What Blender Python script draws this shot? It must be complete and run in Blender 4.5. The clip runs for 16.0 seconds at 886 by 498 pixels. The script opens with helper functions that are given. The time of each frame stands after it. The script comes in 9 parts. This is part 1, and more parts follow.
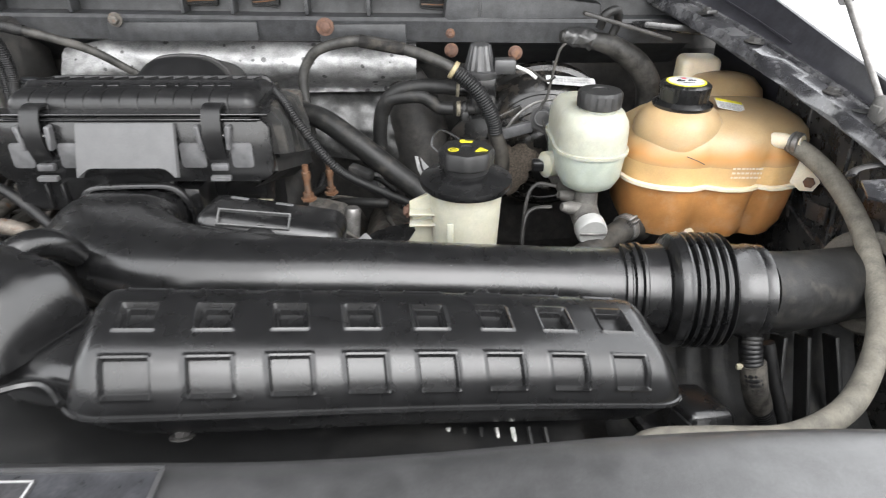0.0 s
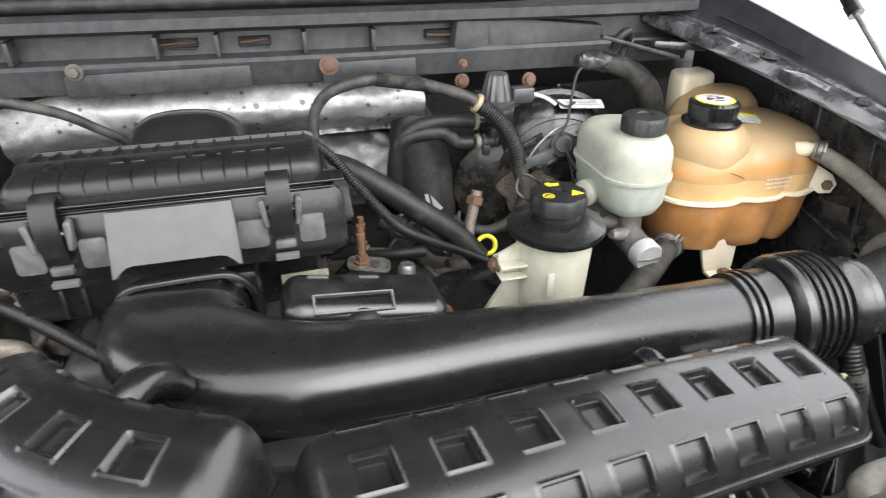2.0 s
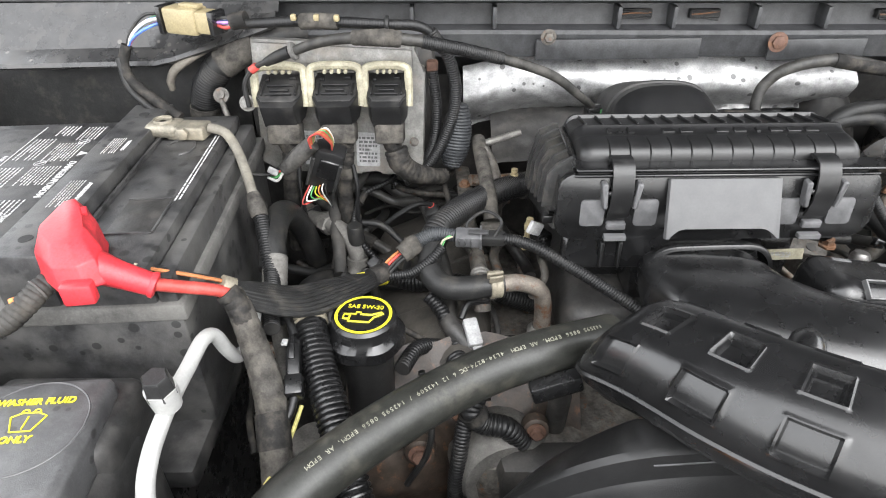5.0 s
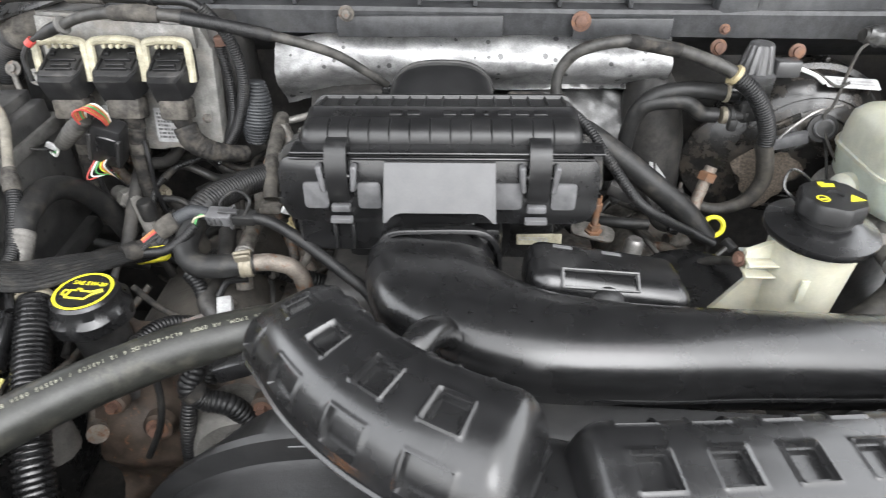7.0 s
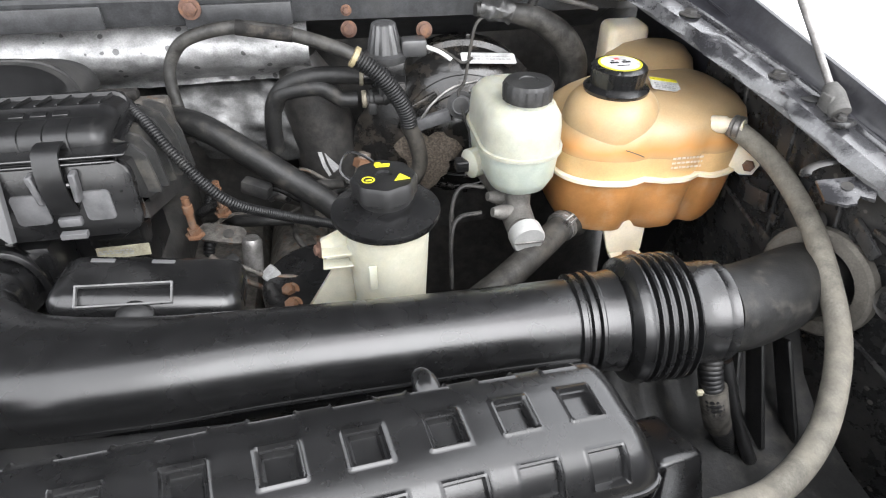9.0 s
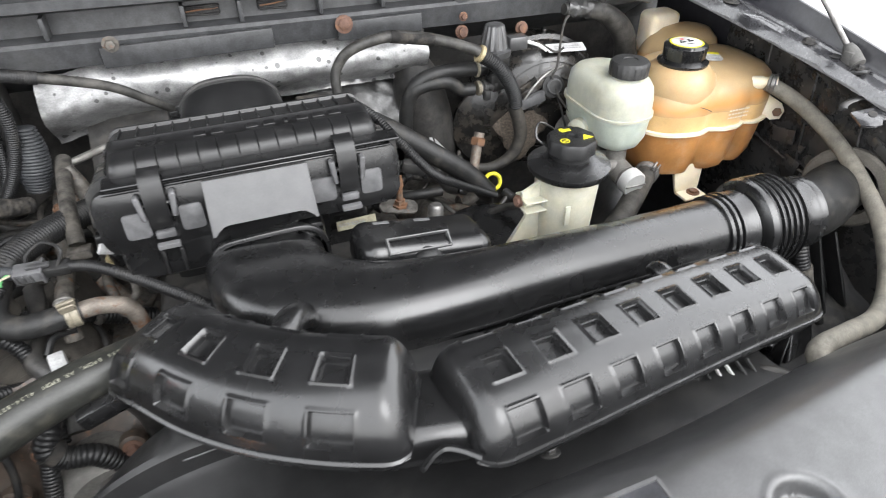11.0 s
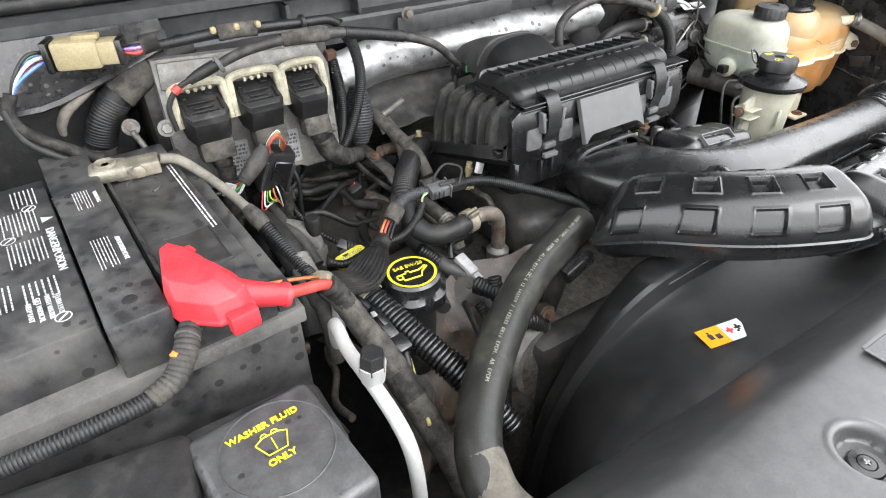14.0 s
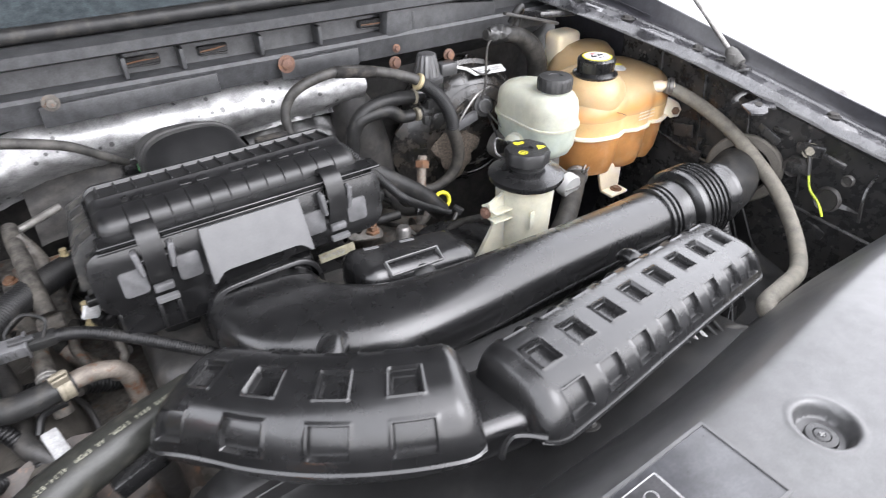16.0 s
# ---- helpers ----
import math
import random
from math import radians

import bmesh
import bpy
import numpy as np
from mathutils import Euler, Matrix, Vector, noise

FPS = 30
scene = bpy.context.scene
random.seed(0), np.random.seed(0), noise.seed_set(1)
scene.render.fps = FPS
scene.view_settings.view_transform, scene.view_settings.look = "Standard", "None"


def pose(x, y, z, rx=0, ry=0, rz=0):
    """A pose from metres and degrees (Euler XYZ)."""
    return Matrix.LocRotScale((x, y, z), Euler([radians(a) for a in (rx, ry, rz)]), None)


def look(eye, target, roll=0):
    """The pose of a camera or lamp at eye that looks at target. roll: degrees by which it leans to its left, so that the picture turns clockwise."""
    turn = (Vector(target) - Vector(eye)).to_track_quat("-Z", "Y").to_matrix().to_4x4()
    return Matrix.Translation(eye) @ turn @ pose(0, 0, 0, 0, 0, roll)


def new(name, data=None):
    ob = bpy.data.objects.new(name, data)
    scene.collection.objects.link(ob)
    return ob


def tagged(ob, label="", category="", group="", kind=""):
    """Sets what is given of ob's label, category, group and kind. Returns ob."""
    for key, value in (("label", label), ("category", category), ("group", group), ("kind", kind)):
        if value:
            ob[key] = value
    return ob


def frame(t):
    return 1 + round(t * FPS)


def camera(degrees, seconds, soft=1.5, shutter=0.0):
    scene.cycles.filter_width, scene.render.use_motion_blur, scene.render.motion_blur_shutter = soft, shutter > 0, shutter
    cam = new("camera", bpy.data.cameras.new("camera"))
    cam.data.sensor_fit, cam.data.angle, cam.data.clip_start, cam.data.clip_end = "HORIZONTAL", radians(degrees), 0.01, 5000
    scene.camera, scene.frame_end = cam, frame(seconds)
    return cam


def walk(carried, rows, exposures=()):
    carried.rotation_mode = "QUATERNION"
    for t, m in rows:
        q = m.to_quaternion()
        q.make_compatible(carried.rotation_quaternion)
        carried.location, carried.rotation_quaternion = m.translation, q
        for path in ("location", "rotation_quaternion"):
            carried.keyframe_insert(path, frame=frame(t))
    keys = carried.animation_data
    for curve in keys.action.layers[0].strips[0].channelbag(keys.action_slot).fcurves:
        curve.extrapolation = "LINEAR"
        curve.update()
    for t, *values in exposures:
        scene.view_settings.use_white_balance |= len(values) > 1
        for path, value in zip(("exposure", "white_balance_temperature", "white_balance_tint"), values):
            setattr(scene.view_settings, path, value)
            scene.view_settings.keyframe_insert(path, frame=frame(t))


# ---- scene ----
cam = camera(72.3, 16.0, soft=1.08, shutter=0.25)
PATH = [
    (0, (-0.007, -0.006, 1.402), (0.005, 1.718, 0.388), 0.0),
    (0.5, (0.03, 0.067, 1.393), (0.155, 1.791, 0.388), 0.2),
    (1, (0.004, 0.094, 1.405), (0.275, 1.8, 0.397), 0.2),
    (1.5, (-0.108, 0.106, 1.416), (0.256, 1.789, 0.399), -0.0),
    (2, (-0.253, 0.11, 1.424), (0.176, 1.788, 0.424), -0.3),
    (2.5, (-0.354, 0.102, 1.436), (0.043, 1.77, 0.408), -1.1),
    (3, (-0.468, 0.11, 1.452), (-0.077, 1.766, 0.401), -1.2),
    (3.5, (-0.591, 0.126, 1.453), (-0.214, 1.77, 0.377), -0.7),
    (4, (-0.663, 0.132, 1.453), (-0.427, 1.798, 0.371), -0.9),
    (4.2, (-0.676, 0.125, 1.457), (-0.52, 1.793, 0.365), -1.1),
    (6.3, (-0.54, 0.121, 1.468), (-0.631, 1.743, 0.301), -1.2),
    (6.5, (-0.481, 0.126, 1.481), (-0.58, 1.729, 0.289), -1.4),
    (7, (-0.354, 0.132, 1.468), (-0.419, 1.739, 0.28), -0.7),
    (7.5, (-0.213, 0.138, 1.457), (-0.266, 1.738, 0.258), -0.5),
    (8, (-0.076, 0.147, 1.445), (-0.11, 1.751, 0.251), -0.7),
    (8.5, (-0.013, 0.151, 1.442), (0.101, 1.742, 0.235), -0.5),
    (8.7, (-0.002, 0.152, 1.441), (0.189, 1.737, 0.236), -0.1),
    (10.8, (-0.339, 0.078, 1.498), (0.211, 1.572, 0.287), -0.4),
    (11, (-0.396, 0.058, 1.507), (0.175, 1.547, 0.3), -0.5),
    (11.5, (-0.521, 0.007, 1.52), (0.091, 1.476, 0.309), -0.5),
    (12, (-0.653, -0.048, 1.533), (-0.011, 1.421, 0.338), -0.4),
    (12.5, (-0.813, -0.001, 1.531), (-0.136, 1.462, 0.348), -0.7),
    (13, (-0.949, 0.062, 1.516), (-0.172, 1.479, 0.338), -1.1),
    (13.5, (-1.025, 0.102, 1.503), (-0.188, 1.485, 0.326), -1.2),
    (14, (-1.034, 0.105, 1.503), (-0.176, 1.476, 0.325), -1.2),
    (14.5, (-0.994, 0.095, 1.518), (-0.126, 1.455, 0.337), -1.2),
    (15, (-0.857, 0.099, 1.524), (0.02, 1.453, 0.342), -1.2),
    (15.5, (-0.667, 0.087, 1.528), (0.22, 1.44, 0.352), -1.1),
    (16, (-0.527, 0.079, 1.522), (0.391, 1.442, 0.383), -0.8),
]
walk(cam, [(t, look(eye, target, roll)) for t, eye, target, roll in PATH], [(0.0, 1.16, 6500, 10), (2.5, 1.16, 6480, 10), (4.0, 1.33, 6480, 10), (7.0, 1.41, 6430, 10), (7.6, 1.46, 6420, 11),
    (8.5, 1.34, 6400, 11), (11.5, 1.28, 6430, 10), (13.5, 1.25, 6430, 10), (15.5, 1.38, 6350, 13), (16.0, 1.42, 6300, 14)])

# ---- world, sun ----
world = bpy.data.worlds.new("overcast")
scene.world = world
world.use_nodes = True
wn = world.node_tree.nodes
sky = wn.new("ShaderNodeTexSky")
sky.sky_type, sky.sun_disc = "NISHITA", False
sky.sun_elevation, sky.sun_rotation = radians(45), radians(152)
sky.air_density, sky.dust_density = 1.0, 4.0
soft_sky = wn.new("ShaderNodeHueSaturation")
soft_sky.inputs["Saturation"].default_value, soft_sky.inputs["Value"].default_value = 0.4, 9.5
veil = wn.new("ShaderNodeGamma")
veil.inputs["Gamma"].default_value = 0.15
world.node_tree.links.new(sky.outputs[0], veil.inputs["Color"])
world.node_tree.links.new(veil.outputs[0], soft_sky.inputs["Color"])
world.node_tree.links.new(soft_sky.outputs[0], wn["Background"].inputs[0])
wn["Background"].inputs[1].default_value = 0.15
sun_data = bpy.data.lights.new("sun", "SUN")
sun_data.energy, sun_data.angle, sun_data.color = 0.9, radians(42), (0.97, 0.985, 1.0)
sun = new("sun", sun_data)
sun.matrix_world = look((1.41, -2.33, 4.43), (-0.2, 0.7, 1.0))


# ---- materials ----
def material(name, base, rough=0.5, metal=0.0, vary=0.25, grain=60.0, bump=0.15, bump_grain=400.0, dust=0.0, dust_colour=(0.2, 0.19, 0.17),
             dust_grain=26.0, coat=0.0, trans=0.0, spread=0.0, fleck=0.5, rust=0.0, alpha=1.0, ior=1.45, spec=0.5, coat_rough=0.08, specks=None, stain=None):
    m = bpy.data.materials.new(name)
    m.use_nodes = True
    nt = m.node_tree
    b = nt.nodes["Principled BSDF"]
    ln = nt.links.new
    tc = nt.nodes.new("ShaderNodeTexCoord")

    def tex(scale, detail=4.0, roughness=0.55):
        n = nt.nodes.new("ShaderNodeTexNoise")
        n.inputs["Scale"].default_value, n.inputs["Detail"].default_value, n.inputs["Roughness"].default_value = scale, detail, roughness
        ln(tc.outputs["Object"], n.inputs["Vector"])
        return n.outputs["Fac"]

    def ramp(fac, lo, hi, a=0.0, z=1.0):
        n = nt.nodes.new("ShaderNodeMapRange")
        n.inputs["From Min"].default_value, n.inputs["From Max"].default_value = lo, hi
        n.inputs["To Min"].default_value, n.inputs["To Max"].default_value = a, z
        ln(fac, n.inputs["Value"])
        return n.outputs["Result"]

    def mix(fac, a, z):
        n = nt.nodes.new("ShaderNodeMix")
        n.data_type = "RGBA"
        ln(fac, n.inputs["Factor"])
        for sock, v in ((n.inputs["A"], a), (n.inputs["B"], z)):
            if isinstance(v, tuple):
                sock.default_value = (*v, 1)
            else:
                ln(v, sock)
        return n.outputs["Result"]

    dark = tuple(c * (1 - vary) for c in base)
    light = tuple(min(1, c * (1 + vary)) for c in base)
    colour = mix(ramp(tex(grain), 0.35, 0.65), dark, light)
    fine = nt.nodes.new("ShaderNodeMix")
    fine.data_type, fine.blend_type = "RGBA", "MULTIPLY"
    fine.inputs["Factor"].default_value = fleck * (0.3 if spread > 0 else 1.0)
    ln(colour, fine.inputs["A"])
    ln(ramp(tex(420.0, 3.0, 0.7), 0.3, 0.7, 0.55, 1.35), fine.inputs["B"])
    colour = fine.outputs["Result"]
    r = ramp(tex(grain * 0.4), 0.3, 0.7, rough * 0.85, min(1, rough * 1.15))
    if dust > 0:
        d = ramp(tex(dust_grain, 8.0, 0.65), 0.62 - 0.35 * dust, 0.8 - 0.2 * dust, 0.0, min(1, 0.35 + 0.65 * dust))
        colour = mix(d, colour, dust_colour)
        n = nt.nodes.new("ShaderNodeMath")
        n.operation, n.use_clamp = "MULTIPLY_ADD", True
        ln(d, n.inputs[0])
        n.inputs[1].default_value = 0.35
        ln(r, n.inputs[2])
        r = n.outputs[0]
    if stain:                               # height, half width, colour: a tide mark with a ragged edge
        xyz = nt.nodes.new("ShaderNodeSeparateXYZ")
        ln(tc.outputs["Object"], xyz.inputs[0])
        wave = nt.nodes.new("ShaderNodeMath")
        wave.operation = "MULTIPLY_ADD"
        ln(tex(9.0, 3.0), wave.inputs[0])
        wave.inputs[1].default_value = stain[1] * 4
        ln(xyz.outputs[2], wave.inputs[2])
        gap = nt.nodes.new("ShaderNodeMath")
        gap.operation = "SUBTRACT"
        ln(wave.outputs[0], gap.inputs[0])
        gap.inputs[1].default_value = stain[0] + stain[1] * 2
        size = nt.nodes.new("ShaderNodeMath")
        size.operation = "ABSOLUTE"
        ln(gap.outputs[0], size.inputs[0])
        colour = mix(ramp(size.outputs[0], stain[1] * 1.5, 0.0, 0.0, 0.85), colour, stain[2])
    if rust > 0:
        d = ramp(tex(70.0, 6.0, 0.7), 0.62 - 0.3 * rust, 0.72 - 0.25 * rust)
        colour = mix(d, colour, (0.16, 0.082, 0.045))
    if specks:                              # scale, size, colour: scattered round spots
        v = nt.nodes.new("ShaderNodeTexVoronoi")
        v.inputs["Scale"].default_value = specks[0]
        wob = nt.nodes.new("ShaderNodeMapping")
        ln(tc.outputs["Object"], wob.inputs["Vector"])
        ln(wob.outputs[0], v.inputs["Vector"])
        sep = nt.nodes.new("ShaderNodeSeparateColor")
        ln(v.outputs["Color"], sep.inputs[0])
        lim = nt.nodes.new("ShaderNodeMath")
        lim.operation = "MULTIPLY"
        ln(ramp(sep.outputs[0], 0.45, 1.0), lim.inputs[0])
        lim.inputs[1].default_value = specks[1]
        gap = nt.nodes.new("ShaderNodeMath")
        gap.operation = "SUBTRACT"
        ln(lim.outputs[0], gap.inputs[0])
        ln(v.outputs["Distance"], gap.inputs[1])
        colour = mix(ramp(gap.outputs[0], 0.0, 0.05, 0.0, 0.8), colour, specks[2])
    ln(colour, b.inputs["Base Color"])
    ln(r, b.inputs["Roughness"])
    b.inputs["Metallic"].default_value = metal
    b.inputs["Coat Weight"].default_value = coat
    b.inputs["Coat Roughness"].default_value = coat_rough
    b.inputs["IOR"].default_value = ior
    b.inputs["Specular IOR Level"].default_value = spec
    b.inputs["Transmission Weight"].default_value = trans
    if spread > 0:
        b.inputs["Subsurface Weight"].default_value = spread
        b.inputs["Subsurface Radius"].default_value = (1.0, 0.8, 0.5)
        b.inputs["Subsurface Scale"].default_value = 0.012
    if alpha < 1:
        b.inputs["Alpha"].default_value = alpha
    if bump > 0:
        bn = nt.nodes.new("ShaderNodeBump")
        bn.inputs["Strength"].default_value = bump
        bn.inputs["Distance"].default_value = 0.001
        ln(tex(bump_grain, 5.0), bn.inputs["Height"])
        ln(bn.outputs[0], b.inputs["Normal"])
    return m


PLASTIC = material("satin black plastic", (0.009, 0.009, 0.0094), 0.27, coat=0.45, coat_rough=0.2, spec=0.65, bump=0.12, bump_grain=1100, fleck=0.3)
HUMP_DUST = material("fine dust on black plastic", (0.03, 0.03, 0.03), 0.6, bump=0.2, bump_grain=700, dust=0.55, dust_colour=(0.1, 0.097, 0.093), dust_grain=14)
PLASTIC_DUSTY = material("dusty black plastic", (0.022, 0.022, 0.022), 0.45, bump=0.2, bump_grain=500, dust=0.35, dust_colour=(0.095, 0.09, 0.085))
BATTERY_BLACK = material("rain-spotted dusty battery plastic", (0.03, 0.03, 0.031), 0.42, spec=0.7, vary=0.4, bump=0.3, bump_grain=500, dust=0.55, dust_colour=(0.105, 0.102, 0.097), dust_grain=20, specks=(75, 0.46, (0.012, 0.012, 0.012)))
TRAY_GREY = material("dust-greyed ledge plastic", (0.09, 0.088, 0.084), 0.7, bump=0.3, bump_grain=300, dust=0.5, dust_colour=(0.16, 0.155, 0.145), dust_grain=10)
PLASTIC_TEX = material("grained black plastic", (0.013, 0.013, 0.0133), 0.36, coat=0.12, coat_rough=0.3, spec=0.5, bump=0.5, bump_grain=1400, dust=0.18, dust_colour=(0.07, 0.067, 0.063), dust_grain=7)
LID_BLACK = material("satin black lid plastic", (0.011, 0.011, 0.0114), 0.36, coat=0.2, coat_rough=0.28, spec=0.5, bump=0.2, bump_grain=1200, dust=0.08, dust_colour=(0.08, 0.078, 0.075))
COVER_GREY = material("matt charcoal plastic", (0.042, 0.042, 0.0432), 0.4, spec=1.0, coat=0.5, coat_rough=0.36, bump=0.25, bump_grain=1100, dust=0.1, dust_colour=(0.07, 0.07, 0.07))
PATCH_GREY = material("smooth grey moulded plastic", (0.095, 0.095, 0.098), 0.45, bump=0.1, fleck=0.2, dust=0.1, dust_colour=(0.1, 0.1, 0.1))
COVER_WET = material("rain-spotted charcoal plastic", (0.06, 0.06, 0.062), 0.38, spec=0.9, bump=0.25, bump_grain=1100, dust=0.3, dust_colour=(0.1, 0.1, 0.098), dust_grain=14, specks=(85, 0.4, (0.016, 0.016, 0.016)))
RUBBER = material("black rubber", (0.016, 0.016, 0.016), 0.46, spec=0.4, bump=0.4, bump_grain=260, dust=0.3, dust_colour=(0.085, 0.077, 0.066), dust_grain=40)
RUBBER_GREY = material("dusty rubber hose", (0.033, 0.031, 0.028), 0.6, vary=0.45, bump=0.4, bump_grain=250, dust=0.4, dust_colour=(0.12, 0.106, 0.086))
HOSE_TAN = material("chalky tan rubber hose", (0.15, 0.14, 0.118), 0.7, bump=0.3, bump_grain=250, dust=0.5, dust_colour=(0.24, 0.22, 0.18))
CHALK = material("chalk-stained rubber", (0.13, 0.118, 0.1), 0.7, vary=0.35, bump=0.3, bump_grain=250, dust=0.5, dust_colour=(0.19, 0.172, 0.145), dust_grain=20)
RUBBER_OLIVE = material("worn radiator hose", (0.022, 0.0225, 0.02), 0.36, bump=0.2, bump_grain=350, dust=0.24, dust_colour=(0.11, 0.102, 0.08))
CABLE = material("split loom", (0.012, 0.012, 0.0125), 0.42, spec=0.45, bump=0.15, dust=0.25, dust_colour=(0.06, 0.057, 0.052))
TAPE = material("cloth tape", (0.02, 0.019, 0.018), 0.75, spec=0.35, vary=0.4, bump=1.0, bump_grain=180, dust=0.45, dust_colour=(0.095, 0.083, 0.068), dust_grain=60)
TAPE_GREY = material("dust-caked cloth tape", (0.05, 0.047, 0.043), 0.85, spec=0.2, vary=0.5, bump=1.0, bump_grain=160, dust=0.5, dust_colour=(0.14, 0.128, 0.11), dust_grain=45)
BODY_BLACK = material("underbonnet black paint", (0.028, 0.028, 0.0285), 0.26, spec=0.8, bump=0.5, bump_grain=55, dust=0.42, dust_colour=(0.075, 0.07, 0.065), dust_grain=38, specks=(70, 0.3, (0.15, 0.14, 0.13)))
BODY_GLOSS = material("gloss dark paint", (0.022, 0.022, 0.026), 0.34, coat=0.3, coat_rough=0.25, bump=0.02, dust=0.08, dust_colour=(0.1, 0.1, 0.1))
RAIL_PAINT = material("scuffed black painted rail", (0.03, 0.03, 0.033), 0.2, coat=0.8, coat_rough=0.12, spec=0.9, bump=0.8, bump_grain=38, dust=0.45, dust_colour=(0.2, 0.2, 0.205), dust_grain=22, specks=(60, 0.3, (0.01, 0.01, 0.01)))
COWL_GREY = material("cowl panel paint", (0.042, 0.043, 0.045), 0.42, bump=0.2, bump_grain=160, dust=0.2, dust_colour=(0.075, 0.075, 0.073), dust_grain=20)
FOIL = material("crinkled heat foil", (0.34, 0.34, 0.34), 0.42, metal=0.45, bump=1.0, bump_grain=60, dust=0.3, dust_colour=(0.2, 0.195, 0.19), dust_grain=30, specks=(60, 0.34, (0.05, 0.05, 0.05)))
# darker than FOIL, for the lower sheet and the hose tape
FOIL_DARK = material("dull dark foil", (0.1, 0.1, 0.1), 0.32, metal=0.7, bump=1.0, bump_grain=40, dust=0.4, dust_colour=(0.06, 0.058, 0.055), dust_grain=24)
HOSE_SLATE = material("slate-grey corrugated hose", (0.032, 0.034, 0.037), 0.5, bump=0.2, dust=0.2, dust_colour=(0.09, 0.088, 0.085))
# near-black that paints the darkness inside slots and holes
SPOT = material("near-black hole shade", (0.02, 0.02, 0.02), 0.7, bump=0.0)
ALU = material("cast aluminium", (0.2, 0.193, 0.18), 0.55, metal=0.5, bump=0.4, bump_grain=260, dust=0.4, dust_colour=(0.16, 0.15, 0.14))
ALU_CLEAN = material("bare aluminium pipe", (0.4, 0.4, 0.39), 0.5, metal=0.15, vary=0.06, fleck=0.15, bump=0.05, dust=0.05, dust_colour=(0.35, 0.34, 0.33))
STEEL = material("dull steel", (0.3, 0.29, 0.28), 0.45, metal=0.8, bump=0.25, dust=0.3, dust_colour=(0.12, 0.11, 0.1))
RUSTY = material("rusty steel", (0.16, 0.11, 0.08), 0.8, metal=0.2, bump=0.6, rust=0.8, dust=0.2, dust_colour=(0.12, 0.1, 0.09))
WORN_PIPE = material("worn steel pipe", (0.2, 0.175, 0.15), 0.6, metal=0.4, bump=0.5, rust=0.35, dust=0.3, dust_colour=(0.14, 0.12, 0.1))
HOSE_PRINT = material("faded print", (0.24, 0.238, 0.19), 0.6, bump=0.0)
COPPERY = material("rust-capped bolt", (0.11, 0.06, 0.043), 0.75, bump=0.6, rust=0.35, dust=0.3, dust_colour=(0.07, 0.055, 0.045), dust_grain=60)
TIMING = material("oily brown casting", (0.05, 0.038, 0.03), 0.4, spec=0.6, vary=0.5, grain=45, bump=0.9, bump_grain=70, dust=0.4, dust_colour=(0.085, 0.065, 0.05), dust_grain=24, rust=0.12)
VALVE = material("dusty dark painted casting", (0.06, 0.055, 0.049), 0.5, bump=0.5, bump_grain=120, dust=0.4, dust_colour=(0.12, 0.105, 0.088), dust_grain=18)
CAST = material("grimy casting", (0.1, 0.094, 0.086), 0.55, metal=0.3, vary=0.5, grain=110, bump=0.9, bump_grain=150, dust=0.5, dust_colour=(0.15, 0.132, 0.112), dust_grain=40, rust=0.15)
PANEL_GLOSS = material("smooth label panel", (0.04, 0.041, 0.045), 0.16, spec=1.0, bump=0.05, dust=0.1, dust_colour=(0.1, 0.1, 0.1))
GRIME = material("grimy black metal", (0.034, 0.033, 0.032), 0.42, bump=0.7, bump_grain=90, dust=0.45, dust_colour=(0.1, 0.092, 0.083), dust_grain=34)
NATURAL = material("milky polyethylene", (0.44, 0.43, 0.35), 0.38, spread=0.5, bump=0.12, bump_grain=120, dust=0.1, dust_colour=(0.45, 0.4, 0.3), vary=0.08)
NATURAL_WHITE = material("milky white reservoir plastic", (0.4, 0.405, 0.34), 0.36, spread=0.5, bump=0.12, bump_grain=120, dust=0.12, dust_colour=(0.4, 0.36, 0.28), vary=0.08)
FLUID_BAND = material("reservoir plastic with fluid behind", (0.42, 0.46, 0.4), 0.36, spread=0.4, bump=0.1, vary=0.08)
AMBER_TOP = material("tea-stained tank plastic", (0.41, 0.295, 0.165), 0.34, spread=0.5, bump=0.15, bump_grain=90, vary=0.12, grain=12, dust=0.25, dust_colour=(0.47, 0.27, 0.1), dust_grain=9, stain=(0.178, 0.015, (0.5, 0.24, 0.07)))
BOOSTER = material("dusty booster shell", (0.014, 0.0135, 0.013), 0.24, spec=0.8, bump=0.3, bump_grain=120, dust=0.36, dust_colour=(0.1, 0.08, 0.06), dust_grain=30)
FOAM = material("dusty foam", (0.12, 0.11, 0.095), 0.9, bump=0.6, bump_grain=300, dust=0.4, dust_colour=(0.07, 0.065, 0.058), dust_grain=30)
# some brown dust, lightened further to paint the light that rib edges catch
RIB_LIT = material("brown-dusted black plastic lightened as if lit", (0.04, 0.04, 0.04), 0.36, spec=0.8, bump=0.4, bump_grain=300, dust=0.4, dust_colour=(0.16, 0.145, 0.122), dust_grain=36)
CLAMP_TAN = material("tan spring clamp steel", (0.24, 0.215, 0.165), 0.5, metal=0.2, bump=0.2, dust=0.3, dust_colour=(0.14, 0.125, 0.1))
RUBBER_DUSTY = material("lightly dusted rubber", (0.03, 0.029, 0.027), 0.5, vary=0.4, bump=0.4, bump_grain=250, dust=0.42, dust_colour=(0.1, 0.094, 0.085), dust_grain=30)
# pale colour that paints the glint along glossy moulded edges
EDGE = material("pale grey edge glint", (0.11, 0.11, 0.11), 0.3, bump=0.0)
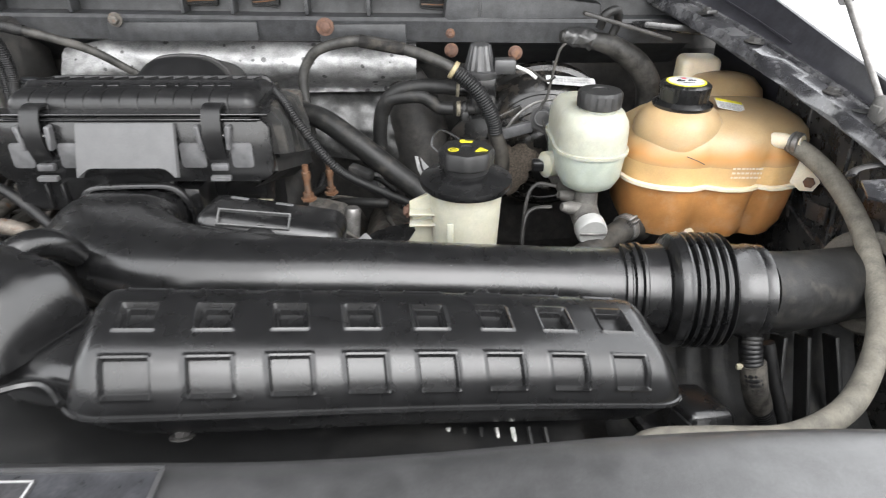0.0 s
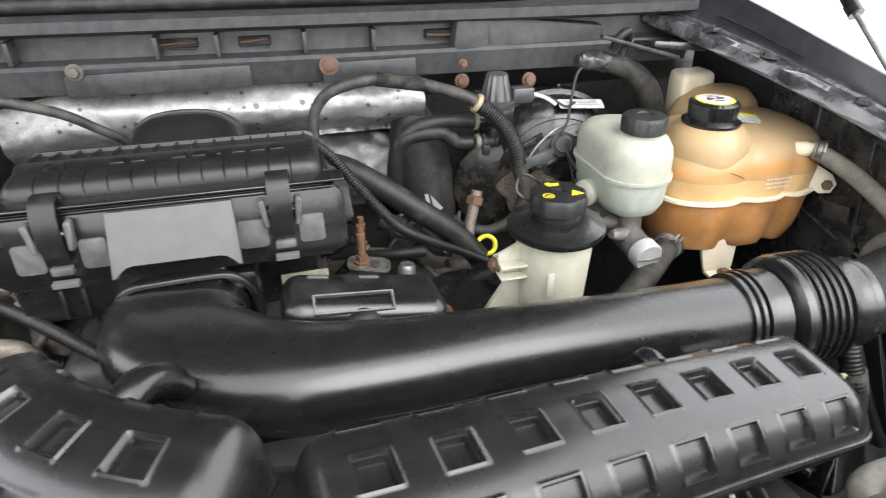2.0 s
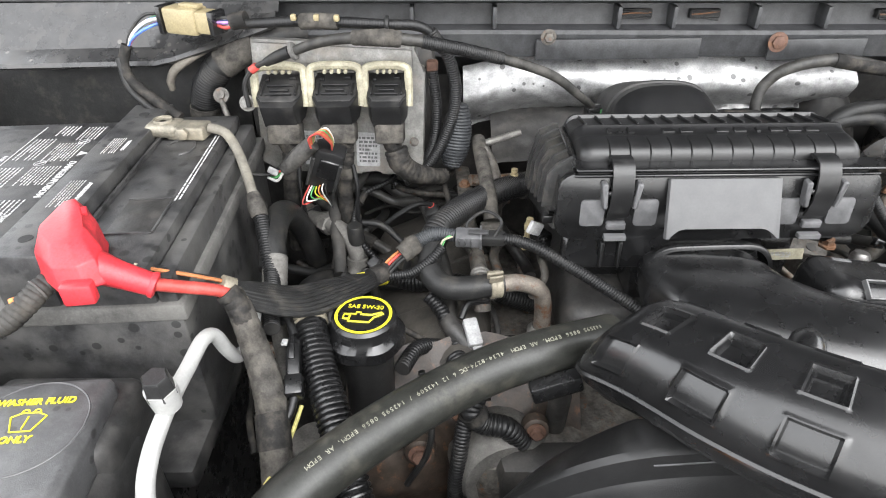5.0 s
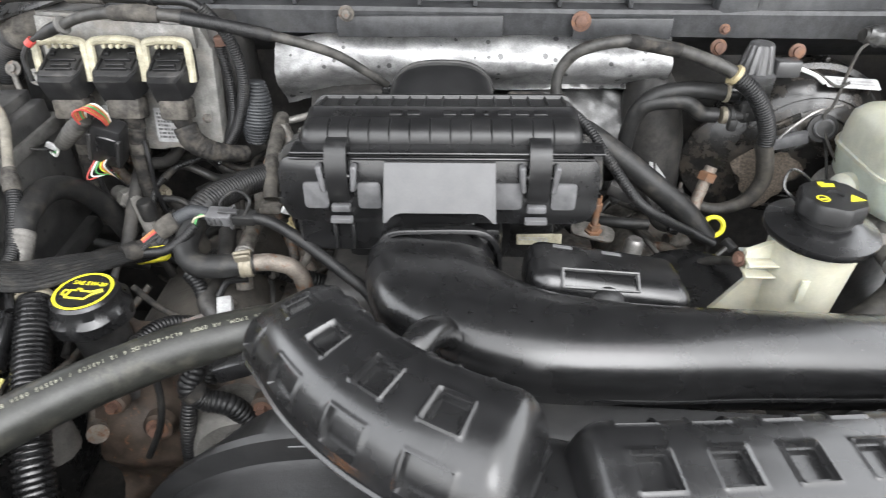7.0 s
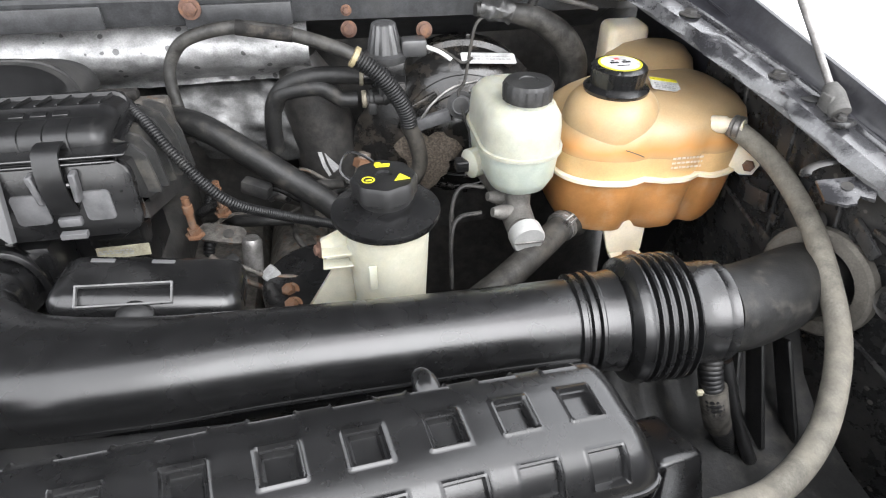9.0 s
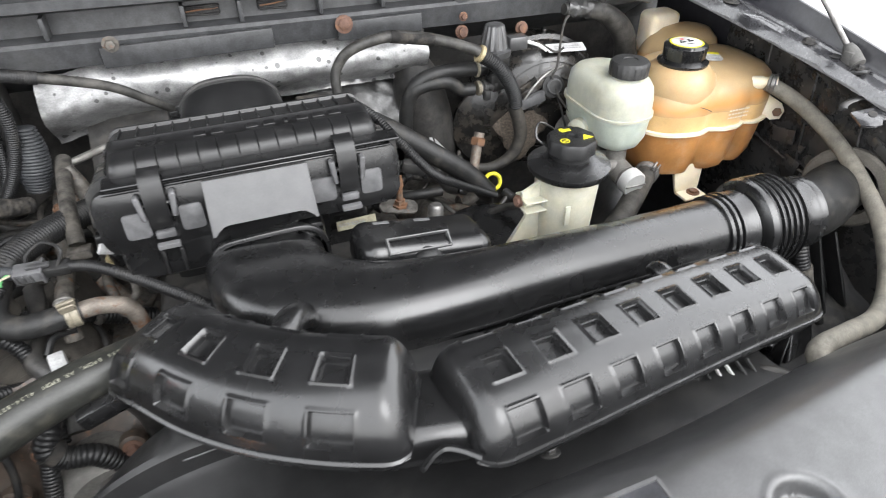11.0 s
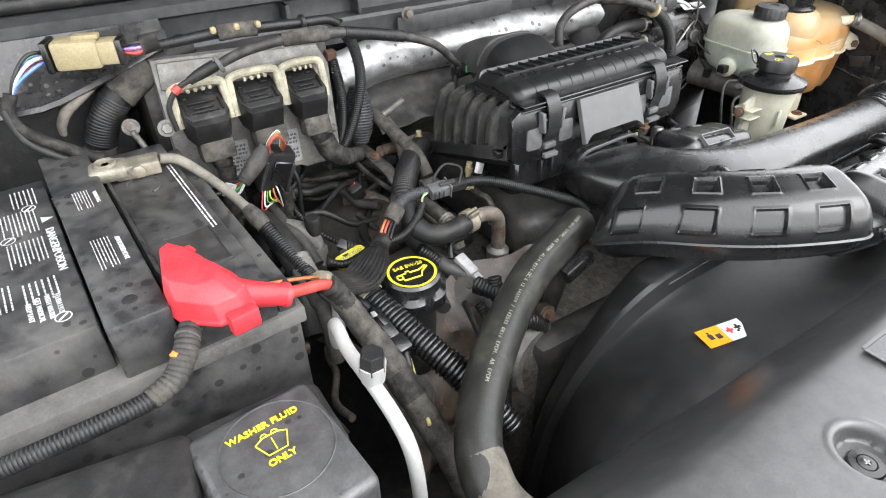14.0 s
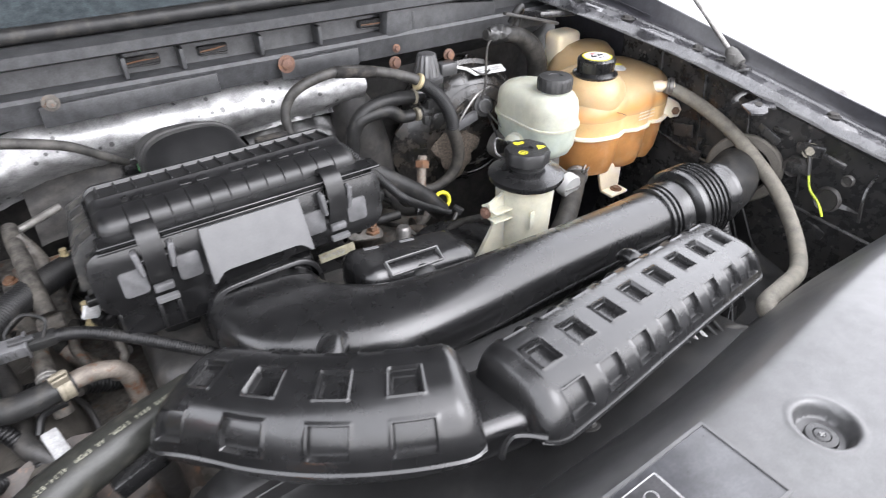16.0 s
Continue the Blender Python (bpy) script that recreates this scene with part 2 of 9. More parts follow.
DUST_BROWN = material("brown road dust", (0.12, 0.098, 0.078), 0.85, bump=0.7, bump_grain=500, vary=0.4, grain=300)
AMBER_LOW = material("tank plastic with coolant behind", (0.43, 0.205, 0.07), 0.36, spread=0.4, bump=0.15, bump_grain=90, vary=0.26, grain=14, dust=0.3, dust_colour=(0.5, 0.36, 0.24))
AMBER_BAND = material("tank plastic at the coolant line", (0.6, 0.4, 0.19), 0.38, spread=0.5, bump=0.15, bump_grain=90, vary=0.15, grain=14, dust=0.2, dust_colour=(0.66, 0.48, 0.26), dust_grain=10)
AMBER_PALE = material("pale tank plastic", (0.78, 0.68, 0.52), 0.38, spread=0.5, bump=0.15, vary=0.1, grain=20)
RED = material("red terminal cover", (0.52, 0.035, 0.045), 0.36, bump=0.15, bump_grain=120, vary=0.15, dust=0.1, dust_colour=(0.3, 0.1, 0.1))
YELLOW = material("yellow print", (0.66, 0.6, 0.03), 0.5, bump=0.0, vary=0.12)
YELLOW_DIM = material("yellowed print", (0.5, 0.46, 0.16), 0.6, bump=0.0)
WHITE = material("white print", (0.5, 0.5, 0.5), 0.55, bump=0.0, vary=0.2, dust=0.3, dust_colour=(0.2, 0.2, 0.2))
HOOD = material("matt bonnet lining", (0.015, 0.015, 0.016), 0.85, bump=0.4, bump_grain=80, dust=0.2, dust_colour=(0.04, 0.04, 0.04))
GREY_PRINT = material("grey print", (0.36, 0.36, 0.36), 0.55, bump=0.0)
LABEL_GREY = material("pale grey label", (0.11, 0.11, 0.112), 0.55, spec=0.3, bump=0.02, fleck=0.12, dust=0.1, dust_colour=(0.15, 0.15, 0.15), vary=0.05)
LABEL_DARK = material("dark printed label", (0.04, 0.04, 0.042), 0.22, bump=0.02, coat=0.4)
ORANGE = material("orange sticker", (0.85, 0.28, 0.01), 0.4, bump=0.0, vary=0.06)
CREAM = material("cream connector plastic", (0.37, 0.345, 0.255), 0.45, bump=0.12, dust=0.3, dust_colour=(0.3, 0.27, 0.2))
BEIGE = material("beige connector plastic", (0.3, 0.25, 0.145), 0.45, vary=0.08, bump=0.12, dust=0.15, dust_colour=(0.22, 0.18, 0.11))
WIRE_RED = material("red wire", (0.42, 0.06, 0.05), 0.4, bump=0.0)
WIRE_ORANGE = material("orange wire", (0.7, 0.22, 0.06), 0.4, bump=0.0)
WIRE_BROWN = material("brown-orange wire", (0.4, 0.15, 0.055), 0.4, bump=0.0)
WIRE_GREEN = material("green wire", (0.08, 0.3, 0.1), 0.4, bump=0.0)
WIRE_BLUE = material("blue wire", (0.1, 0.2, 0.55), 0.4, bump=0.0)
WIRE_PURPLE = material("purple wire", (0.35, 0.2, 0.45), 0.4, bump=0.0)
WIRE_WHITE = material("white wire", (0.65, 0.65, 0.62), 0.4, bump=0.0)
WIRE_YELLOW = material("yellow-green wire", (0.55, 0.65, 0.05), 0.4, bump=0.0)
PCM_METAL = material("stained aluminium case", (0.22, 0.216, 0.205), 0.5, metal=0.4, bump=0.3, bump_grain=140, dust=0.4, dust_colour=(0.26, 0.22, 0.18))
GROUND = material("pale snowy concrete", (0.8, 0.8, 0.8), 0.8, bump=0.4, bump_grain=8, vary=0.06, grain=3.0)
GLASS = material("tinted windscreen", (0.05, 0.06, 0.065), 0.06, bump=0.0, coat=0.5)
LEAD = material("lead battery clamp", (0.26, 0.24, 0.195), 0.55, metal=0.5, bump=0.5, bump_grain=180, dust=0.4, dust_colour=(0.3, 0.25, 0.17))


# ---- mesh helpers ----
def base_of(ob):
    return Vector() if ob is None else ob.location + (base_of(ob.parent) if ob.parent else Vector())


def thing(name, at, label, category, group="", kind=""):
    ob = new(name)
    ob.empty_display_size = 0.02
    ob.location = at
    return tagged(ob, label, category, group, kind)


def part(name, bm, mat, parent=None, label="", smooth=40):
    """One mesh object from a bmesh in world coordinates, under a thing or a part."""
    me = bpy.data.meshes.new(name)
    off = base_of(parent)
    bmesh.ops.translate(bm, verts=bm.verts, vec=-off)
    bmesh.ops.recalc_face_normals(bm, faces=bm.faces)
    for fc in bm.faces:
        fc.smooth = True
    lim = radians(smooth)
    for e in bm.edges:
        if len(e.link_faces) == 2 and e.calc_face_angle(0) > lim:
            e.smooth = False
    bm.to_mesh(me)
    bm.free()
    me.materials.append(mat)
    ob = new(name, me)
    if parent is not None:
        ob.parent = parent
    if label:
        ob["label"] = label
    return ob


def solo(name, bm, mat, label, category, kind="", at=None, smooth=40, group=""):
    """A thing that is one mesh, with its origin at its base."""
    if at is None:
        zs = [v.co.z for v in bm.verts]
        at = (sum(v.co.x for v in bm.verts) / len(zs), sum(v.co.y for v in bm.verts) / len(zs), min(zs))
    at = Vector(at)
    bmesh.ops.translate(bm, verts=bm.verts, vec=-at)
    ob = part(name, bm, mat, smooth=smooth)
    ob.location = at
    return tagged(ob, label, category, group, kind)


def frame_of(x, y=None):
    """A rotation whose local z is x; y hints at local y."""
    z = Vector(x).normalized()
    h = Vector(y) if y is not None else (Vector((0, 0, 1)) if abs(z.z) < 0.9 else Vector((0, 1, 0)))
    a = h.cross(z).normalized()
    b = z.cross(a)
    return Matrix((a, b, z)).transposed().to_4x4()


def box(c, size, bevel=0.003, rot=None, seg=2, bm=None, taper=None):
    bm2 = bmesh.new()
    bmesh.ops.create_cube(bm2, size=1.0)
    for v in bm2.verts:
        k = 1.0
        if taper and v.co.z > 0:
            v.co.x *= taper[0]
            v.co.y *= taper[1]
        v.co = Vector((v.co.x * size[0], v.co.y * size[1], v.co.z * size[2]))
    if bevel > 0:
        bmesh.ops.bevel(bm2, geom=list(bm2.edges), offset=bevel, segments=seg, affect="EDGES", profile=0.5, clamp_overlap=True)
    m = Matrix.Translation(c) @ (rot.to_4x4() if rot is not None else Matrix())
    bmesh.ops.transform(bm2, matrix=m, verts=bm2.verts)
    return merge(bm, bm2)


def merge(bm, bm2):
    if bm is None:
        return bm2
    me = bpy.data.meshes.new("tmp")
    bm2.to_mesh(me)
    bm2.free()
    bm.from_mesh(me)
    bpy.data.meshes.remove(me)
    return bm


def grid(rows, closed=False, caps=False, bm=None):
    """Faces over rows of points; closed: each row is a ring."""
    bm = bm or bmesh.new()
    vs = [[bm.verts.new(p) for p in row] for row in rows]
    n = len(vs[0])
    for a, b in zip(vs[:-1], vs[1:]):
        for j in range(n if closed else n - 1):
            k = (j + 1) % n
            bm.faces.new((a[j], a[k], b[k], b[j]))
    if caps:
        bm.faces.new(vs[0][::-1])
        bm.faces.new(vs[-1])
    return bm


def spline(pts, res=8):
    """Catmull-Rom samples through the points; further columns go along."""
    p = np.array(pts, float)
    if len(p) == 2:
        return np.array([p[0] + (p[1] - p[0]) * t for t in np.linspace(0, 1, res + 1)])
    q = np.vstack([2 * p[0] - p[1], p, 2 * p[-1] - p[-2]])
    out = []
    for i in range(1, len(q) - 2):
        a, b, c, d = q[i - 1:i + 3]
        for t in np.linspace(0, 1, res, endpoint=False):
            out.append(0.5 * (2 * b + (c - a) * t + (2 * a - 5 * b + 4 * c - d) * t * t + (3 * b - a - 3 * c + d) * t ** 3))
    out.append(p[-1])
    return np.array(out)


def tube(pts, r, n=12, res=8, ribs=0.0, pitch=0.006, caps=True, bm=None, flat=1.0, up=(0, 0, 1)):
    """A hose through the points. r: radius, or a radius a point. ribs: depth of corrugation. flat: height over width."""
    p = np.array(pts, float)
    rr = np.full(len(p), r) if np.isscalar(r) else np.array(r, float)
    s = spline(np.column_stack([p, rr]), res)
    if ribs > 0:
        ribs, pitch = ribs * 0.62, pitch * 0.82
        d = np.concatenate([[0], np.cumsum(np.linalg.norm(np.diff(s[:, :3], axis=0), axis=1))])
        m = max(4, int(d[-1] / pitch) * 4)
        k = np.linspace(0, d[-1], m + 1)
        s = np.column_stack([np.interp(k, d, s[:, i]) for i in range(4)])
        s[:, 3] += ribs * np.array([(0, 0.85, 1.0, 0.85)[i % 4] - 0.5 for i in range(m + 1)])
    c = [Vector(v[:3]) for v in s]
    t = [(c[min(i + 1, len(c) - 1)] - c[max(i - 1, 0)]).normalized() for i in range(len(c))]
    side = t[0].cross(Vector(up))
    if side.length < 0.05:
        side = t[0].cross(Vector((0, 1, 0.3)))
    side.normalize()
    rows = []
    for i in range(len(c)):
        side = (side - t[i] * side.dot(t[i])).normalized()
        b = side.cross(t[i])
        rad = float(s[i, 3])
        rows.append([c[i] + (side * math.cos(a) + b * math.sin(a) * flat) * rad for a in (2 * math.pi * j / n for j in range(n))])
    return grid(rows, True, caps, bm)


def strap(pts, width, thick):
    """A flat band across x that follows pts in the y, z plane."""
    rows = []
    for i, q in enumerate(pts):
        t = (Vector(pts[min(i + 1, len(pts) - 1)]) - Vector(pts[max(i - 1, 0)])).normalized()
        up = Vector((1, 0, 0)).cross(t) * thick / 2
        rows.append([Vector(q) + Vector((d * width / 2, 0, 0)) + up * e for d, e in ((-1, 0.6), (-0.9, 1), (0.9, 1), (1, 0.6), (1, -1), (-1, -1))])
    return grid(rows, True, True)


def lathe(profile, at, axis=(0, 0, 1), n=32, bm=None, wob=None, hint=None):
    """Turns (radius, height) pairs about an axis. wob(angle, height): a factor on the radius."""
    m = Matrix.Translation(at) @ frame_of(axis, hint)
    rows = []
    for r, h in profile:
        rows.append([m @ Vector((max(r, 1e-5) * (wob(a, h) if wob else 1) * math.cos(a), max(r, 1e-5) * (wob(a, h) if wob else 1) * math.sin(a), h))
                     for a in (2 * math.pi * j / n for j in range(n))])
    return grid(rows, True, True, bm)


def plate(outline, thick, m=None, bevel=0.0, bm=None):
    """A flat outline in local x, y, with its thickness along -z, then placed by m."""
    b = bmesh.new()
    top = [b.verts.new((x, y, 0)) for x, y in outline]
    low = [b.verts.new((x, y, -thick)) for x, y in outline]
    b.faces.new(top)
    b.faces.new(low[::-1])
    for i in range(len(top)):
        j = (i + 1) % len(top)
        b.faces.new((top[i], low[i], low[j], top[j]))
    if bevel > 0:
        bmesh.ops.bevel(b, geom=[e for e in b.edges if all(v in top for v in e.verts)], offset=bevel, segments=2, affect="EDGES", profile=0.5)
    if m is not None:
        bmesh.ops.transform(b, matrix=m, verts=b.verts)
    return merge(bm, b)


def rounded(w, h, r, n=5, cx=0.0, cy=0.0):
    """Outline of a rounded rectangle."""
    out = []
    for sx, sy, a0 in ((1, 1, 0), (-1, 1, 90), (-1, -1, 180), (1, -1, 270)):
        for k in range(n + 1):
            a = radians(a0 + 90 * k / n)
            out.append((cx + sx * (w / 2 - r) + r * math.cos(a), cy + sy * (h / 2 - r) + r * math.sin(a)))
    return out


def bolt(at, axis, r=0.008, h=0.006, mat=None, parent=None, name="bolt", label="", washer=1.5):
    bm = lathe([(r * washer, 0), (r * washer, 0.0015), (r * 1.05, 0.002)], at, axis, 16)
    lathe([(r, 0.0018), (r, h * 0.85), (r * 0.85, h)], at, axis, 6, bm)
    if parent is None:
        return solo(name, bm, mat, label, "bolt", at=at)
    return part(name, bm, mat, parent, label)


def letters(text, size, m, depth=0.0004, bm=None, spread=1.0, bold=0.0):
    """Lettering as a mesh, centred, in local x, y of m."""
    cu = bpy.data.curves.new("text", "FONT")
    cu.body, cu.size, cu.extrude, cu.align_x, cu.align_y, cu.resolution_u = text, size, depth, "CENTER", "CENTER", 3
    cu.space_character, cu.offset = spread, bold
    ob = new("text", cu)
    me = bpy.data.meshes.new_from_object(ob.evaluated_get(bpy.context.evaluated_depsgraph_get()))
    bpy.data.objects.remove(ob)
    bpy.data.curves.remove(cu)
    b = bmesh.new()
    b.from_mesh(me)
    bpy.data.meshes.remove(me)
    bmesh.ops.transform(b, matrix=m, verts=b.verts)
    return merge(bm, b)


def bars(rows, m, bm=None, depth=0.0004):
    """Unreadable print: bars (x, y, width, height) in local x, y of m."""
    bm = bm or bmesh.new()
    for x, y, w, h in rows:
        plate([(x - w / 2, y - h / 2), (x + w / 2, y - h / 2), (x + w / 2, y + h / 2), (x - w / 2, y + h / 2)], depth, m @ Matrix.Translation((0, 0, depth)), bm=bm)
    return bm


def print_lines(w, h, n, seed, m, bm=None, fill=0.55, left=True):
    """n lines of unreadable words that fill a w by h field."""
    rnd = random.Random(seed)
    out = []
    for i in range(n):
        y = h / 2 - (i + 0.5) * h / n
        x = -w / 2
        end = w / 2 * (1.0 if i % 4 != 3 else rnd.uniform(0.2, 0.8))
        while x < end:
            k = min(rnd.uniform(0.04, 0.13) * max(w, 0.05), end - x)
            out.append((x + k / 2, y, k, h / n * fill))
            x += k + 0.008 * max(w, 0.05) + 0.0012
    return bars(out, m, bm)


# ---- structure: the bay, the ground, the body round it ----
def ground_sheet():
    bm = grid([[Vector((x, y, 0)) for x in (-60, -6, -2, 2, 6, 60)] for y in (-60, -6, -2, 2, 6, 60)])
    return solo("ground", bm, GROUND, "pale bright ground beside the vehicle", "ground", "structure", at=(0, 0, 0))


def firewall():
    w = thing("wall_firewall", (-0.35, 1.14, 0.55), "grimy black firewall behind the engine", "wall", kind="structure")
    part("panel", box((-0.35, 1.155, 0.87), (1.9, 0.04, 0.66), 0.004), GRIME, w)
    rows = []
    for i in range(41):
        x = -1.25 + 1.8 * i / 40
        rows.append([Vector((x, 1.13 - 0.012 * math.sin(9 * x) * math.sin(k * 0.9), 1.16 - 0.05 * k + 0.004 * math.sin(23 * x + k))) for k in range(9)])
    part("insulation", grid(rows), GRIME, w, "matted dark insulation")
    return w


def cowl():
    c = thing("cowl_panel", (-0.35, 1.05, 1.15), "grey painted cowl panel with slots and rusty bolts", "cowl panel", kind="structure")
    prof = [(1.13, 1.135), (1.06, 1.185), (1.035, 1.193), (1.030, 1.226), (1.034, 1.231), (1.062, 1.233), (1.066, 1.262), (1.036, 1.268),
            (1.022, 1.274), (1.022, 1.288), (1.04, 1.293), (1.085, 1.288), (1.14, 1.283), (1.22, 1.276)]
    rows = []
    for i in range(61):
        x = -1.32 + 1.74 * i / 60
        dy = 0.02 * max(0, (x - 0.1) / 0.4) ** 2
        dz = -0.012 * (x + 0.4)
        rows.append([Vector((x, y + dy + (0.002 * math.sin(7 * x) if 2 < k < 7 else 0), z + dz)) for k, (y, z) in enumerate(prof)])
    part("panel", grid(rows), COWL_GREY, c, smooth=35)
    part("seal", tube([(-1.32, 1.075, 1.312), (-0.4, 1.075, 1.302), (0.1, 1.08, 1.297), (0.4, 1.1, 1.292)], 0.011, 10), RUBBER, c, "black rubber weather seal")
    for x, w in ((-0.395, 0.055), (-0.29, 0.045), (-0.185, 0.004), (0.0, 0.075)):
        if w > 0.01:
            part("slot", box((x, 1.060, 1.249 - 0.012 * (x + 0.4)), (w, 0.012, 0.013), 0.002), SPOT, c, "dark slot with wiring behind")
    rnd = random.Random(2)
    for x, w in ((-0.395, 0.05), (-0.29, 0.04), (0.0, 0.07)):
        for k in range(5):
            z = 1.243 + 0.003 * k - 0.012 * (x + 0.4)
            part("slot_wire", tube([(x - w / 2, 1.0535, z), (x, 1.0525, z + rnd.uniform(-0.003, 0.003)), (x + w / 2, 1.0535, z + rnd.uniform(-0.004, 0.004))], 0.0012, 6, 4), (RUBBER, RUBBER, RUSTY, RUBBER, RUBBER)[k], c)
    for x in (-0.93, -0.72, -0.42, -0.34, -0.12, 0.06, -0.6, -0.22):
        part("web", box((x, 1.049, 1.248 - 0.012 * (x + 0.4)), (0.006, 0.03, 0.03), 0.001), COWL_GREY, c)
    for x, w in ((-0.95, 0.2), (-0.42, 0.24), (-0.13, 0.14)):
        part("bracket", box((x, 1.024, 1.207 - 0.012 * (x + 0.4)), (w, 0.006, 0.03), 0.002), COWL_GREY, c)
    bolt((-0.190, 1.021, 1.215), (0, -1, 0.1), 0.0095, 0.006, COPPERY, c, label="rusty bolt head")
    bolt((-0.523, 1.018, 1.227), (0, -1, 0.1), 0.0075, 0.009, CAST, c)
    bolt((0.012, 1.018, 1.205), (0, -1, 0.1), 0.005, 0.006, COPPERY, c, label="rusty bolt head")
    # right end of the cowl, stepping down to the wing
    part("end_panel", box((0.13, 1.055, 1.225), (0.26, 0.03, 0.075), 0.01, Euler((0, radians(7), radians(4))).to_matrix()), COWL_GREY, c)
    return c


def windscreen():
    w = thing("windscreen", (-0.35, 1.2, 1.26), "dark windscreen base behind the cowl", "windscreen", kind="structure")
    part("glass", grid([[Vector((x, 1.16 + 0.5 * k, 1.29 + 0.3 * k)) for x in (-1.3, -0.4, 0.5)] for k in (0, 0.5, 1)]), GLASS, w)
    part("cowl_grille", box((-0.4, 1.13, 1.288), (1.75, 0.09, 0.012), 0.004), PLASTIC_DUSTY, w)
    return w


def bonnet():
    """The raised bonnet overhead, hinged at the cowl."""
    bm = grid([[Vector((x, 1.32 - 0.86 * k, 1.35 + 0.97 * k - 0.03 * (x + 0.4) ** 2)) for x in (-1.42, -0.9, -0.4, 0.1, 0.62)] for k in (0, 0.25, 0.5, 0.75, 1.0)])
    r = bmesh.ops.extrude_face_region(bm, geom=list(bm.faces))
    bmesh.ops.translate(bm, verts=[v for v in r["geom"] if isinstance(v, bmesh.types.BMVert)], vec=(0, 0.02, 0.03))
    return solo("bonnet", bm, HOOD, "raised dark bonnet held over the engine bay", "bonnet", "structure")


# line of the right wing rail, from the back to the front
RAIL = [(0.375, 1.08, 1.262), (0.425, 0.94, 1.236), (0.475, 0.80, 1.203), (0.52, 0.68, 1.168), (0.56, 0.55, 1.128), (0.60, 0.42, 1.088), (0.64, 0.25, 1.05), (0.66, 0.0, 1.02)]


# the wing's upper edge outside it
WING_CREST = [(0.43, 1.10, 1.318), (0.467, 0.95, 1.279), (0.50, 0.80, 1.236), (0.536, 0.68, 1.197), (0.573, 0.55, 1.155), (0.605, 0.42, 1.118), (0.645, 0.25, 1.075), (0.665, 0.0, 1.04)]


def wing_right():
    w = thing("wall_wing_right", (0.55, 0.6, 0.5), "dusty black inner wing with a scuffed painted rail", "wing panel", kind="structure")
    line = spline(RAIL, 6)
    rows = []
    for i, (x, y, z) in enumerate(line):
        j = 0.003 * math.sin(i * 1.7)
        wall = max(0.535, x - 0.005)
        rows.append([Vector((x - 0.032, y, z - 0.006)), Vector((x - 0.036, y, z - 0.018)), Vector((0.5 * (x + wall) - 0.012, y, z - 0.032)), Vector((wall - 0.004 + j, y, z - 0.06)),
                     Vector((wall + j, y, min(z - 0.1, 1.09))), Vector((wall + 0.008 - j, y, min(z - 0.14, 1.03))), Vector((wall + 0.004, y, 0.95)), Vector((wall + 0.016, y, 0.88)), Vector((wall + 0.01, y, 0.5))])
    part("apron", grid(rows), BODY_BLACK, w)
    rows = []
    for i, (x, y, z) in enumerate(line):
        e = 0.004 * math.sin(i * 2.1) + 0.003 * math.sin(i * 0.9)
        rows.append([Vector((x + dx + (e if k < 2 else 0), y + 0.35 * dx, z + dz)) for k, (dx, dz) in enumerate(((-0.036, -0.016), (-0.034, -0.008), (-0.03, -0.001), (-0.007, 0.001), (-0.004, -0.004), (0.0, -0.0035), (0.002, 0.002), (0.006, 0.003)))])
    part("rail", grid(rows), RAIL_PAINT, w, "scuffed grey painted rail")
    crest = spline(WING_CREST, 6)
    rows = []
    for (x, y, z), (cx, cy, cz) in zip(line, crest):
        a, b = Vector((x + 0.0055, y + 0.002, z + 0.0025)), Vector((cx, cy, cz))
        rows.append([a + (b - a) * u - Vector((0, 0, 0.012 * math.sin(math.pi * u))) for u in (0.0, 0.2, 0.4, 0.6, 0.8, 0.94)]
                    + [b + Vector(o) for o in ((0, 0, 0), (0.005, 0, 0.0005), (0.012, 0, -0.004), (0.04, 0.01, -0.03), (0.06, 0.02, -0.1), (0.09, 0.03, -0.75))])
    part("wing_skin", grid(rows), BODY_GLOSS, w, "dark painted wing edge")
    for u0, u1, o in ((4, 12, 0.5), (16, 30, 0.35)):
        part("crease", tube([tuple(line[k] + (crest[k] - line[k]) * o + np.array((0, 0, -0.008))) for k in range(u0, u1, 2)], 0.0016, 6, 3), BODY_GLOSS, w)
    for k, (u, du, r) in enumerate(((0.22, 0.004, 0.009), (0.36, 0.006, 0.008), (0.62, 0.008, 0.009))):
        p = line[int(u * (len(line) - 1))]
        bolt((p[0] - 0.016, p[1], p[2] + 0.001), (0.1, 0, 1), r, 0.007, GRIME, w)
    # slot and lugs on the rail
    p = line[17]
    part("slot", lathe([(0.011, 0.0), (0.0105, 0.0006)], (p[0] - 0.014, p[1], p[2] + 0.0025), (0, 0, 1), 20), SPOT, w)
    for k, (u, dx) in enumerate(((0.14, -0.018), (0.47, -0.02))):
        p = line[int(u * (len(line) - 1))]
        part("lug", box((p[0] + dx, p[1], p[2] + 0.004), (0.02, 0.026, 0.006), 0.002, Euler((radians(-14), 0, radians(18))).to_matrix()), BODY_BLACK, w)
        bolt((p[0] + dx, p[1], p[2] + 0.007), (0.05, -0.1, 1), 0.005, 0.006, GRIME, w)
    for i in range(5):
        p = line[10 + 5 * i]
        part("crease", tube([(max(0.53, p[0] - 0.01), p[1], p[2] - 0.055), (0.531, p[1] - 0.012, 1.02), (0.531, p[1] - 0.02, 0.97)], 0.0028, 6), BODY_BLACK, w)
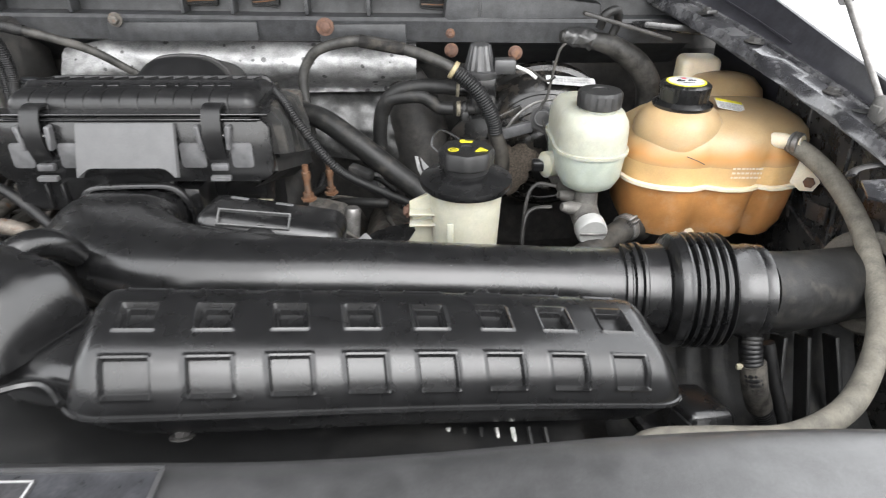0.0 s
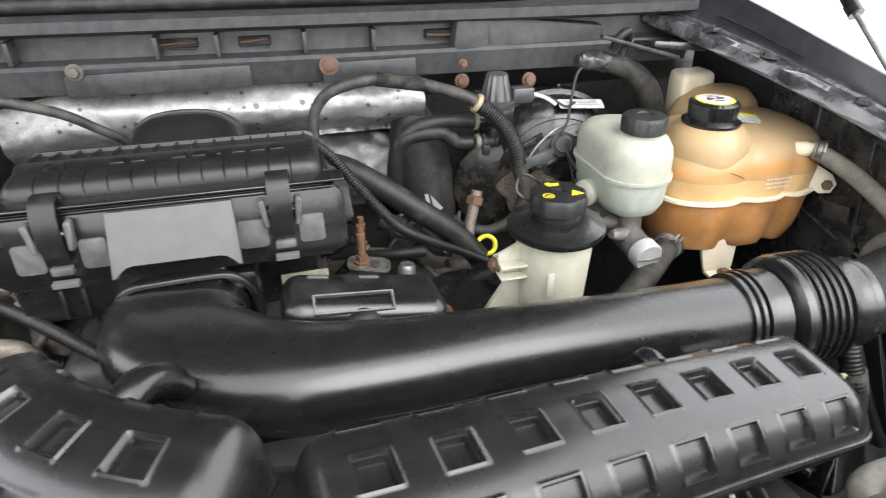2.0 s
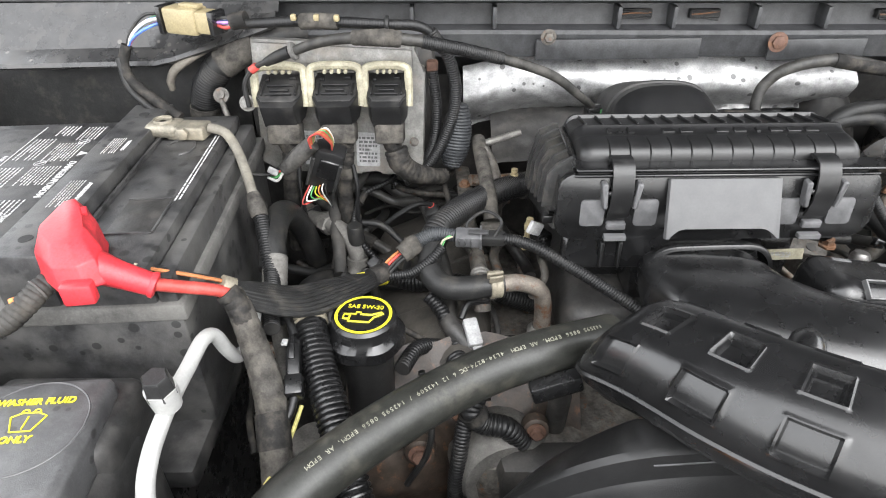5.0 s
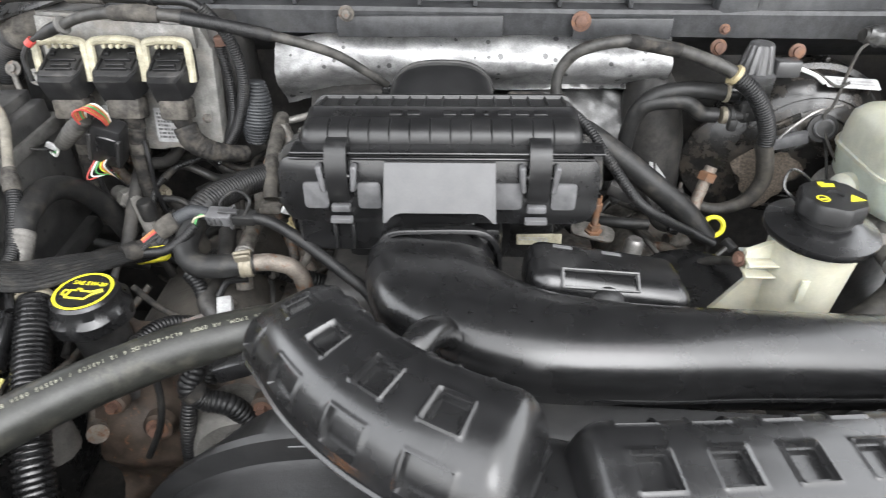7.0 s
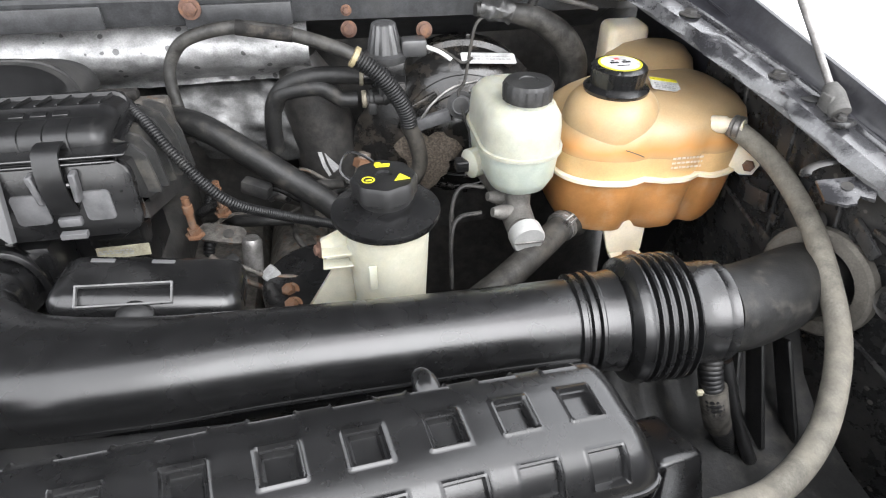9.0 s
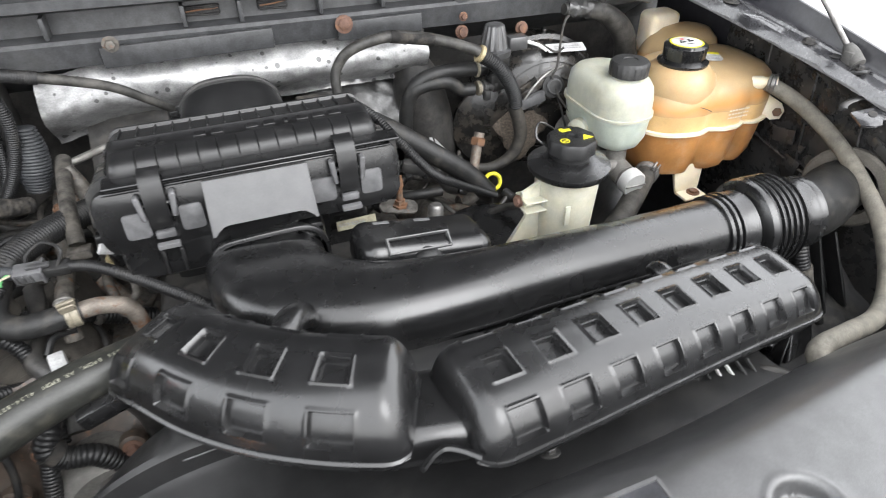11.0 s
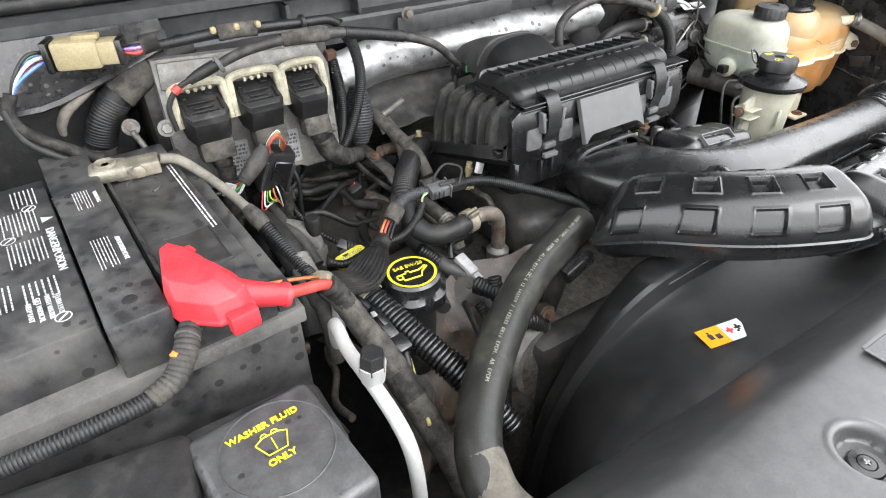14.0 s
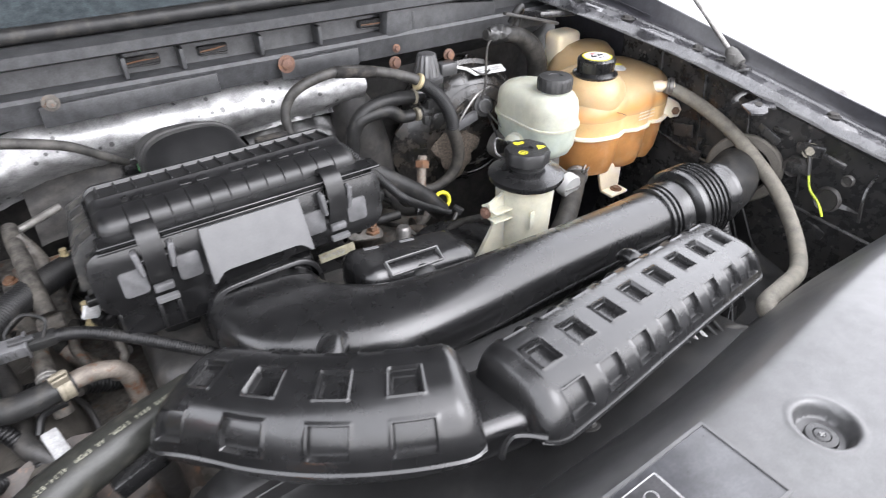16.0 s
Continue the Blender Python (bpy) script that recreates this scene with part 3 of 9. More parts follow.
    # seam, holes and fittings low on the apron
    for y, z, r in ((0.66, 1.035, 0.012), (0.6, 1.06, 0.009), (0.53, 1.02, 0.016), (0.46, 0.985, 0.018), (0.7, 0.985, 0.009), (0.73, 1.05, 0.008), (0.44, 1.03, 0.008)):
        part("hole", lathe([(r * 1.3, -0.004), (r * 1.25, 0.0), (r * 1.1, 0.003), (r, 0.001), (r * 0.9, -0.003)], (0.532, y, z), (-1, 0, 0.1), 16), GRIME, w)
    for y, z, sy, sz in ((0.72, 1.0, 0.012, 0.016), (0.64, 0.99, 0.02, 0.012), (0.57, 1.075, 0.03, 0.008)):
        part("pressing", box((0.532, y, z), (0.006, sy, sz), 0.002), BODY_BLACK, w)
    rnd = random.Random(41)
    for k in range(16):
        y, z = rnd.uniform(0.45, 0.95), rnd.uniform(0.9, 1.08)
        part("pressing", box((0.53, y, z), (0.005 + 0.004 * rnd.random(), rnd.uniform(0.012, 0.05), rnd.uniform(0.008, 0.03)), 0.002, Euler((rnd.uniform(-0.5, 0.5), 0, 0)).to_matrix()), BODY_BLACK, w)
    for y, z in ((0.69, 1.07), (0.62, 1.0), (0.5, 1.0)):
        part("square_hole", box((0.529, y, z), (0.004, 0.016, 0.014), 0.001), SPOT, w)
    part("weld_seam", tube([(0.533, 0.9, 1.0), (0.53, 0.7, 0.965), (0.53, 0.5, 0.95), (0.53, 0.35, 0.94)], 0.003, 6), BODY_BLACK, w)
    return w


def wing_left():
    w = thing("wall_wing_left", (-1.4, 0.6, 0.5), "dusty black inner wing beside the battery", "wing panel", kind="structure")
    part("apron", box((-1.43, 0.55, 0.9), (0.06, 1.3, 0.6), 0.01), BODY_BLACK, w)
    part("wing_skin", box((-1.52, 0.5, 0.85), (0.12, 1.5, 0.8), 0.03), BODY_GLOSS, w)
    # black shelf running back under the cowl corner
    rows = [[Vector((-1.4 + 0.42 * i / 8, y, z + 0.012 * (i / 8))) for y, z in ((1.035, 1.06), (1.045, 1.15), (1.06, 1.19), (1.08, 1.235), (1.1, 1.27))] for i in range(9)]
    part("corner_panel", grid(rows), RUBBER, w)
    # cowl flap whose lower edge runs down to the drain
    rows = []
    for i in range(21):
        x = -1.38 + 0.475 * i / 20
        k = max(0.0, (x + 1.064) / 0.157)
        e = Vector((x, 0.952 + 0.029 * k ** 2, 1.213 + 0.043 * k - 0.01 * max(0.0, -x - 1.1)))
        rows.append([e + Vector((0, 0.006, -0.004)), e, e + Vector((0, 0.004, 0.005)), Vector((x, 0.985 + 0.01 * k, e.z + 0.016)), Vector((x, 1.01, 1.26 + 0.008 * k)), Vector((x, 1.024, 1.282))])
    part("cowl_flap", grid(rows), BODY_BLACK, w, "dusty black flap with a folded edge", smooth=30)
    return w


def undertray():
    u = thing("floor", (-0.35, 0.5, 0.5), "dark grimy undertray below the engine", "undertray", kind="structure")
    part("tray", box((-0.4, 0.55, 0.52), (2.0, 1.4, 0.04), 0.005), GRIME, u)
    part("front_wall", box((-0.35, -0.2, 0.75), (2.1, 0.05, 0.6), 0.02), BODY_GLOSS, u, "gloss dark front end")
    return u


ground_sheet(), firewall(), cowl(), windscreen(), bonnet(), wing_right(), wing_left(), undertray()


# ---- heat shield ----
def heat_shield():
    h = thing("heat_shield", (-0.35, 1.06, 0.95), "crinkled silver foil heat shield on the firewall", "heat shield")
    rnd = random.Random(5)
    rows = []
    for i in range(71):
        u = i / 70
        x = -0.645 + 0.6 * u
        row = []
        for k in range(15):
            v = k / 14
            top = 1.193 - 0.02 * max(0, 1 - u * 7) - 0.012 * u
            z = top - 0.105 * v * (1 - 0.18 * u)
            y = 1.075 - 0.045 * math.sin(math.pi * min(1, 0.12 + v * 0.95)) + 0.006 * noise.noise((x * 22, v * 5, 0.3))
            row.append(Vector((x, y + 0.006 * abs(noise.noise((x * 45, v * 11, 1.3))) + 0.003 * noise.noise((x * 120, v * 30, 2.1)), z)))
        rows.append(row)
    part("upper_foil", grid(rows), FOIL, h, smooth=80)
    rows = []
    for i in range(41):
        u = i / 40
        x = -0.27 + 0.2 * u
        rows.append([Vector((x + 0.05 * v, 1.10 - 0.05 * math.sin(1.9 * v) + 0.006 * noise.noise((x * 30, v * 7, 4)), 1.10 - 0.12 * v - 0.02 * u)) for v in (k / 16 for k in range(17))])
    part("lower_foil", grid(rows), FOIL_DARK, h, "dull dark foil", smooth=80)
    rows = []
    for i in range(31):
        u = i / 30
        x = -0.60 + 0.23 * u
        rows.append([Vector((x, 1.08 - 0.09 * v + 0.006 * noise.noise((x * 30, v * 7, 9)), 1.10 - 0.06 * v + 0.01 * math.sin(3 * u))) for v in (k / 10 for k in range(11))])
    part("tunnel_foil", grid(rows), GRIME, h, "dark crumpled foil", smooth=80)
    return h


heat_shield()


# ---- engine ----
def engine():
    e = thing("engine", (-0.4, 0.75, 0.56), "grimy aluminium engine block with valve covers, deep in the bay", "engine")
    part("block", box((-0.4, 0.78, 0.73), (0.52, 0.5, 0.34), 0.03), CAST, e)
    part("valve_cover", box((-0.70, 0.82, 0.895), (0.17, 0.40, 0.1), 0.03, Euler((0, radians(-24), 0)).to_matrix(), 4), VALVE, e, "dull grimy valve cover")
    for y in (0.64, 0.7, 0.78, 0.9):
        bolt((-0.655 - 0.02 * (y > 0.7), y, 0.957), (-0.3, 0, 1), 0.006, 0.008, CAST, e)
        part("cover_rib", box((-0.69, y + 0.05, 0.948), (0.12, 0.008, 0.012), 0.003, Euler((0, radians(-24), 0)).to_matrix()), VALVE, e)
    part("valve_cover", box((-0.06, 0.80, 0.87), (0.15, 0.42, 0.09), 0.03, Euler((0, radians(28), 0)).to_matrix(), 3), CAST, e)
    part("manifold", box((-0.38, 0.84, 0.95), (0.3, 0.34, 0.1), 0.03, seg=3), GRIME, e)
    part("front_cover", box((-0.42, 0.545, 0.76), (0.4, 0.05, 0.3), 0.02), GRIME, e)
    # timing cover: lumpy casting with ribs and bolt bosses
    rows = []
    for i in range(29):
        x = -0.79 + 0.27 * i / 28
        row = []
        for j in range(25):
            z = 0.7 + 0.27 * j / 24
            lean = 0.09 * max(0.0, (z - 0.86) / 0.11) ** 2
            rib = 0.010 * max(0.0, math.sin(38 * x + 9 * z)) ** 6 + 0.008 * max(0.0, math.sin(30 * z - 14 * x)) ** 8
            row.append(Vector((x, 0.575 + lean - rib + 0.022 * noise.noise(Vector((x, 0.2, z)) * 14) + 0.004 * noise.noise(Vector((x, 1.2, z)) * 60), z)))
        rows.append(row)
    part("timing_cover", grid(rows), TIMING, e, "oily brown ribbed timing cover", smooth=30)
    for x, y, z, r in ((-0.704, 0.562, 0.885, 0.011), (-0.63, 0.56, 0.86, 0.009), (-0.745, 0.565, 0.92, 0.008), (-0.66, 0.575, 0.94, 0.008), (-0.575, 0.565, 0.92, 0.009), (-0.6, 0.56, 0.8, 0.009)):
        part("boss", lathe([(r * 1.7, 0), (r * 1.6, 0.012), (r * 1.2, 0.014)], (x, y + 0.012, z), (0, -1, 0.25), 16), TIMING, e)
        bolt((x, y - 0.001, z + 0.003), (0, -1, 0.25), r * 0.8, 0.009, COPPERY, e, label="rust-coloured bolt")
    part("front_loom", tube([(-0.645, 0.6, 1.0), (-0.652, 0.572, 0.95), (-0.66, 0.55, 0.9), (-0.665, 0.54, 0.84), (-0.66, 0.53, 0.76)], 0.009, 12, ribs=0.0014, pitch=0.005), CABLE, e, "black corrugated sensor loom")
    part("front_lead", tube([(-0.70, 0.59, 0.99), (-0.69, 0.57, 0.94), (-0.695, 0.555, 0.9), (-0.72, 0.55, 0.85)], 0.004, 8), RUBBER, e)
    part("alternator", lathe([(0.03, 0), (0.055, 0.005), (0.06, 0.03), (0.06, 0.06), (0.05, 0.08)], (-0.62, 0.62, 0.86), (0.2, -1, 0.1), 24), ALU, e)
    for x, z, r in ((-0.52, 0.84, 0.06), (-0.36, 0.76, 0.08), (-0.6, 0.74, 0.05), (-0.2, 0.84, 0.05)):
        part("pulley", lathe([(0.012, 0), (r * 0.7, 0.004), (r, 0.008), (r * 0.93, 0.012), (r, 0.02), (r, 0.028)], (x, 0.50, z), (0, -1, 0), 28), RUSTY if r < 0.055 else STEEL, e)
    bolt((-0.602, 0.610, 0.900), (-0.2, -0.7, 0.5), 0.009, 0.014, COPPERY, e, label="rusty stud and nut")
    return e


engine()


# ---- air box ----
def air_box():
    a = thing("air_filter_box", (-0.38, 0.79, 1.0), "black plastic air filter box with ribbed lid and clips", "air filter box")
    # lower body, falling towards the firewall
    to_x = Matrix(((0, 0, 1, 0), (1, 0, 0, 0), (0, 1, 0, 0), (0, 0, 0, 1)))
    body = part("body", plate([(0.706, 1.168), (0.706, 1.096), (0.905, 1.03), (0.905, 1.13), (0.86, 1.142)], 0.304, Matrix.Translation((-0.229, 0, 0)) @ to_x), PLASTIC, a, smooth=20)
    part("base", box((-0.37, 0.80, 1.03), (0.26, 0.1, 0.1), 0.012), PLASTIC, a)
    part("intake_throat", box((-0.384, 0.725, 1.04), (0.15, 0.06, 0.08), 0.01), PLASTIC, a)

    def flank_row(y, grow=0.0):
        """Section of a flank at y: shelf, slope, wall, ledge, skirt (distance from the middle, height)."""
        low = 1.124 - 0.345 * (y - 0.70)
        bend = 1.156 - 0.3 * (y - 0.725)
        top = 1.164 - 0.155 * (y - 0.729)
        return [(0.144, top + grow), (0.15, top + grow), (0.156 + grow, top - 0.004 + grow * 0.6), (0.166 + grow, bend), (0.17 + grow, low + 0.004), (0.17 + grow, low)]

    for sgn in (-1, 1):
        rows = []
        for i in range(13):
            y = 0.703 + 0.198 * i / 12
            sec = flank_row(y)
            low = sec[-1][1]
            sec = sec + [(0.177, low - 0.001), (0.177, low - 0.005), (0.17, low - 0.006), (0.172, low - 0.024), (0.168, low - 0.026), (0.14, low - 0.045)]
            rows.append([Vector((-0.381 + sgn * d, y, z)) for d, z in sec])
        part("flank", grid(rows), PLASTIC_DUSTY, body, "dusty ribbed flank", smooth=25)
        for i in range(6):
            y = 0.729 + 0.0296 * i
            bm = bmesh.new()
            outer, inner = flank_row(y, 0.012), flank_row(y)
            sides = [[bm.verts.new((-0.381 + sgn * d, y + w, z)) for d, z in row] for w in (-0.0026, 0.0026) for row in (outer, inner)]
            for k in range(5):
                bm.faces.new((sides[0][k], sides[0][k + 1], sides[2][k + 1], sides[2][k]))
                bm.faces.new((sides[0][k], sides[1][k], sides[1][k + 1], sides[0][k + 1]))
                bm.faces.new((sides[2][k], sides[2][k + 1], sides[3][k + 1], sides[3][k]))
            bmesh.ops.recalc_face_normals(bm, faces=bm.faces)
            # paler than the flank, so the lit edges and dark gaps are painted in
            part("rib", bm, RIB_LIT, body, smooth=20)
        part("end_wall", plate([(-0.381 + sgn * d, z) for d, z in flank_row(0.703) + [(0.172, 1.1), (0.144, 1.1)]], 0.003, Matrix.Translation((0, 0.7015, 0)) @ Matrix(((1, 0, 0, 0), (0, 0, -1, 0), (0, 1, 0, 0), (0, 0, 0, 1)))), RIB_LIT, body)
    part("small_plug", box((-0.556, 0.716, 1.106), (0.014, 0.012, 0.01), 0.002), PLASTIC, body)
    # front plate with rounded ears
    m = Matrix.Translation((-0.381, 0.692, 1.132)) @ frame_of((0, -1, 0.06), (0, 0, 1))
    part("front_plate", plate(rounded(0.342, 0.08, 0.02), 0.009, m, 0.0025), PLASTIC, a)
    part("flange", box((-0.378, 0.757, 1.169), (0.312, 0.13, 0.005), 0.002, seg=1), PLASTIC, a)
    part("seam", box((-0.372, 0.702, 1.1765), (0.326, 0.026, 0.003), 0.001, seg=1), PLASTIC, a)
    part("seam", box((-0.378, 0.7, 1.170), (0.318, 0.02, 0.003), 0.001, seg=1), PLASTIC, a)
    # lid: broad rounded nose with short grooves, raised lettering, ribbed strip at the back
    prof = [(0.745, 1.174), (0.722, 1.174), (0.7135, 1.175), (0.7095, 1.178), (0.7095, 1.183), (0.7125, 1.188), (0.718, 1.1922), (0.726, 1.1945), (0.733, 1.1945), (0.736, 1.1954), (0.739, 1.1954),
            (0.741, 1.1948), (0.752, 1.1972), (0.7555, 1.2), (0.7585, 1.2), (0.7615, 1.1965), (0.785, 1.1925), (0.805, 1.1885), (0.8075, 1.192), (0.811, 1.192), (0.8145, 1.189), (0.82, 1.18), (0.822, 1.165)]
    rows = []
    n = 336
    for i in range(n + 1):
        x = -0.53 + 0.302 * i / n
        e = min(i, n - i) / n * 0.302
        h = 1.0 if e > 0.014 else math.sqrt(max(0.0, 1 - (1 - e / 0.014) ** 2))
        g = 0.0015 * (i % 24 == 12) if 16 < i < n - 16 else 0.0
        row = []
        for k, (y, z) in enumerate(prof):
            yy = y + (0.012 * (1 - h) if y < 0.76 else -0.006 * (1 - h))
            if 4 <= k <= 8:
                yy += g * 0.6
                z -= g * 0.8
            row.append(Vector((x, yy, 1.168 + (z - 1.168) * (0.45 + 0.55 * h))))
        rows.append(row)
    lid = part("lid", grid(rows, caps=False), LID_BLACK, a, smooth=35)
    for row, sg in ((rows[0], -1), (rows[-1], 1)):
        part("lid_end", plate([(p.y, p.z) for p in row], 0.002, Matrix.Translation((row[0].x + 0.0005 * sg, 0, 0)) @ to_x), PLASTIC, lid)
    for i in range(15):
        x = -0.515 + 0.0195 * i
        part("lid_rib", box((x, 0.783, 1.1937), (0.0022, 0.042, 0.005), 0.0007, Euler((radians(-10), 0, 0)).to_matrix(), 1), LID_BLACK, lid)
    # raised lettering and marks along the lid
    m = Matrix.Translation((-0.481, 0.7465, 1.1962)) @ frame_of((0, -0.2, 1), (0, 1, 0.2))
    part("raised_lettering", letters("5.4L", 0.0145, m, 0.0018, spread=1.25, bold=0.0002), LID_BLACK, lid, "raised moulded lettering")
    for i, w in enumerate((0.013, 0.013, 0.0, 0.013, 0.013, 0.004, 0.013, 0.014, 0.014)):
        if w:
            x = -0.428 + 0.0195 * i
            part("raised_mark", box((x, 0.7465, 1.1963), (w, 0.0085, 0.0034), 0.0006, Euler((radians(11), 0, 0)).to_matrix(), 1), LID_BLACK, lid, "raised moulded mark")
    # label plate that leans out at its foot
    m = Matrix.Translation((-0.379, 0.6765, 1.142)) @ frame_of((0, -1, 0.42), (0, 0, 1))
    lp = [(-0.058, 0.028), (-0.06, -0.036), (-0.056, -0.036), (-0.053, -0.03), (-0.047, -0.0255), (-0.04, -0.024), (0.04, -0.024), (0.047, -0.0255), (0.053, -0.03), (0.056, -0.036), (0.06, -0.036), (0.058, 0.028)]
    part("label_plate", plate(lp, 0.008, m, 0.001), LABEL_GREY, a, "pale grey blank label plate")
    # over-centre clips
    for x in (-0.487, -0.275):
        c = part("clip", strap([(x, 0.710, 1.1835), (x, 0.700, 1.1845), (x, 0.691, 1.181), (x, 0.6855, 1.172), (x, 0.682, 1.158), (x, 0.682, 1.142), (x, 0.688, 1.122)], 0.0225, 0.0035), LID_BLACK, a, "black over-centre clip")
        for k in (-1, 1):
            part("guide", box((x + 0.017 * k, 0.687, 1.15), (0.006, 0.012, 0.03), 0.0015, Euler((0, radians(6 * k), 0)).to_matrix(), 1), PATCH_GREY, c, "grey guide cheek")
        part("pivot", box((x, 0.686, 1.152), (0.036, 0.006, 0.006), 0.002, seg=1), PLASTIC, c)
        part("clip_foot", box((x, 0.688, 1.112), (0.021, 0.008, 0.009), 0.002), PATCH_GREY, c)
        part("clip_plate", box((x, 0.6845, 1.0985), (0.024, 0.008, 0.006), 0.0006, seg=1), LABEL_GREY, c)
    # grey plates paint the greyish reflections on the black front plate
    for x, w in ((-0.5135, 0.026), (-0.4555, 0.025), (-0.306, 0.03), (-0.2465, 0.026)):
        part("sheen_patch", plate(rounded(w, 0.031, 0.004), 0.003, Matrix.Translation((x, 0.6895, 1.126)) @ frame_of((0, -1, 0.06), (0, 0, 1)), 0.0006), PATCH_GREY, a)
    # skirt below the front plate, with lugs
    part("skirt", box((-0.44, 0.703, 1.072), (0.2, 0.02, 0.046), 0.004, seg=1), PLASTIC, a)
    for x in (-0.497, -0.477):
        part("lug", box((x, 0.691, 1.072), (0.004, 0.008, 0.034), 0.001, seg=1), PLASTIC_TEX, a)
    # inlet hump behind the lid
    rows = []
    for k in range(9):
        t = k / 8
        y = 0.835 + 0.16 * t
        hh = 0.054 * min(1, 0.25 + 2.2 * t) * (1 - 0.6 * max(0, t - 0.4) ** 1.5)
        w = 0.072 * (1 - 0.1 * t)
        zc = 1.15 - 0.02 * t
        rows.append([Vector((-0.384 + w * math.copysign(abs(math.cos(q)) ** 0.75, math.cos(q)), y, zc + hh * math.sin(q) ** 0.8)) for q in (math.pi * j / 18 for j in range(19))])
    hump = part("outlet_hump", grid(rows[3:]), HUMP_DUST, a, "dusty grey outlet hump")
    part("hump_front", grid(rows[:4]), LID_BLACK, hump, "dull black front face")
    part("hump_lip", tube([tuple(p + Vector((0, 0, 0.001))) for p in rows[4][1:-1:2]], 0.003, 8, 3), PLASTIC_DUSTY, hump, "dusty moulded rim")
    part("tag", box((-0.261, 0.739, 1.036), (0.055, 0.002, 0.014), 0.0005, Euler((radians(-12), 0, radians(2))).to_matrix(), 1), CREAM, a, "small cream bar-code tag")
    part("tag_print", print_lines(0.036, 0.009, 3, 3, Matrix.Translation((-0.268, 0.7375, 1.0362)) @ frame_of((0, -1, -0.1), (0, 0, 1))), GREY_PRINT, a)
    return a


air_box()


# ---- intake pipe ----
def section_ring(c, t, a, b, power=2.4, n=36):
    side = Vector(t).cross(Vector((0, 0, 1))).normalized()
    up = side.cross(Vector(t).normalized())
    out = []
    for j in range(n):
        q = 2 * math.pi * j / n
        cs, sn = math.cos(q), math.sin(q)
        out.append(Vector(c) + side * a * math.copysign(abs(cs) ** (2 / power), cs) + up * b * math.copysign(abs(sn) ** (2 / power), sn))
    return out


def intake_pipe():
    p = thing("intake_pipe", (-0.1, 0.555, 0.95), "glossy black moulded air intake pipe with scoop end", "intake pipe")
    ctrl = [(-0.384, 0.713, 1.036, 0.064, 0.030), (-0.386, 0.680, 1.049, 0.068, 0.033), (-0.389, 0.642, 1.056, 0.069, 0.038), (-0.370, 0.588, 1.06, 0.066, 0.041),
            (-0.298, 0.543, 1.055, 0.058, 0.045), (-0.2, 0.536, 1.046, 0.051, 0.047), (-0.1, 0.544, 1.037, 0.047, 0.047), (0.0, 0.551, 1.029, 0.045, 0.046),
            (0.1, 0.560, 1.02, 0.0442, 0.0455), (0.2, 0.569, 1.011, 0.0455, 0.046)]
    s = spline(ctrl, 10)
    rows = []
    for i in range(len(s)):
        t = s[min(i + 1, len(s) - 1), :3] - s[max(i - 1, 0), :3]
        pw = 3.4 - 1.3 * min(1, i / 60)
        rows.append(section_ring(s[i, :3], t, float(s[i, 3]), float(s[i, 4]), pw))
    part("pipe", grid(rows, True, False), PLASTIC, p, smooth=60)
    lip = [section_ring((-0.384, 0.712 - d, 1.034), (0, -1, 0), 0.064 + g, 0.030 + g, 3.4) for d, g in ((0, -0.004), (-0.004, 0.004), (0.004, 0.006), (0.01, 0.0))]
    part("mouth_lip", grid(lip, True), PLASTIC, p)
    # upright collar that stands out of the scoop under the label plate
    arc = spline([(-0.456, 1.035), (-0.454, 1.062), (-0.446, 1.082), (-0.43, 1.0935), (-0.4, 1.096), (-0.36, 1.097), (-0.334, 1.0955), (-0.319, 1.085), (-0.311, 1.066), (-0.309, 1.035)], 5)
    collar = []
    for k, y in ((0.93, 0.6675), (0.975, 0.668), (0.995, 0.669), (1.0, 0.671), (0.995, 0.6735), (0.97, 0.675), (0.9, 0.69)):
        collar.append([Vector((-0.382 + (x + 0.382) * k, y, 1.03 + (z - 1.03) * k)) for x, z in arc])
    part("mouth_collar", grid(collar), PLASTIC, p)
    a, b = Vector((0.2, 0.569, 1.011)), Vector((0.47, 0.556, 1.012))
    ax = (b - a).normalized()
    ring = [(0.046, -0.006), (0.051, -0.004), (0.051, 0.001), (0.0475, 0.003), (0.0475, 0.0045), (0.052, 0.006), (0.052, 0.010), (0.048, 0.0115), (0.048, 0.013), (0.053, 0.0145),
            (0.053, 0.0175), (0.0505, 0.0195), (0.0505, 0.03), (0.052, 0.041), (0.049, 0.045)]
    part("cuff", lathe(ring, a, ax, 48), PLASTIC, p, "black rubber cuff")
    prof = [(0.049, 0.044), (0.057, 0.0455), (0.0635, 0.05), (0.065, 0.056)]
    for i in range(5):
        d = 0.058 + 0.0096 * i
        prof += [(0.065, d), (0.066, d + 0.0015), (0.0652, d + 0.0038), (0.059, d + 0.0056), (0.059, d + 0.0074), (0.065, d + 0.0092)]
    prof += [(0.063, 0.108), (0.056, 0.111)]
    part("bellows", lathe(prof, a, ax, 56), PLASTIC, p, "black rubber bellows")
    part("rear_cuff", lathe([(0.056, 0.110), (0.0545, 0.113), (0.0525, 0.13), (0.0535, 0.136), (0.0535, 0.141), (0.051, 0.143), (0.0525, 0.147), (0.0525, 0.153), (0.047, 0.155)], a, ax, 48), PLASTIC, p)
    e = a + ax * 0.148
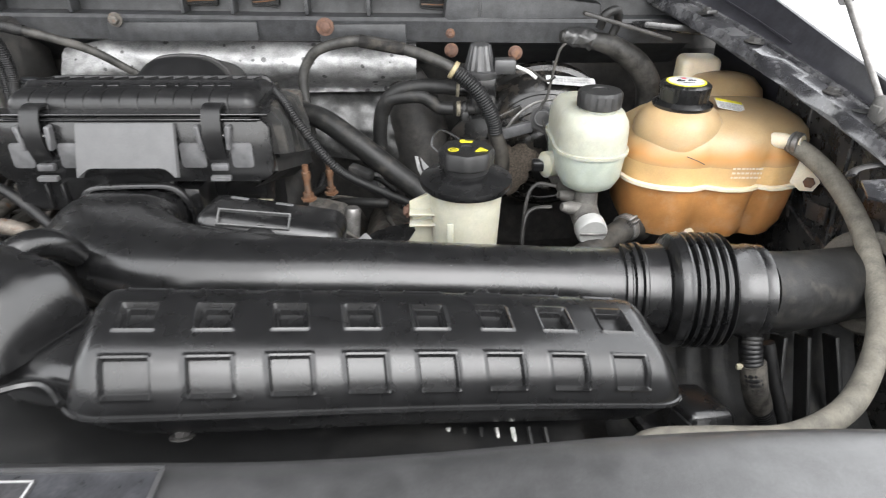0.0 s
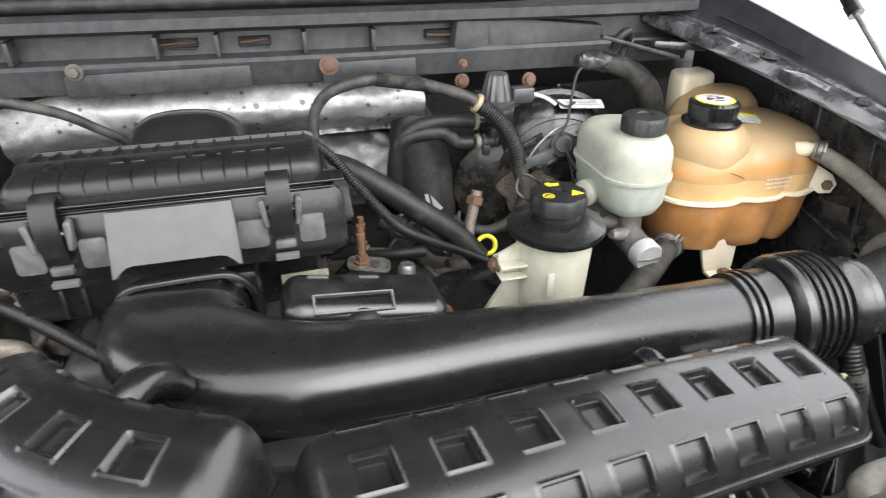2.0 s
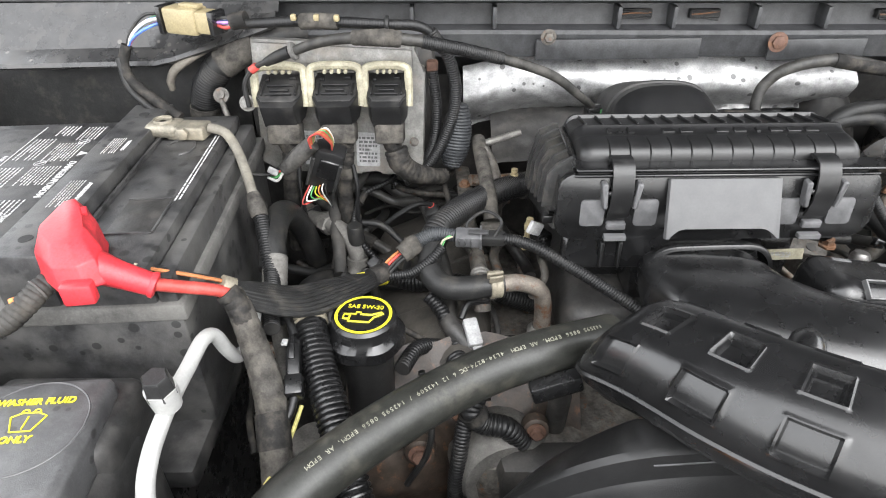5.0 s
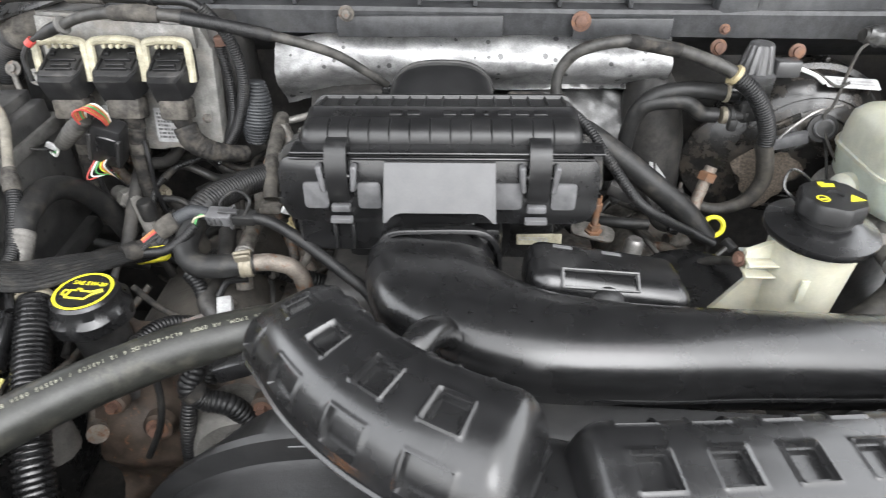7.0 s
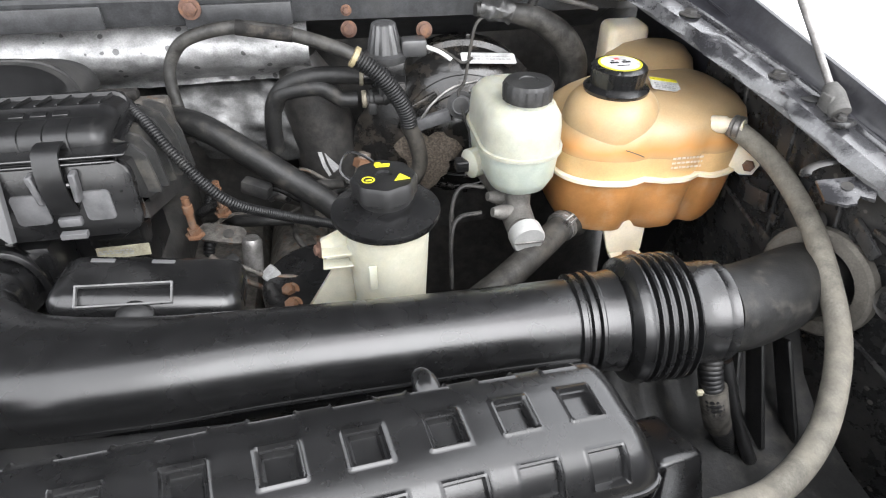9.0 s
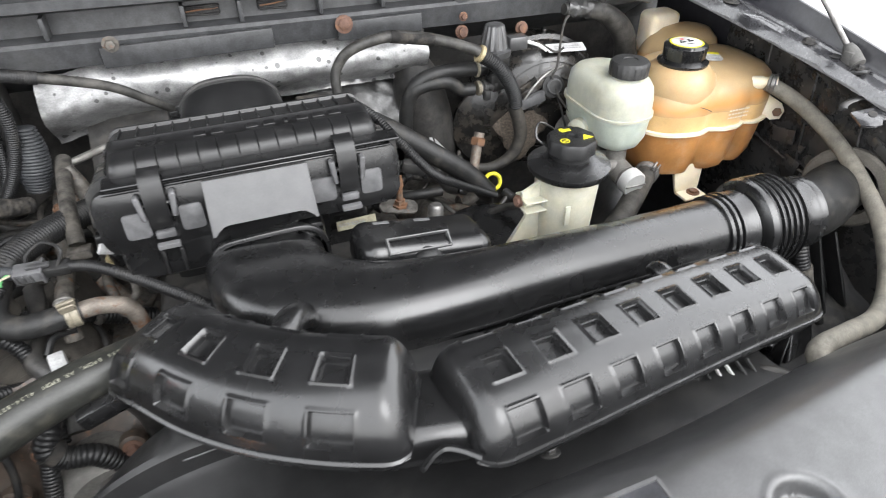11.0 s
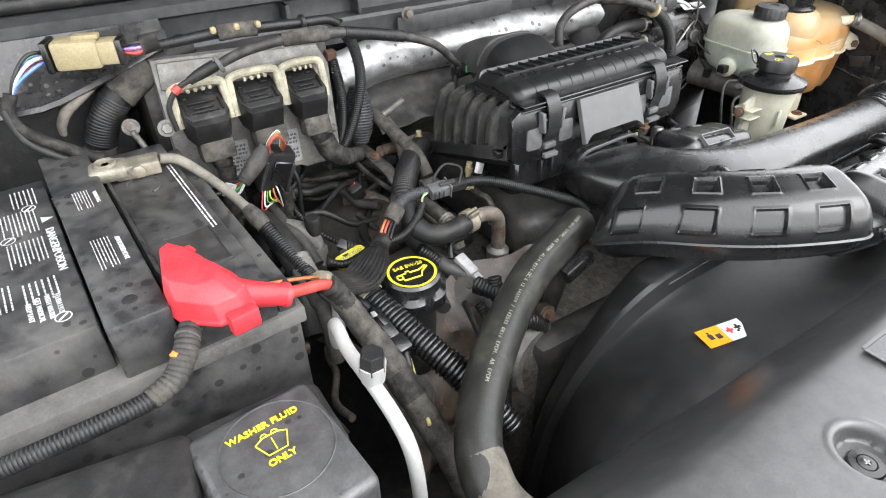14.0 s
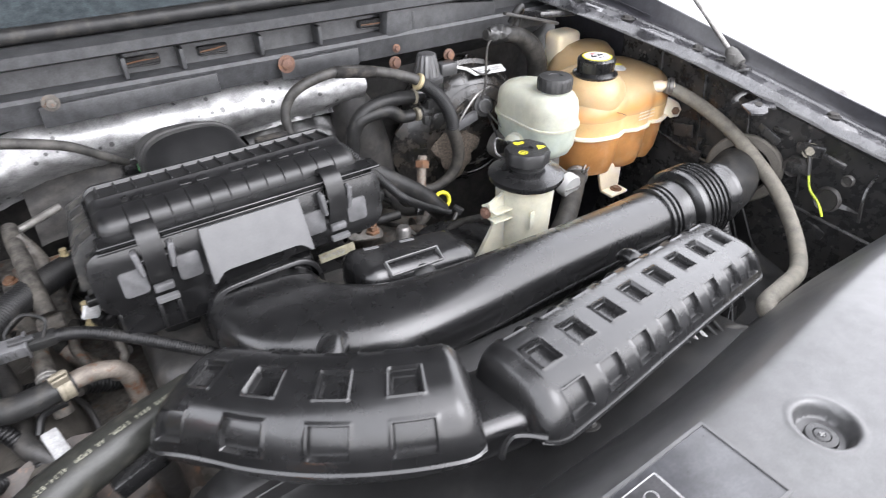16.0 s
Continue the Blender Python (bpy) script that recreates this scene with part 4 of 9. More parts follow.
    part("duct", tube([tuple(e), (0.385, 0.568, 1.006), (0.43, 0.583, 1.0), (0.48, 0.607, 0.99), (0.55, 0.632, 0.98)], [0.0462, 0.0462, 0.0455, 0.0445, 0.044], 36), RUBBER, p, "dull brown-black duct end")
    # moulding fin along the front seam
    fin = [(x, y - a2 * 0.995, z - 0.004) for x, y, z, a2, _ in ctrl[4:]]
    part("seam", tube(fin, 0.0022, 6, 6), PLASTIC, p)
    return p


intake_pipe()


def duct_seal():
    """Foam ring where the duct passes through the wing."""
    m = Matrix.Translation((0.523, 0.612, 0.988)) @ frame_of((-1, -0.3, 0.15), (0, 0, 1))
    rows = []
    for r, h in ((1.0, 0.0), (1.0, 0.012), (0.94, 0.016), (0.72, 0.016), (0.68, 0.01), (0.68, 0.0)):
        rows.append([m @ Vector((0.068 * r * math.cos(q), 0.064 * r * math.sin(q), h)) for q in (2 * math.pi * j / 36 for j in range(36))])
    return solo("duct_seal", grid(rows, True), FOAM, "dusty grey foam ring where the duct meets the wing", "seal")


duct_seal()


# ---- resonators ----
SECTION_LONG = [(-0.047, -0.047), (-0.045, -0.02), (-0.04, -0.005), (-0.03, 0.001), (-0.015, 0.002), (0.0, 0.0), (0.02, -0.003), (0.034, -0.0075), (0.043, -0.014),
                (0.050, -0.023), (0.0545, -0.032), (0.0575, -0.041), (0.0585, -0.047)]
SECTION_BENT = [(-0.045, -0.052), (-0.044, -0.02), (-0.039, -0.006), (-0.03, 0.0), (-0.015, 0.002), (0.0, 0.0), (0.015, -0.003), (0.028, -0.008), (0.037, -0.0155),
                (0.0435, -0.026), (0.047, -0.036), (0.049, -0.045), (0.05, -0.052)]


def moulded_shell(line, section, outer, wins_a, wins_b, wins_c, step=0.0016, tapers=(0.028, 0.028), shoulder=0.045, widen=0.001):
    """A rounded hollow moulding along a line. outer: which side is the front. wins: places of the pockets along the line."""
    L = spline(line, 40)
    d = np.concatenate([[0], np.cumsum(np.linalg.norm(np.diff(L, axis=0), axis=1))])
    total = d[-1]
    n = int(total / step)
    sec = spline(np.array(section), 10)
    q = np.concatenate([[0], np.cumsum(np.linalg.norm(np.diff(sec, axis=0), axis=1))])
    m = int(q[-1] / step)
    su = np.interp(np.linspace(0, q[-1], m + 1), q, sec[:, 0])
    sv = np.interp(np.linspace(0, q[-1], m + 1), q, sec[:, 1])
    nu, nv = np.gradient(sv), -np.gradient(su)
    ln = np.hypot(nu, nv)
    nu, nv = -nu / ln, -nv / ln
    kb = int(np.argmin(np.abs(su - 0.055) + (sv > 0)))
    rows = []
    base = section[0][1]
    foot = []
    for i in range(n + 1):
        k = total * i / n
        c = np.array([np.interp(k, d, L[:, j]) for j in range(3)])
        c2 = np.array([np.interp(min(k + 0.004, total), d, L[:, j]) for j in range(3)]) - np.array([np.interp(max(k - 0.004, 0), d, L[:, j]) for j in range(3)])
        t = Vector(c2).normalized()
        side = Vector((t.y, -t.x, 0)).normalized() * outer
        h = 1.0
        for e, tp in ((k, tapers[0]), (total - k, tapers[1])):
            if e < tp:
                h *= math.sqrt(max(0.0, 1 - (1 - e / tp) ** 2))
        w = wb = 0.72 + 0.28 * h
        if k < widen:                       # the end is narrower behind than in front
            wb *= 0.6 + 0.4 * math.sqrt(1 - (1 - k / widen) ** 2)
            w *= 1 + 0.1 * (1 - k / widen)
        row = []
        for j in range(m + 1):
            u, v = su[j] * (w if su[j] > 0 else wb), base + (sv[j] - base) * h
            push = 0.0
            for wins, uc, half_l, half_q, deep in ((wins_a, 0.002, 0.0125, 0.0125, 0.0075), (wins_b, shoulder, 0.0145, 0.0135, 0.0042), (wins_c, -0.0425, 0.014, 0.014, 0.006)):
                qc = np.interp(uc, su, np.linspace(0, q[-1], m + 1))
                dq = abs(q[-1] * j / m - qc)
                for wk in wins:
                    dl = abs(k - wk)
                    if dl < half_l + 0.006 and dq < half_q + 0.006:
                        f = max(dl - half_l, dq - half_q)
                        if f < 0:
                            push = -deep * (1.0 if deep < 0.005 or f < -0.0026 else 0.4)
                        elif f < 0.003:
                            push = 0.0016 * math.sin(math.pi * f / 0.003)
            u += nu[j] * push
            v += nv[j] * push
            row.append(Vector(c) + side * float(u) + Vector((0, 0, float(v))))
        rows.append(row)
        foot.append((row[0], row[-1]))
    return rows, foot


def resonator():
    r = thing("intake_resonator", (-0.2, 0.4, 1.0), "black moulded intake resonator in two linked chambers with square pockets", "resonator")
    right = [(-0.278, 0.354, 1.136), (-0.18, 0.369, 1.124), (-0.06, 0.391, 1.107), (0.06, 0.413, 1.088), (0.199, 0.437, 1.064)]
    left = [(-0.514, 0.552, 1.113), (-0.487, 0.508, 1.133), (-0.453, 0.457, 1.146), (-0.41, 0.416, 1.152), (-0.361, 0.384, 1.156), (-0.305, 0.36, 1.156)]

    def lengths(line, xs):
        L = spline(line, 40)
        d = np.concatenate([[0], np.cumsum(np.linalg.norm(np.diff(L, axis=0), axis=1))])
        return [float(np.interp(x, L[:, 0], d)) for x in xs]

    for line, sec, sh, tp, xa, xb in ((right, SECTION_LONG, 0.048, (0.026, 0.03), [-0.232 + 0.054 * i for i in range(8)], [-0.234 + 0.0545 * i for i in range(8)]),
                                      (left, SECTION_BENT, 0.0425, (0.034, 0.026), [-0.487, -0.453, -0.410, -0.361], [-0.494, -0.455, -0.4085, -0.3575])):
        rows, foot = moulded_shell(line, sec, 1.0, lengths(line, xa), lengths(line, xb), lengths(line, xa), tapers=tp, shoulder=sh, widen=0.1 if line is left else 0.001)
        ch = part("chamber", grid(rows), PLASTIC, r, smooth=42)
        # rim that runs round the foot
        pts = [f[1] for f in foot[::4]] + [f[0] for f in foot[::-4]]
        cen = sum(pts, Vector()) / len(pts)
        b = tube([tuple(p + Vector((0, 0, -0.001))) for p in pts + pts[:1]], 0.0028, 6, 1)
        part("rim", b, PLASTIC, ch)
        # thin pale tube: the rim's highlight put into colour
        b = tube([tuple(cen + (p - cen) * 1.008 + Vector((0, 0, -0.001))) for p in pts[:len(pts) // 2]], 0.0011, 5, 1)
        part("glint_line", b, EDGE, ch, "pale line painted as the rim's glint")
        low = []
        for s_, dz in ((0.985, 0.0), (0.955, -0.014), (0.84, -0.026), (0.5, -0.03)):
            low.append([cen + (p - cen) * s_ + Vector((0, 0, dz)) for p in pts])
        part("lower_shell", grid(low, True), PLASTIC, ch)
    part("neck", box((-0.295, 0.37, 1.08), (0.09, 0.08, 0.045), 0.015, Euler((0, 0, radians(-12))).to_matrix(), 3), PLASTIC, r)
    part("neck_lip", tube([(-0.318, 0.308, 1.103), (-0.306, 0.318, 1.1), (-0.294, 0.322, 1.098), (-0.282, 0.316, 1.097), (-0.27, 0.305, 1.096)], 0.003, 6), PLASTIC, r)
    # rubber-topped hangers to the pipe
    part("hanger", tube([(-0.402, 0.452, 1.11), (-0.392, 0.468, 1.12), (-0.382, 0.484, 1.121), (-0.371, 0.5, 1.11), (-0.364, 0.512, 1.09)], [0.011, 0.0135, 0.014, 0.0135, 0.011], 18, 6), PLASTIC, r)
    part("hanger", tube([(0.038, 0.456, 1.045), (0.036, 0.47, 1.058), (0.033, 0.482, 1.06), (0.03, 0.492, 1.052)], [0.012, 0.012, 0.009, 0.004], 14, 6), PLASTIC, r)
    return r


resonator()


def small_resonator():
    s = thing("small_resonator", (-0.2, 0.64, 1.0), "small glossy black chamber beside the intake scoop", "resonator")
    part("body", box((-0.205, 0.634, 1.052), (0.168, 0.084, 0.054), 0.019, Euler((radians(-6), radians(9), 0)).to_matrix(), 5), PLASTIC, s)
    m = Matrix.Translation((-0.217, 0.6045, 1.0805)) @ frame_of((0.16, -0.55, 0.83), (0, 1, 0.6))
    # rim bars coloured pale in place of their bright glints
    part("rim", bars([(0, 0.0095, 0.08, 0.0016), (0, -0.0095, 0.08, 0.0016), (-0.039, 0, 0.0016, 0.019), (0.039, 0, 0.0016, 0.019)], m, depth=0.006), EDGE, s, "raised rim with its glints painted pale")
    part("plug", lathe([(0.016, 0), (0.016, 0.008), (0.01, 0.014), (0.002, 0.016)], (-0.21, 0.594, 1.062), (0.1, -0.5, 1), 20), PLASTIC_TEX, s)
    for x in (-0.248, -0.195):
        part("clip", box((x, 0.658, 1.0745 - 0.16 * (x + 0.205)), (0.022, 0.007, 0.006), 0.001, Euler((radians(-6), radians(9), 0)).to_matrix(), 1), LABEL_GREY, s)
    return s


small_resonator()


# ---- fan shroud, radiator cover ----
def fan_shroud():
    s = thing("fan_shroud", (-0.4, 0.38, 0.6), "black fan shroud with a curved grained rim", "fan shroud")
    prof = [(0.12, 0.985), (0.05, 0.995), (-0.15, 1.008), (-0.3, 1.014), (-0.42, 1.016), (-0.5, 1.01), (-0.56, 0.99), (-0.61, 0.955), (-0.645, 0.91), (-0.667, 0.85), (-0.675, 0.75), (-0.675, 0.6)]
    p = spline(prof, 5)
    rows = []
    for x, z in p:
        cx, cz = -0.36, 0.70
        nx, nz = (x - cx) * 0.35, (z - cz)
        k = math.hypot(nx, nz)
        nx, nz = nx / k, nz / k
        k = min(1.0, max(0.0, (-0.5 - x) / 0.145))
        rows.append([Vector((x + nx * o, y, z + nz * o)) + Vector((-0.75, 0, 0.66)) * k * min(0.095, 0.44 - y) for y, o in ((0.2, 0.01), (0.26, 0.009), (0.30, 0.007), (0.335, 0.004), (0.38, 0.0), (0.43, 0.0), (0.438, 0.004), (0.444, 0.026), (0.45, 0.03), (0.484, 0.027), (0.49, 0.02), (0.492, -0.05))])
    part("shell", grid(rows), PLASTIC_TEX, s, smooth=40)
    # thin grey tube paints the soft highlight along the shroud's crease
    part("seam_glint", tube([(x, 0.441, z + 0.019) for x, z in prof[3:6]], 0.0009, 5, 6), PATCH_GREY, s)
    bolt((-0.2, 0.315, 1.05), (0, 0.5, 1), 0.006, 0.006, GRIME, s)
    st = Matrix.Translation((-0.503, 0.357, 1.0165)) @ frame_of((0.02, -0.02, 1), (0.1, 1, 0)) @ Matrix.Rotation(radians(-4), 4, "Z")
    lab = part("sticker", plate([(-0.031, -0.0135), (0.0, -0.0135), (0.0, 0.0135), (-0.031, 0.0135)], 0.0006, st), ORANGE, s, "orange warning sticker half")
    part("sticker", plate([(0.0, -0.0135), (0.031, -0.0135), (0.031, 0.0135), (0.0, 0.0135)], 0.0006, st), WHITE, s, "white warning sticker half")
    part("sticker_sign", bars([(-0.019, 0, 0.006, 0.008), (-0.019, 0.006, 0.003, 0.003), (-0.009, -0.002, 0.007, 0.007)], st), LABEL_DARK, s)
    part("sticker_sign", bars([(0.021, 0.002, 0.009, 0.003), (0.021, 0.002, 0.003, 0.009), (0.018, -0.003, 0.003, 0.003)], st), LABEL_DARK, s)
    part("sticker_sign", bars([(0.009, 0.001, 0.01, 0.003), (0.009, 0.001, 0.003, 0.009)], st), RED, s)
    return s


fan_shroud()


def radiator_cover():
    c = thing("radiator_cover", (-0.25, 0.1, 0.6), "matt charcoal plastic radiator cover with push rivets", "radiator cover")
    prof = [(0.332, 0.97), (0.324, 0.985), (0.311, 1.012), (0.295, 1.038), (0.278, 1.063), (0.263, 1.084), (0.25, 1.098), (0.238, 1.107), (0.222, 1.111), (0.18, 1.1125), (0.1, 1.113), (0.0, 1.108), (-0.08, 1.09), (-0.14, 1.05), (-0.17, 0.95), (-0.17, 0.7)]
    pr = [tuple(v) for v in spline(prof, 4)]
    fine = []
    for (y0, z0), (y1, z1) in zip(pr[:-1], pr[1:]):
        n = 1 if not -0.04 < 0.5 * (y0 + y1) < 0.215 else max(1, int(abs(y0 - y1) / 0.0016))
        fine += [(y0 + (y1 - y0) * k / n, z0 + (z1 - z0) * k / n) for k in range(n)]
    fine.append(pr[-1])
    holes = [(-0.624, 0.168), (-0.082, 0.175)]
    xs = sorted(set(np.round(np.concatenate([np.linspace(-1.0, 0.6, 161)] + [np.arange(hx - 0.032, hx + 0.032, 0.0016) for hx, _ in holes] + [np.arange(-0.346, -0.165, 0.0022)]), 4)))
    well = spline([(0.0, -0.0145), (0.018, -0.0145), (0.0205, -0.0135), (0.0225, -0.006), (0.0245, -0.0012), (0.028, 0.0006), (0.033, 0.0)], 6)
    rows = []
    for x in xs:
        k = min(1.0, max(0.0, (x + 0.15) / 0.45))
        bow = 0.032 * k * k * (3 - 2 * k)
        row = []
        for y, z in fine:
            yy = y + bow * min(1.0, max(0.0, (y - 0.19) / 0.05))
            dz = -0.02 * max(0.0, (x - 0.1) / 0.5)
            for hx, hy in holes:
                d = math.hypot(x - hx, yy - hy)
                if z > 1.09 and d < 0.033:
                    dz += float(np.interp(d, well[:, 0], well[:, 1]))
            if z > 1.09:                    # slotted rivet well and latch opening
                d = math.hypot((x + 0.322 + 0.3 * (yy - 0.13)) / 0.012, (yy - 0.13) / 0.022)
                dz -= 0.011 * min(1.0, max(0.0, (1.25 - d) / 0.35))
                d = max(abs(x + 0.245) - 0.062, abs(yy - 0.03) - 0.056)
                dz -= 0.04 * min(1.0, max(0.0, (0.004 - d) / 0.005)) - 0.0025 * math.exp(-((d - 0.007) / 0.004) ** 2)
            row.append(Vector((x, yy, z + dz)))
        rows.append(row)
    part("panel", grid(rows), COVER_GREY, c, smooth=50)
    part("slot_rivet", lathe([(0.0075, 0), (0.0075, 0.004), (0.005, 0.006), (0.002, 0.0055)], (-0.32, 0.122, 1.1), (0, 0, 1), 20), PLASTIC, c, "small push rivet")
    latch = part("latch_plate", box((-0.25, 0.05, 1.082), (0.09, 0.05, 0.004), 0.001, Euler((radians(6), 0, radians(14))).to_matrix()), CAST, c, "dull latch plate in the opening")
    part("latch_arm", box((-0.235, 0.055, 1.09), (0.012, 0.05, 0.01), 0.003, Euler((0, 0, radians(-30))).to_matrix()), BEIGE, latch)
    part("latch_spring", tube([(-0.29, 0.04, 1.088), (-0.27, 0.06, 1.092), (-0.25, 0.068, 1.088)], 0.004, 10, ribs=0.002, pitch=0.004), STEEL, latch)
    for hx, hy in holes:
        rv = part("push_rivet", lathe([(0.0135, 0), (0.0135, 0.003), (0.0125, 0.0045), (0.0075, 0.005), (0.007, 0.0035), (0.0065, 0.005), (0.003, 0.0055), (0.0015, 0.0045)], (hx - 0.003, hy - 0.002, 1.098), (0, 0, 1), 28), PLASTIC, c, "black push rivet")
        part("cross", bars([(0, 0, 0.005, 0.0012), (0, 0, 0.0012, 0.005)], Matrix.Translation((hx - 0.003, hy - 0.002, 1.1034))), GREY_PRINT, rv)
    return c


radiator_cover()


# ---- right-hand side: reservoirs, tank, brake parts ----
def steering_reservoir():
    c = Vector((0.026, 0.677, 0))
    p = thing("steering_reservoir", (c.x, c.y, 0.93), "milky white power steering reservoir with black cap and flange", "fluid reservoir")
    part("body", lathe([(0.036, 0.93), (0.039, 0.935), (0.040, 0.99), (0.0435, 1.06), (0.045, 1.098)], c, n=40), NATURAL, p)
    part("level_strip", box((0.006, 0.635, 1.045), (0.008, 0.003, 0.03), 0.001), NATURAL_WHITE, p)
    part("flange", lathe([(0.046, 1.092), (0.0545, 1.093), (0.0565, 1.097), (0.056, 1.102), (0.044, 1.106), (0.03, 1.112)], c, n=48), PLASTIC, p)
    cap = part("cap", lathe([(0.026, 1.106), (0.0275, 1.118), (0.032, 1.121), (0.0325, 1.136), (0.03, 1.140), (0.008, 1.141), (0.0075, 1.138)], c, n=64,
                            wob=lambda a, h: 1 + (0.035 * math.cos(8 * a) if h > 1.12 else 0)), PLASTIC_TEX, p, "black screw cap with yellow symbols")
    top = Matrix.Translation((c.x, c.y, 1.1404))
    part("symbol", bars([(0.0, 0.02, 0.016, 0.003), (0.0, 0.016, 0.014, 0.0025), (-0.004, 0.0235, 0.006, 0.003)], top), YELLOW, cap)
    rows = [[top @ Vector((-0.016 + r * math.cos(q), -0.009 + r * math.sin(q), 0.0006)) for q in (2 * math.pi * j / 20 for j in range(20))] for r in (0.0065, 0.0048)]
    part("symbol", grid(rows, True), YELLOW, cap)
    part("symbol", bars([(-0.0155, -0.009, 0.006, 0.0025)], top), YELLOW, cap)
    part("symbol", plate([(0.009, -0.014), (0.025, -0.012), (0.016, -0.001)], 0.0005, top @ Matrix.Translation((0, 0, 0.0006))), YELLOW, cap)
    part("tether", tube([(c.x - 0.028, c.y + 0.012, 1.125), (c.x - 0.042, c.y + 0.02, 1.137), (c.x - 0.032, c.y + 0.034, 1.150), (c.x - 0.01, c.y + 0.036, 1.138), (c.x, c.y + 0.034, 1.118)], 0.0016, 6), PLASTIC, cap)
    # bracket on the engine side
    m = Matrix.Translation((c.x - 0.04, c.y - 0.005, 0)) @ Matrix.Rotation(radians(90), 4, "X")
    part("bracket", plate([(0.0, 0.94), (-0.062, 0.945), (-0.064, 0.962), (-0.022, 1.03), (-0.03, 1.062), (-0.03, 1.07), (0.0, 1.085)], 0.006, m, 0.001), NATURAL, p, "milky white moulded bracket")
    for z in (1.045, 1.06):
        part("bracket_rib", box((c.x - 0.045, c.y - 0.002, z), (0.05, 0.035, 0.003), 0.0008, seg=1), NATURAL, p)
    part("bracket_foot", box((c.x - 0.082, c.y - 0.002, 0.955), (0.03, 0.035, 0.006), 0.002), NATURAL, p)
    bolt((c.x - 0.088, c.y - 0.006, 0.958), (0, 0, 1), 0.007, 0.006, COPPERY, p)
    bolt((c.x - 0.072, c.y + 0.002, 1.055), (-1, -0.3, 0.2), 0.006, 0.006, COPPERY, p)
    return p


steering_reservoir()


def brake_reservoir():
    p = thing("brake_reservoir", (0.215, 0.83, 1.01), "milky brake fluid reservoir with ribbed black cap", "fluid reservoir")

    def outline(k, w, d0, d1, r):
        return rounded(w, d1 - d0, r, 6, 0.213, (d0 + d1) / 2)

    levels = [(1.022, 0.05, 0.80, 0.90, 0.024), (1.03, 0.076, 0.788, 0.925, 0.034), (1.045, 0.092, 0.782, 0.94, 0.04), (1.075, 0.098, 0.779, 0.945, 0.044), (1.082, 0.1, 0.778, 0.946, 0.046)]
    rows = [[Vector((x, y, z)) for x, y in outline(z, w, a, b, r)] for z, w, a, b, r in levels]
    part("lower_body", grid(rows, True, True), FLUID_BAND, p, "milky plastic with greenish fluid behind")
    rows = [[Vector((x, y, z)) for x, y in outline(z, w, a, b, r)] for z, w, a, b, r in
            [(1.080, 0.1, 0.778, 0.946, 0.046), (1.0805, 0.107, 0.775, 0.95, 0.049), (1.0855, 0.107, 0.775, 0.95, 0.049), (1.086, 0.1, 0.778, 0.946, 0.046)]]
    part("seam", grid(rows, True), NATURAL_WHITE, p)
    levels = [(1.085, 0.1, 0.778, 0.946, 0.046), (1.11, 0.1, 0.779, 0.945, 0.046), (1.125, 0.096, 0.782, 0.942, 0.044), (1.136, 0.084, 0.79, 0.93, 0.038), (1.141, 0.06, 0.805, 0.91, 0.028)]
    rows = [[Vector((x, y, z)) for x, y in outline(z, w, a, b, r)] for z, w, a, b, r in levels]
    part("upper_body", grid(rows, True, True), NATURAL_WHITE, p)
    part("neck", lathe([(0.027, 1.128), (0.027, 1.15)], (0.217, 0.826, 0), n=24), NATURAL_WHITE, p)
    part("cap", lathe([(0.0275, 1.143), (0.0305, 1.145), (0.031, 1.163), (0.028, 1.167), (0.012, 1.168), (0.011, 1.1665)], (0.217, 0.826, 0), n=96,
                      wob=lambda a, h: 1 + (0.014 * math.cos(20 * a) if 1.144 < h < 1.165 else 0)), PLASTIC_DUSTY, p, "ribbed black cap")
    part("port", lathe([(0.02, 0), (0.02, 0.02), (0.012, 0.026)], (0.172, 0.86, 1.045), (-1, -0.4, 0), 20), NATURAL_WHITE, p)
    part("sensor_plug", box((0.146, 0.852, 1.045), (0.024, 0.018, 0.016), 0.003), PLASTIC, p)
    return p


brake_reservoir()


def master_cylinder():
    p = thing("master_cylinder", (0.21, 0.84, 0.93), "cast aluminium brake master cylinder with end plug and valves", "master cylinder")
    part("barrel", tube([(0.21, 0.775, 0.984), (0.212, 0.86, 0.99), (0.205, 0.96, 0.995)], [0.02, 0.023, 0.03], 18, 4), ALU, p)
    part("post", lathe([(0.022, 0.985), (0.017, 1.0), (0.016, 1.026)], (0.213, 0.815, 0), n=20), ALU, p)
    part("end_plug", lathe([(0.016, 0), (0.0225, 0.002), (0.0225, 0.018), (0.02, 0.021)], (0.211, 0.772, 0.984), (0.06, -1, -0.12), 28), ALU_CLEAN, p, "bright slotted end plug")
    part("slot", box((0.2125, 0.749, 0.981), (0.038, 0.002, 0.003), 0.0005, seg=1), STEEL, p)
    for y, z in ((0.80, 1.004), (0.83, 1.01)):
        part("outlet", lathe([(0.01, 0), (0.01, 0.016), (0.008, 0.022), (0.006, 0.028)], (0.2, y, z - 0.008), (-1, -0.2, 0.25), 18), ALU, p)
    part("brake_pipe", tube([(0.16, 0.80, 1.0), (0.13, 0.80, 0.995), (0.118, 0.79, 0.97), (0.116, 0.77, 0.9)], 0.003, 8), GRIME, p, "thin black brake pipe")
    part("brake_pipe", tube([(0.17, 0.83, 1.02), (0.14, 0.835, 1.02), (0.125, 0.825, 0.99), (0.12, 0.8, 0.9)], 0.003, 8), GRIME, p, "thin black brake pipe")
    return p


master_cylinder()


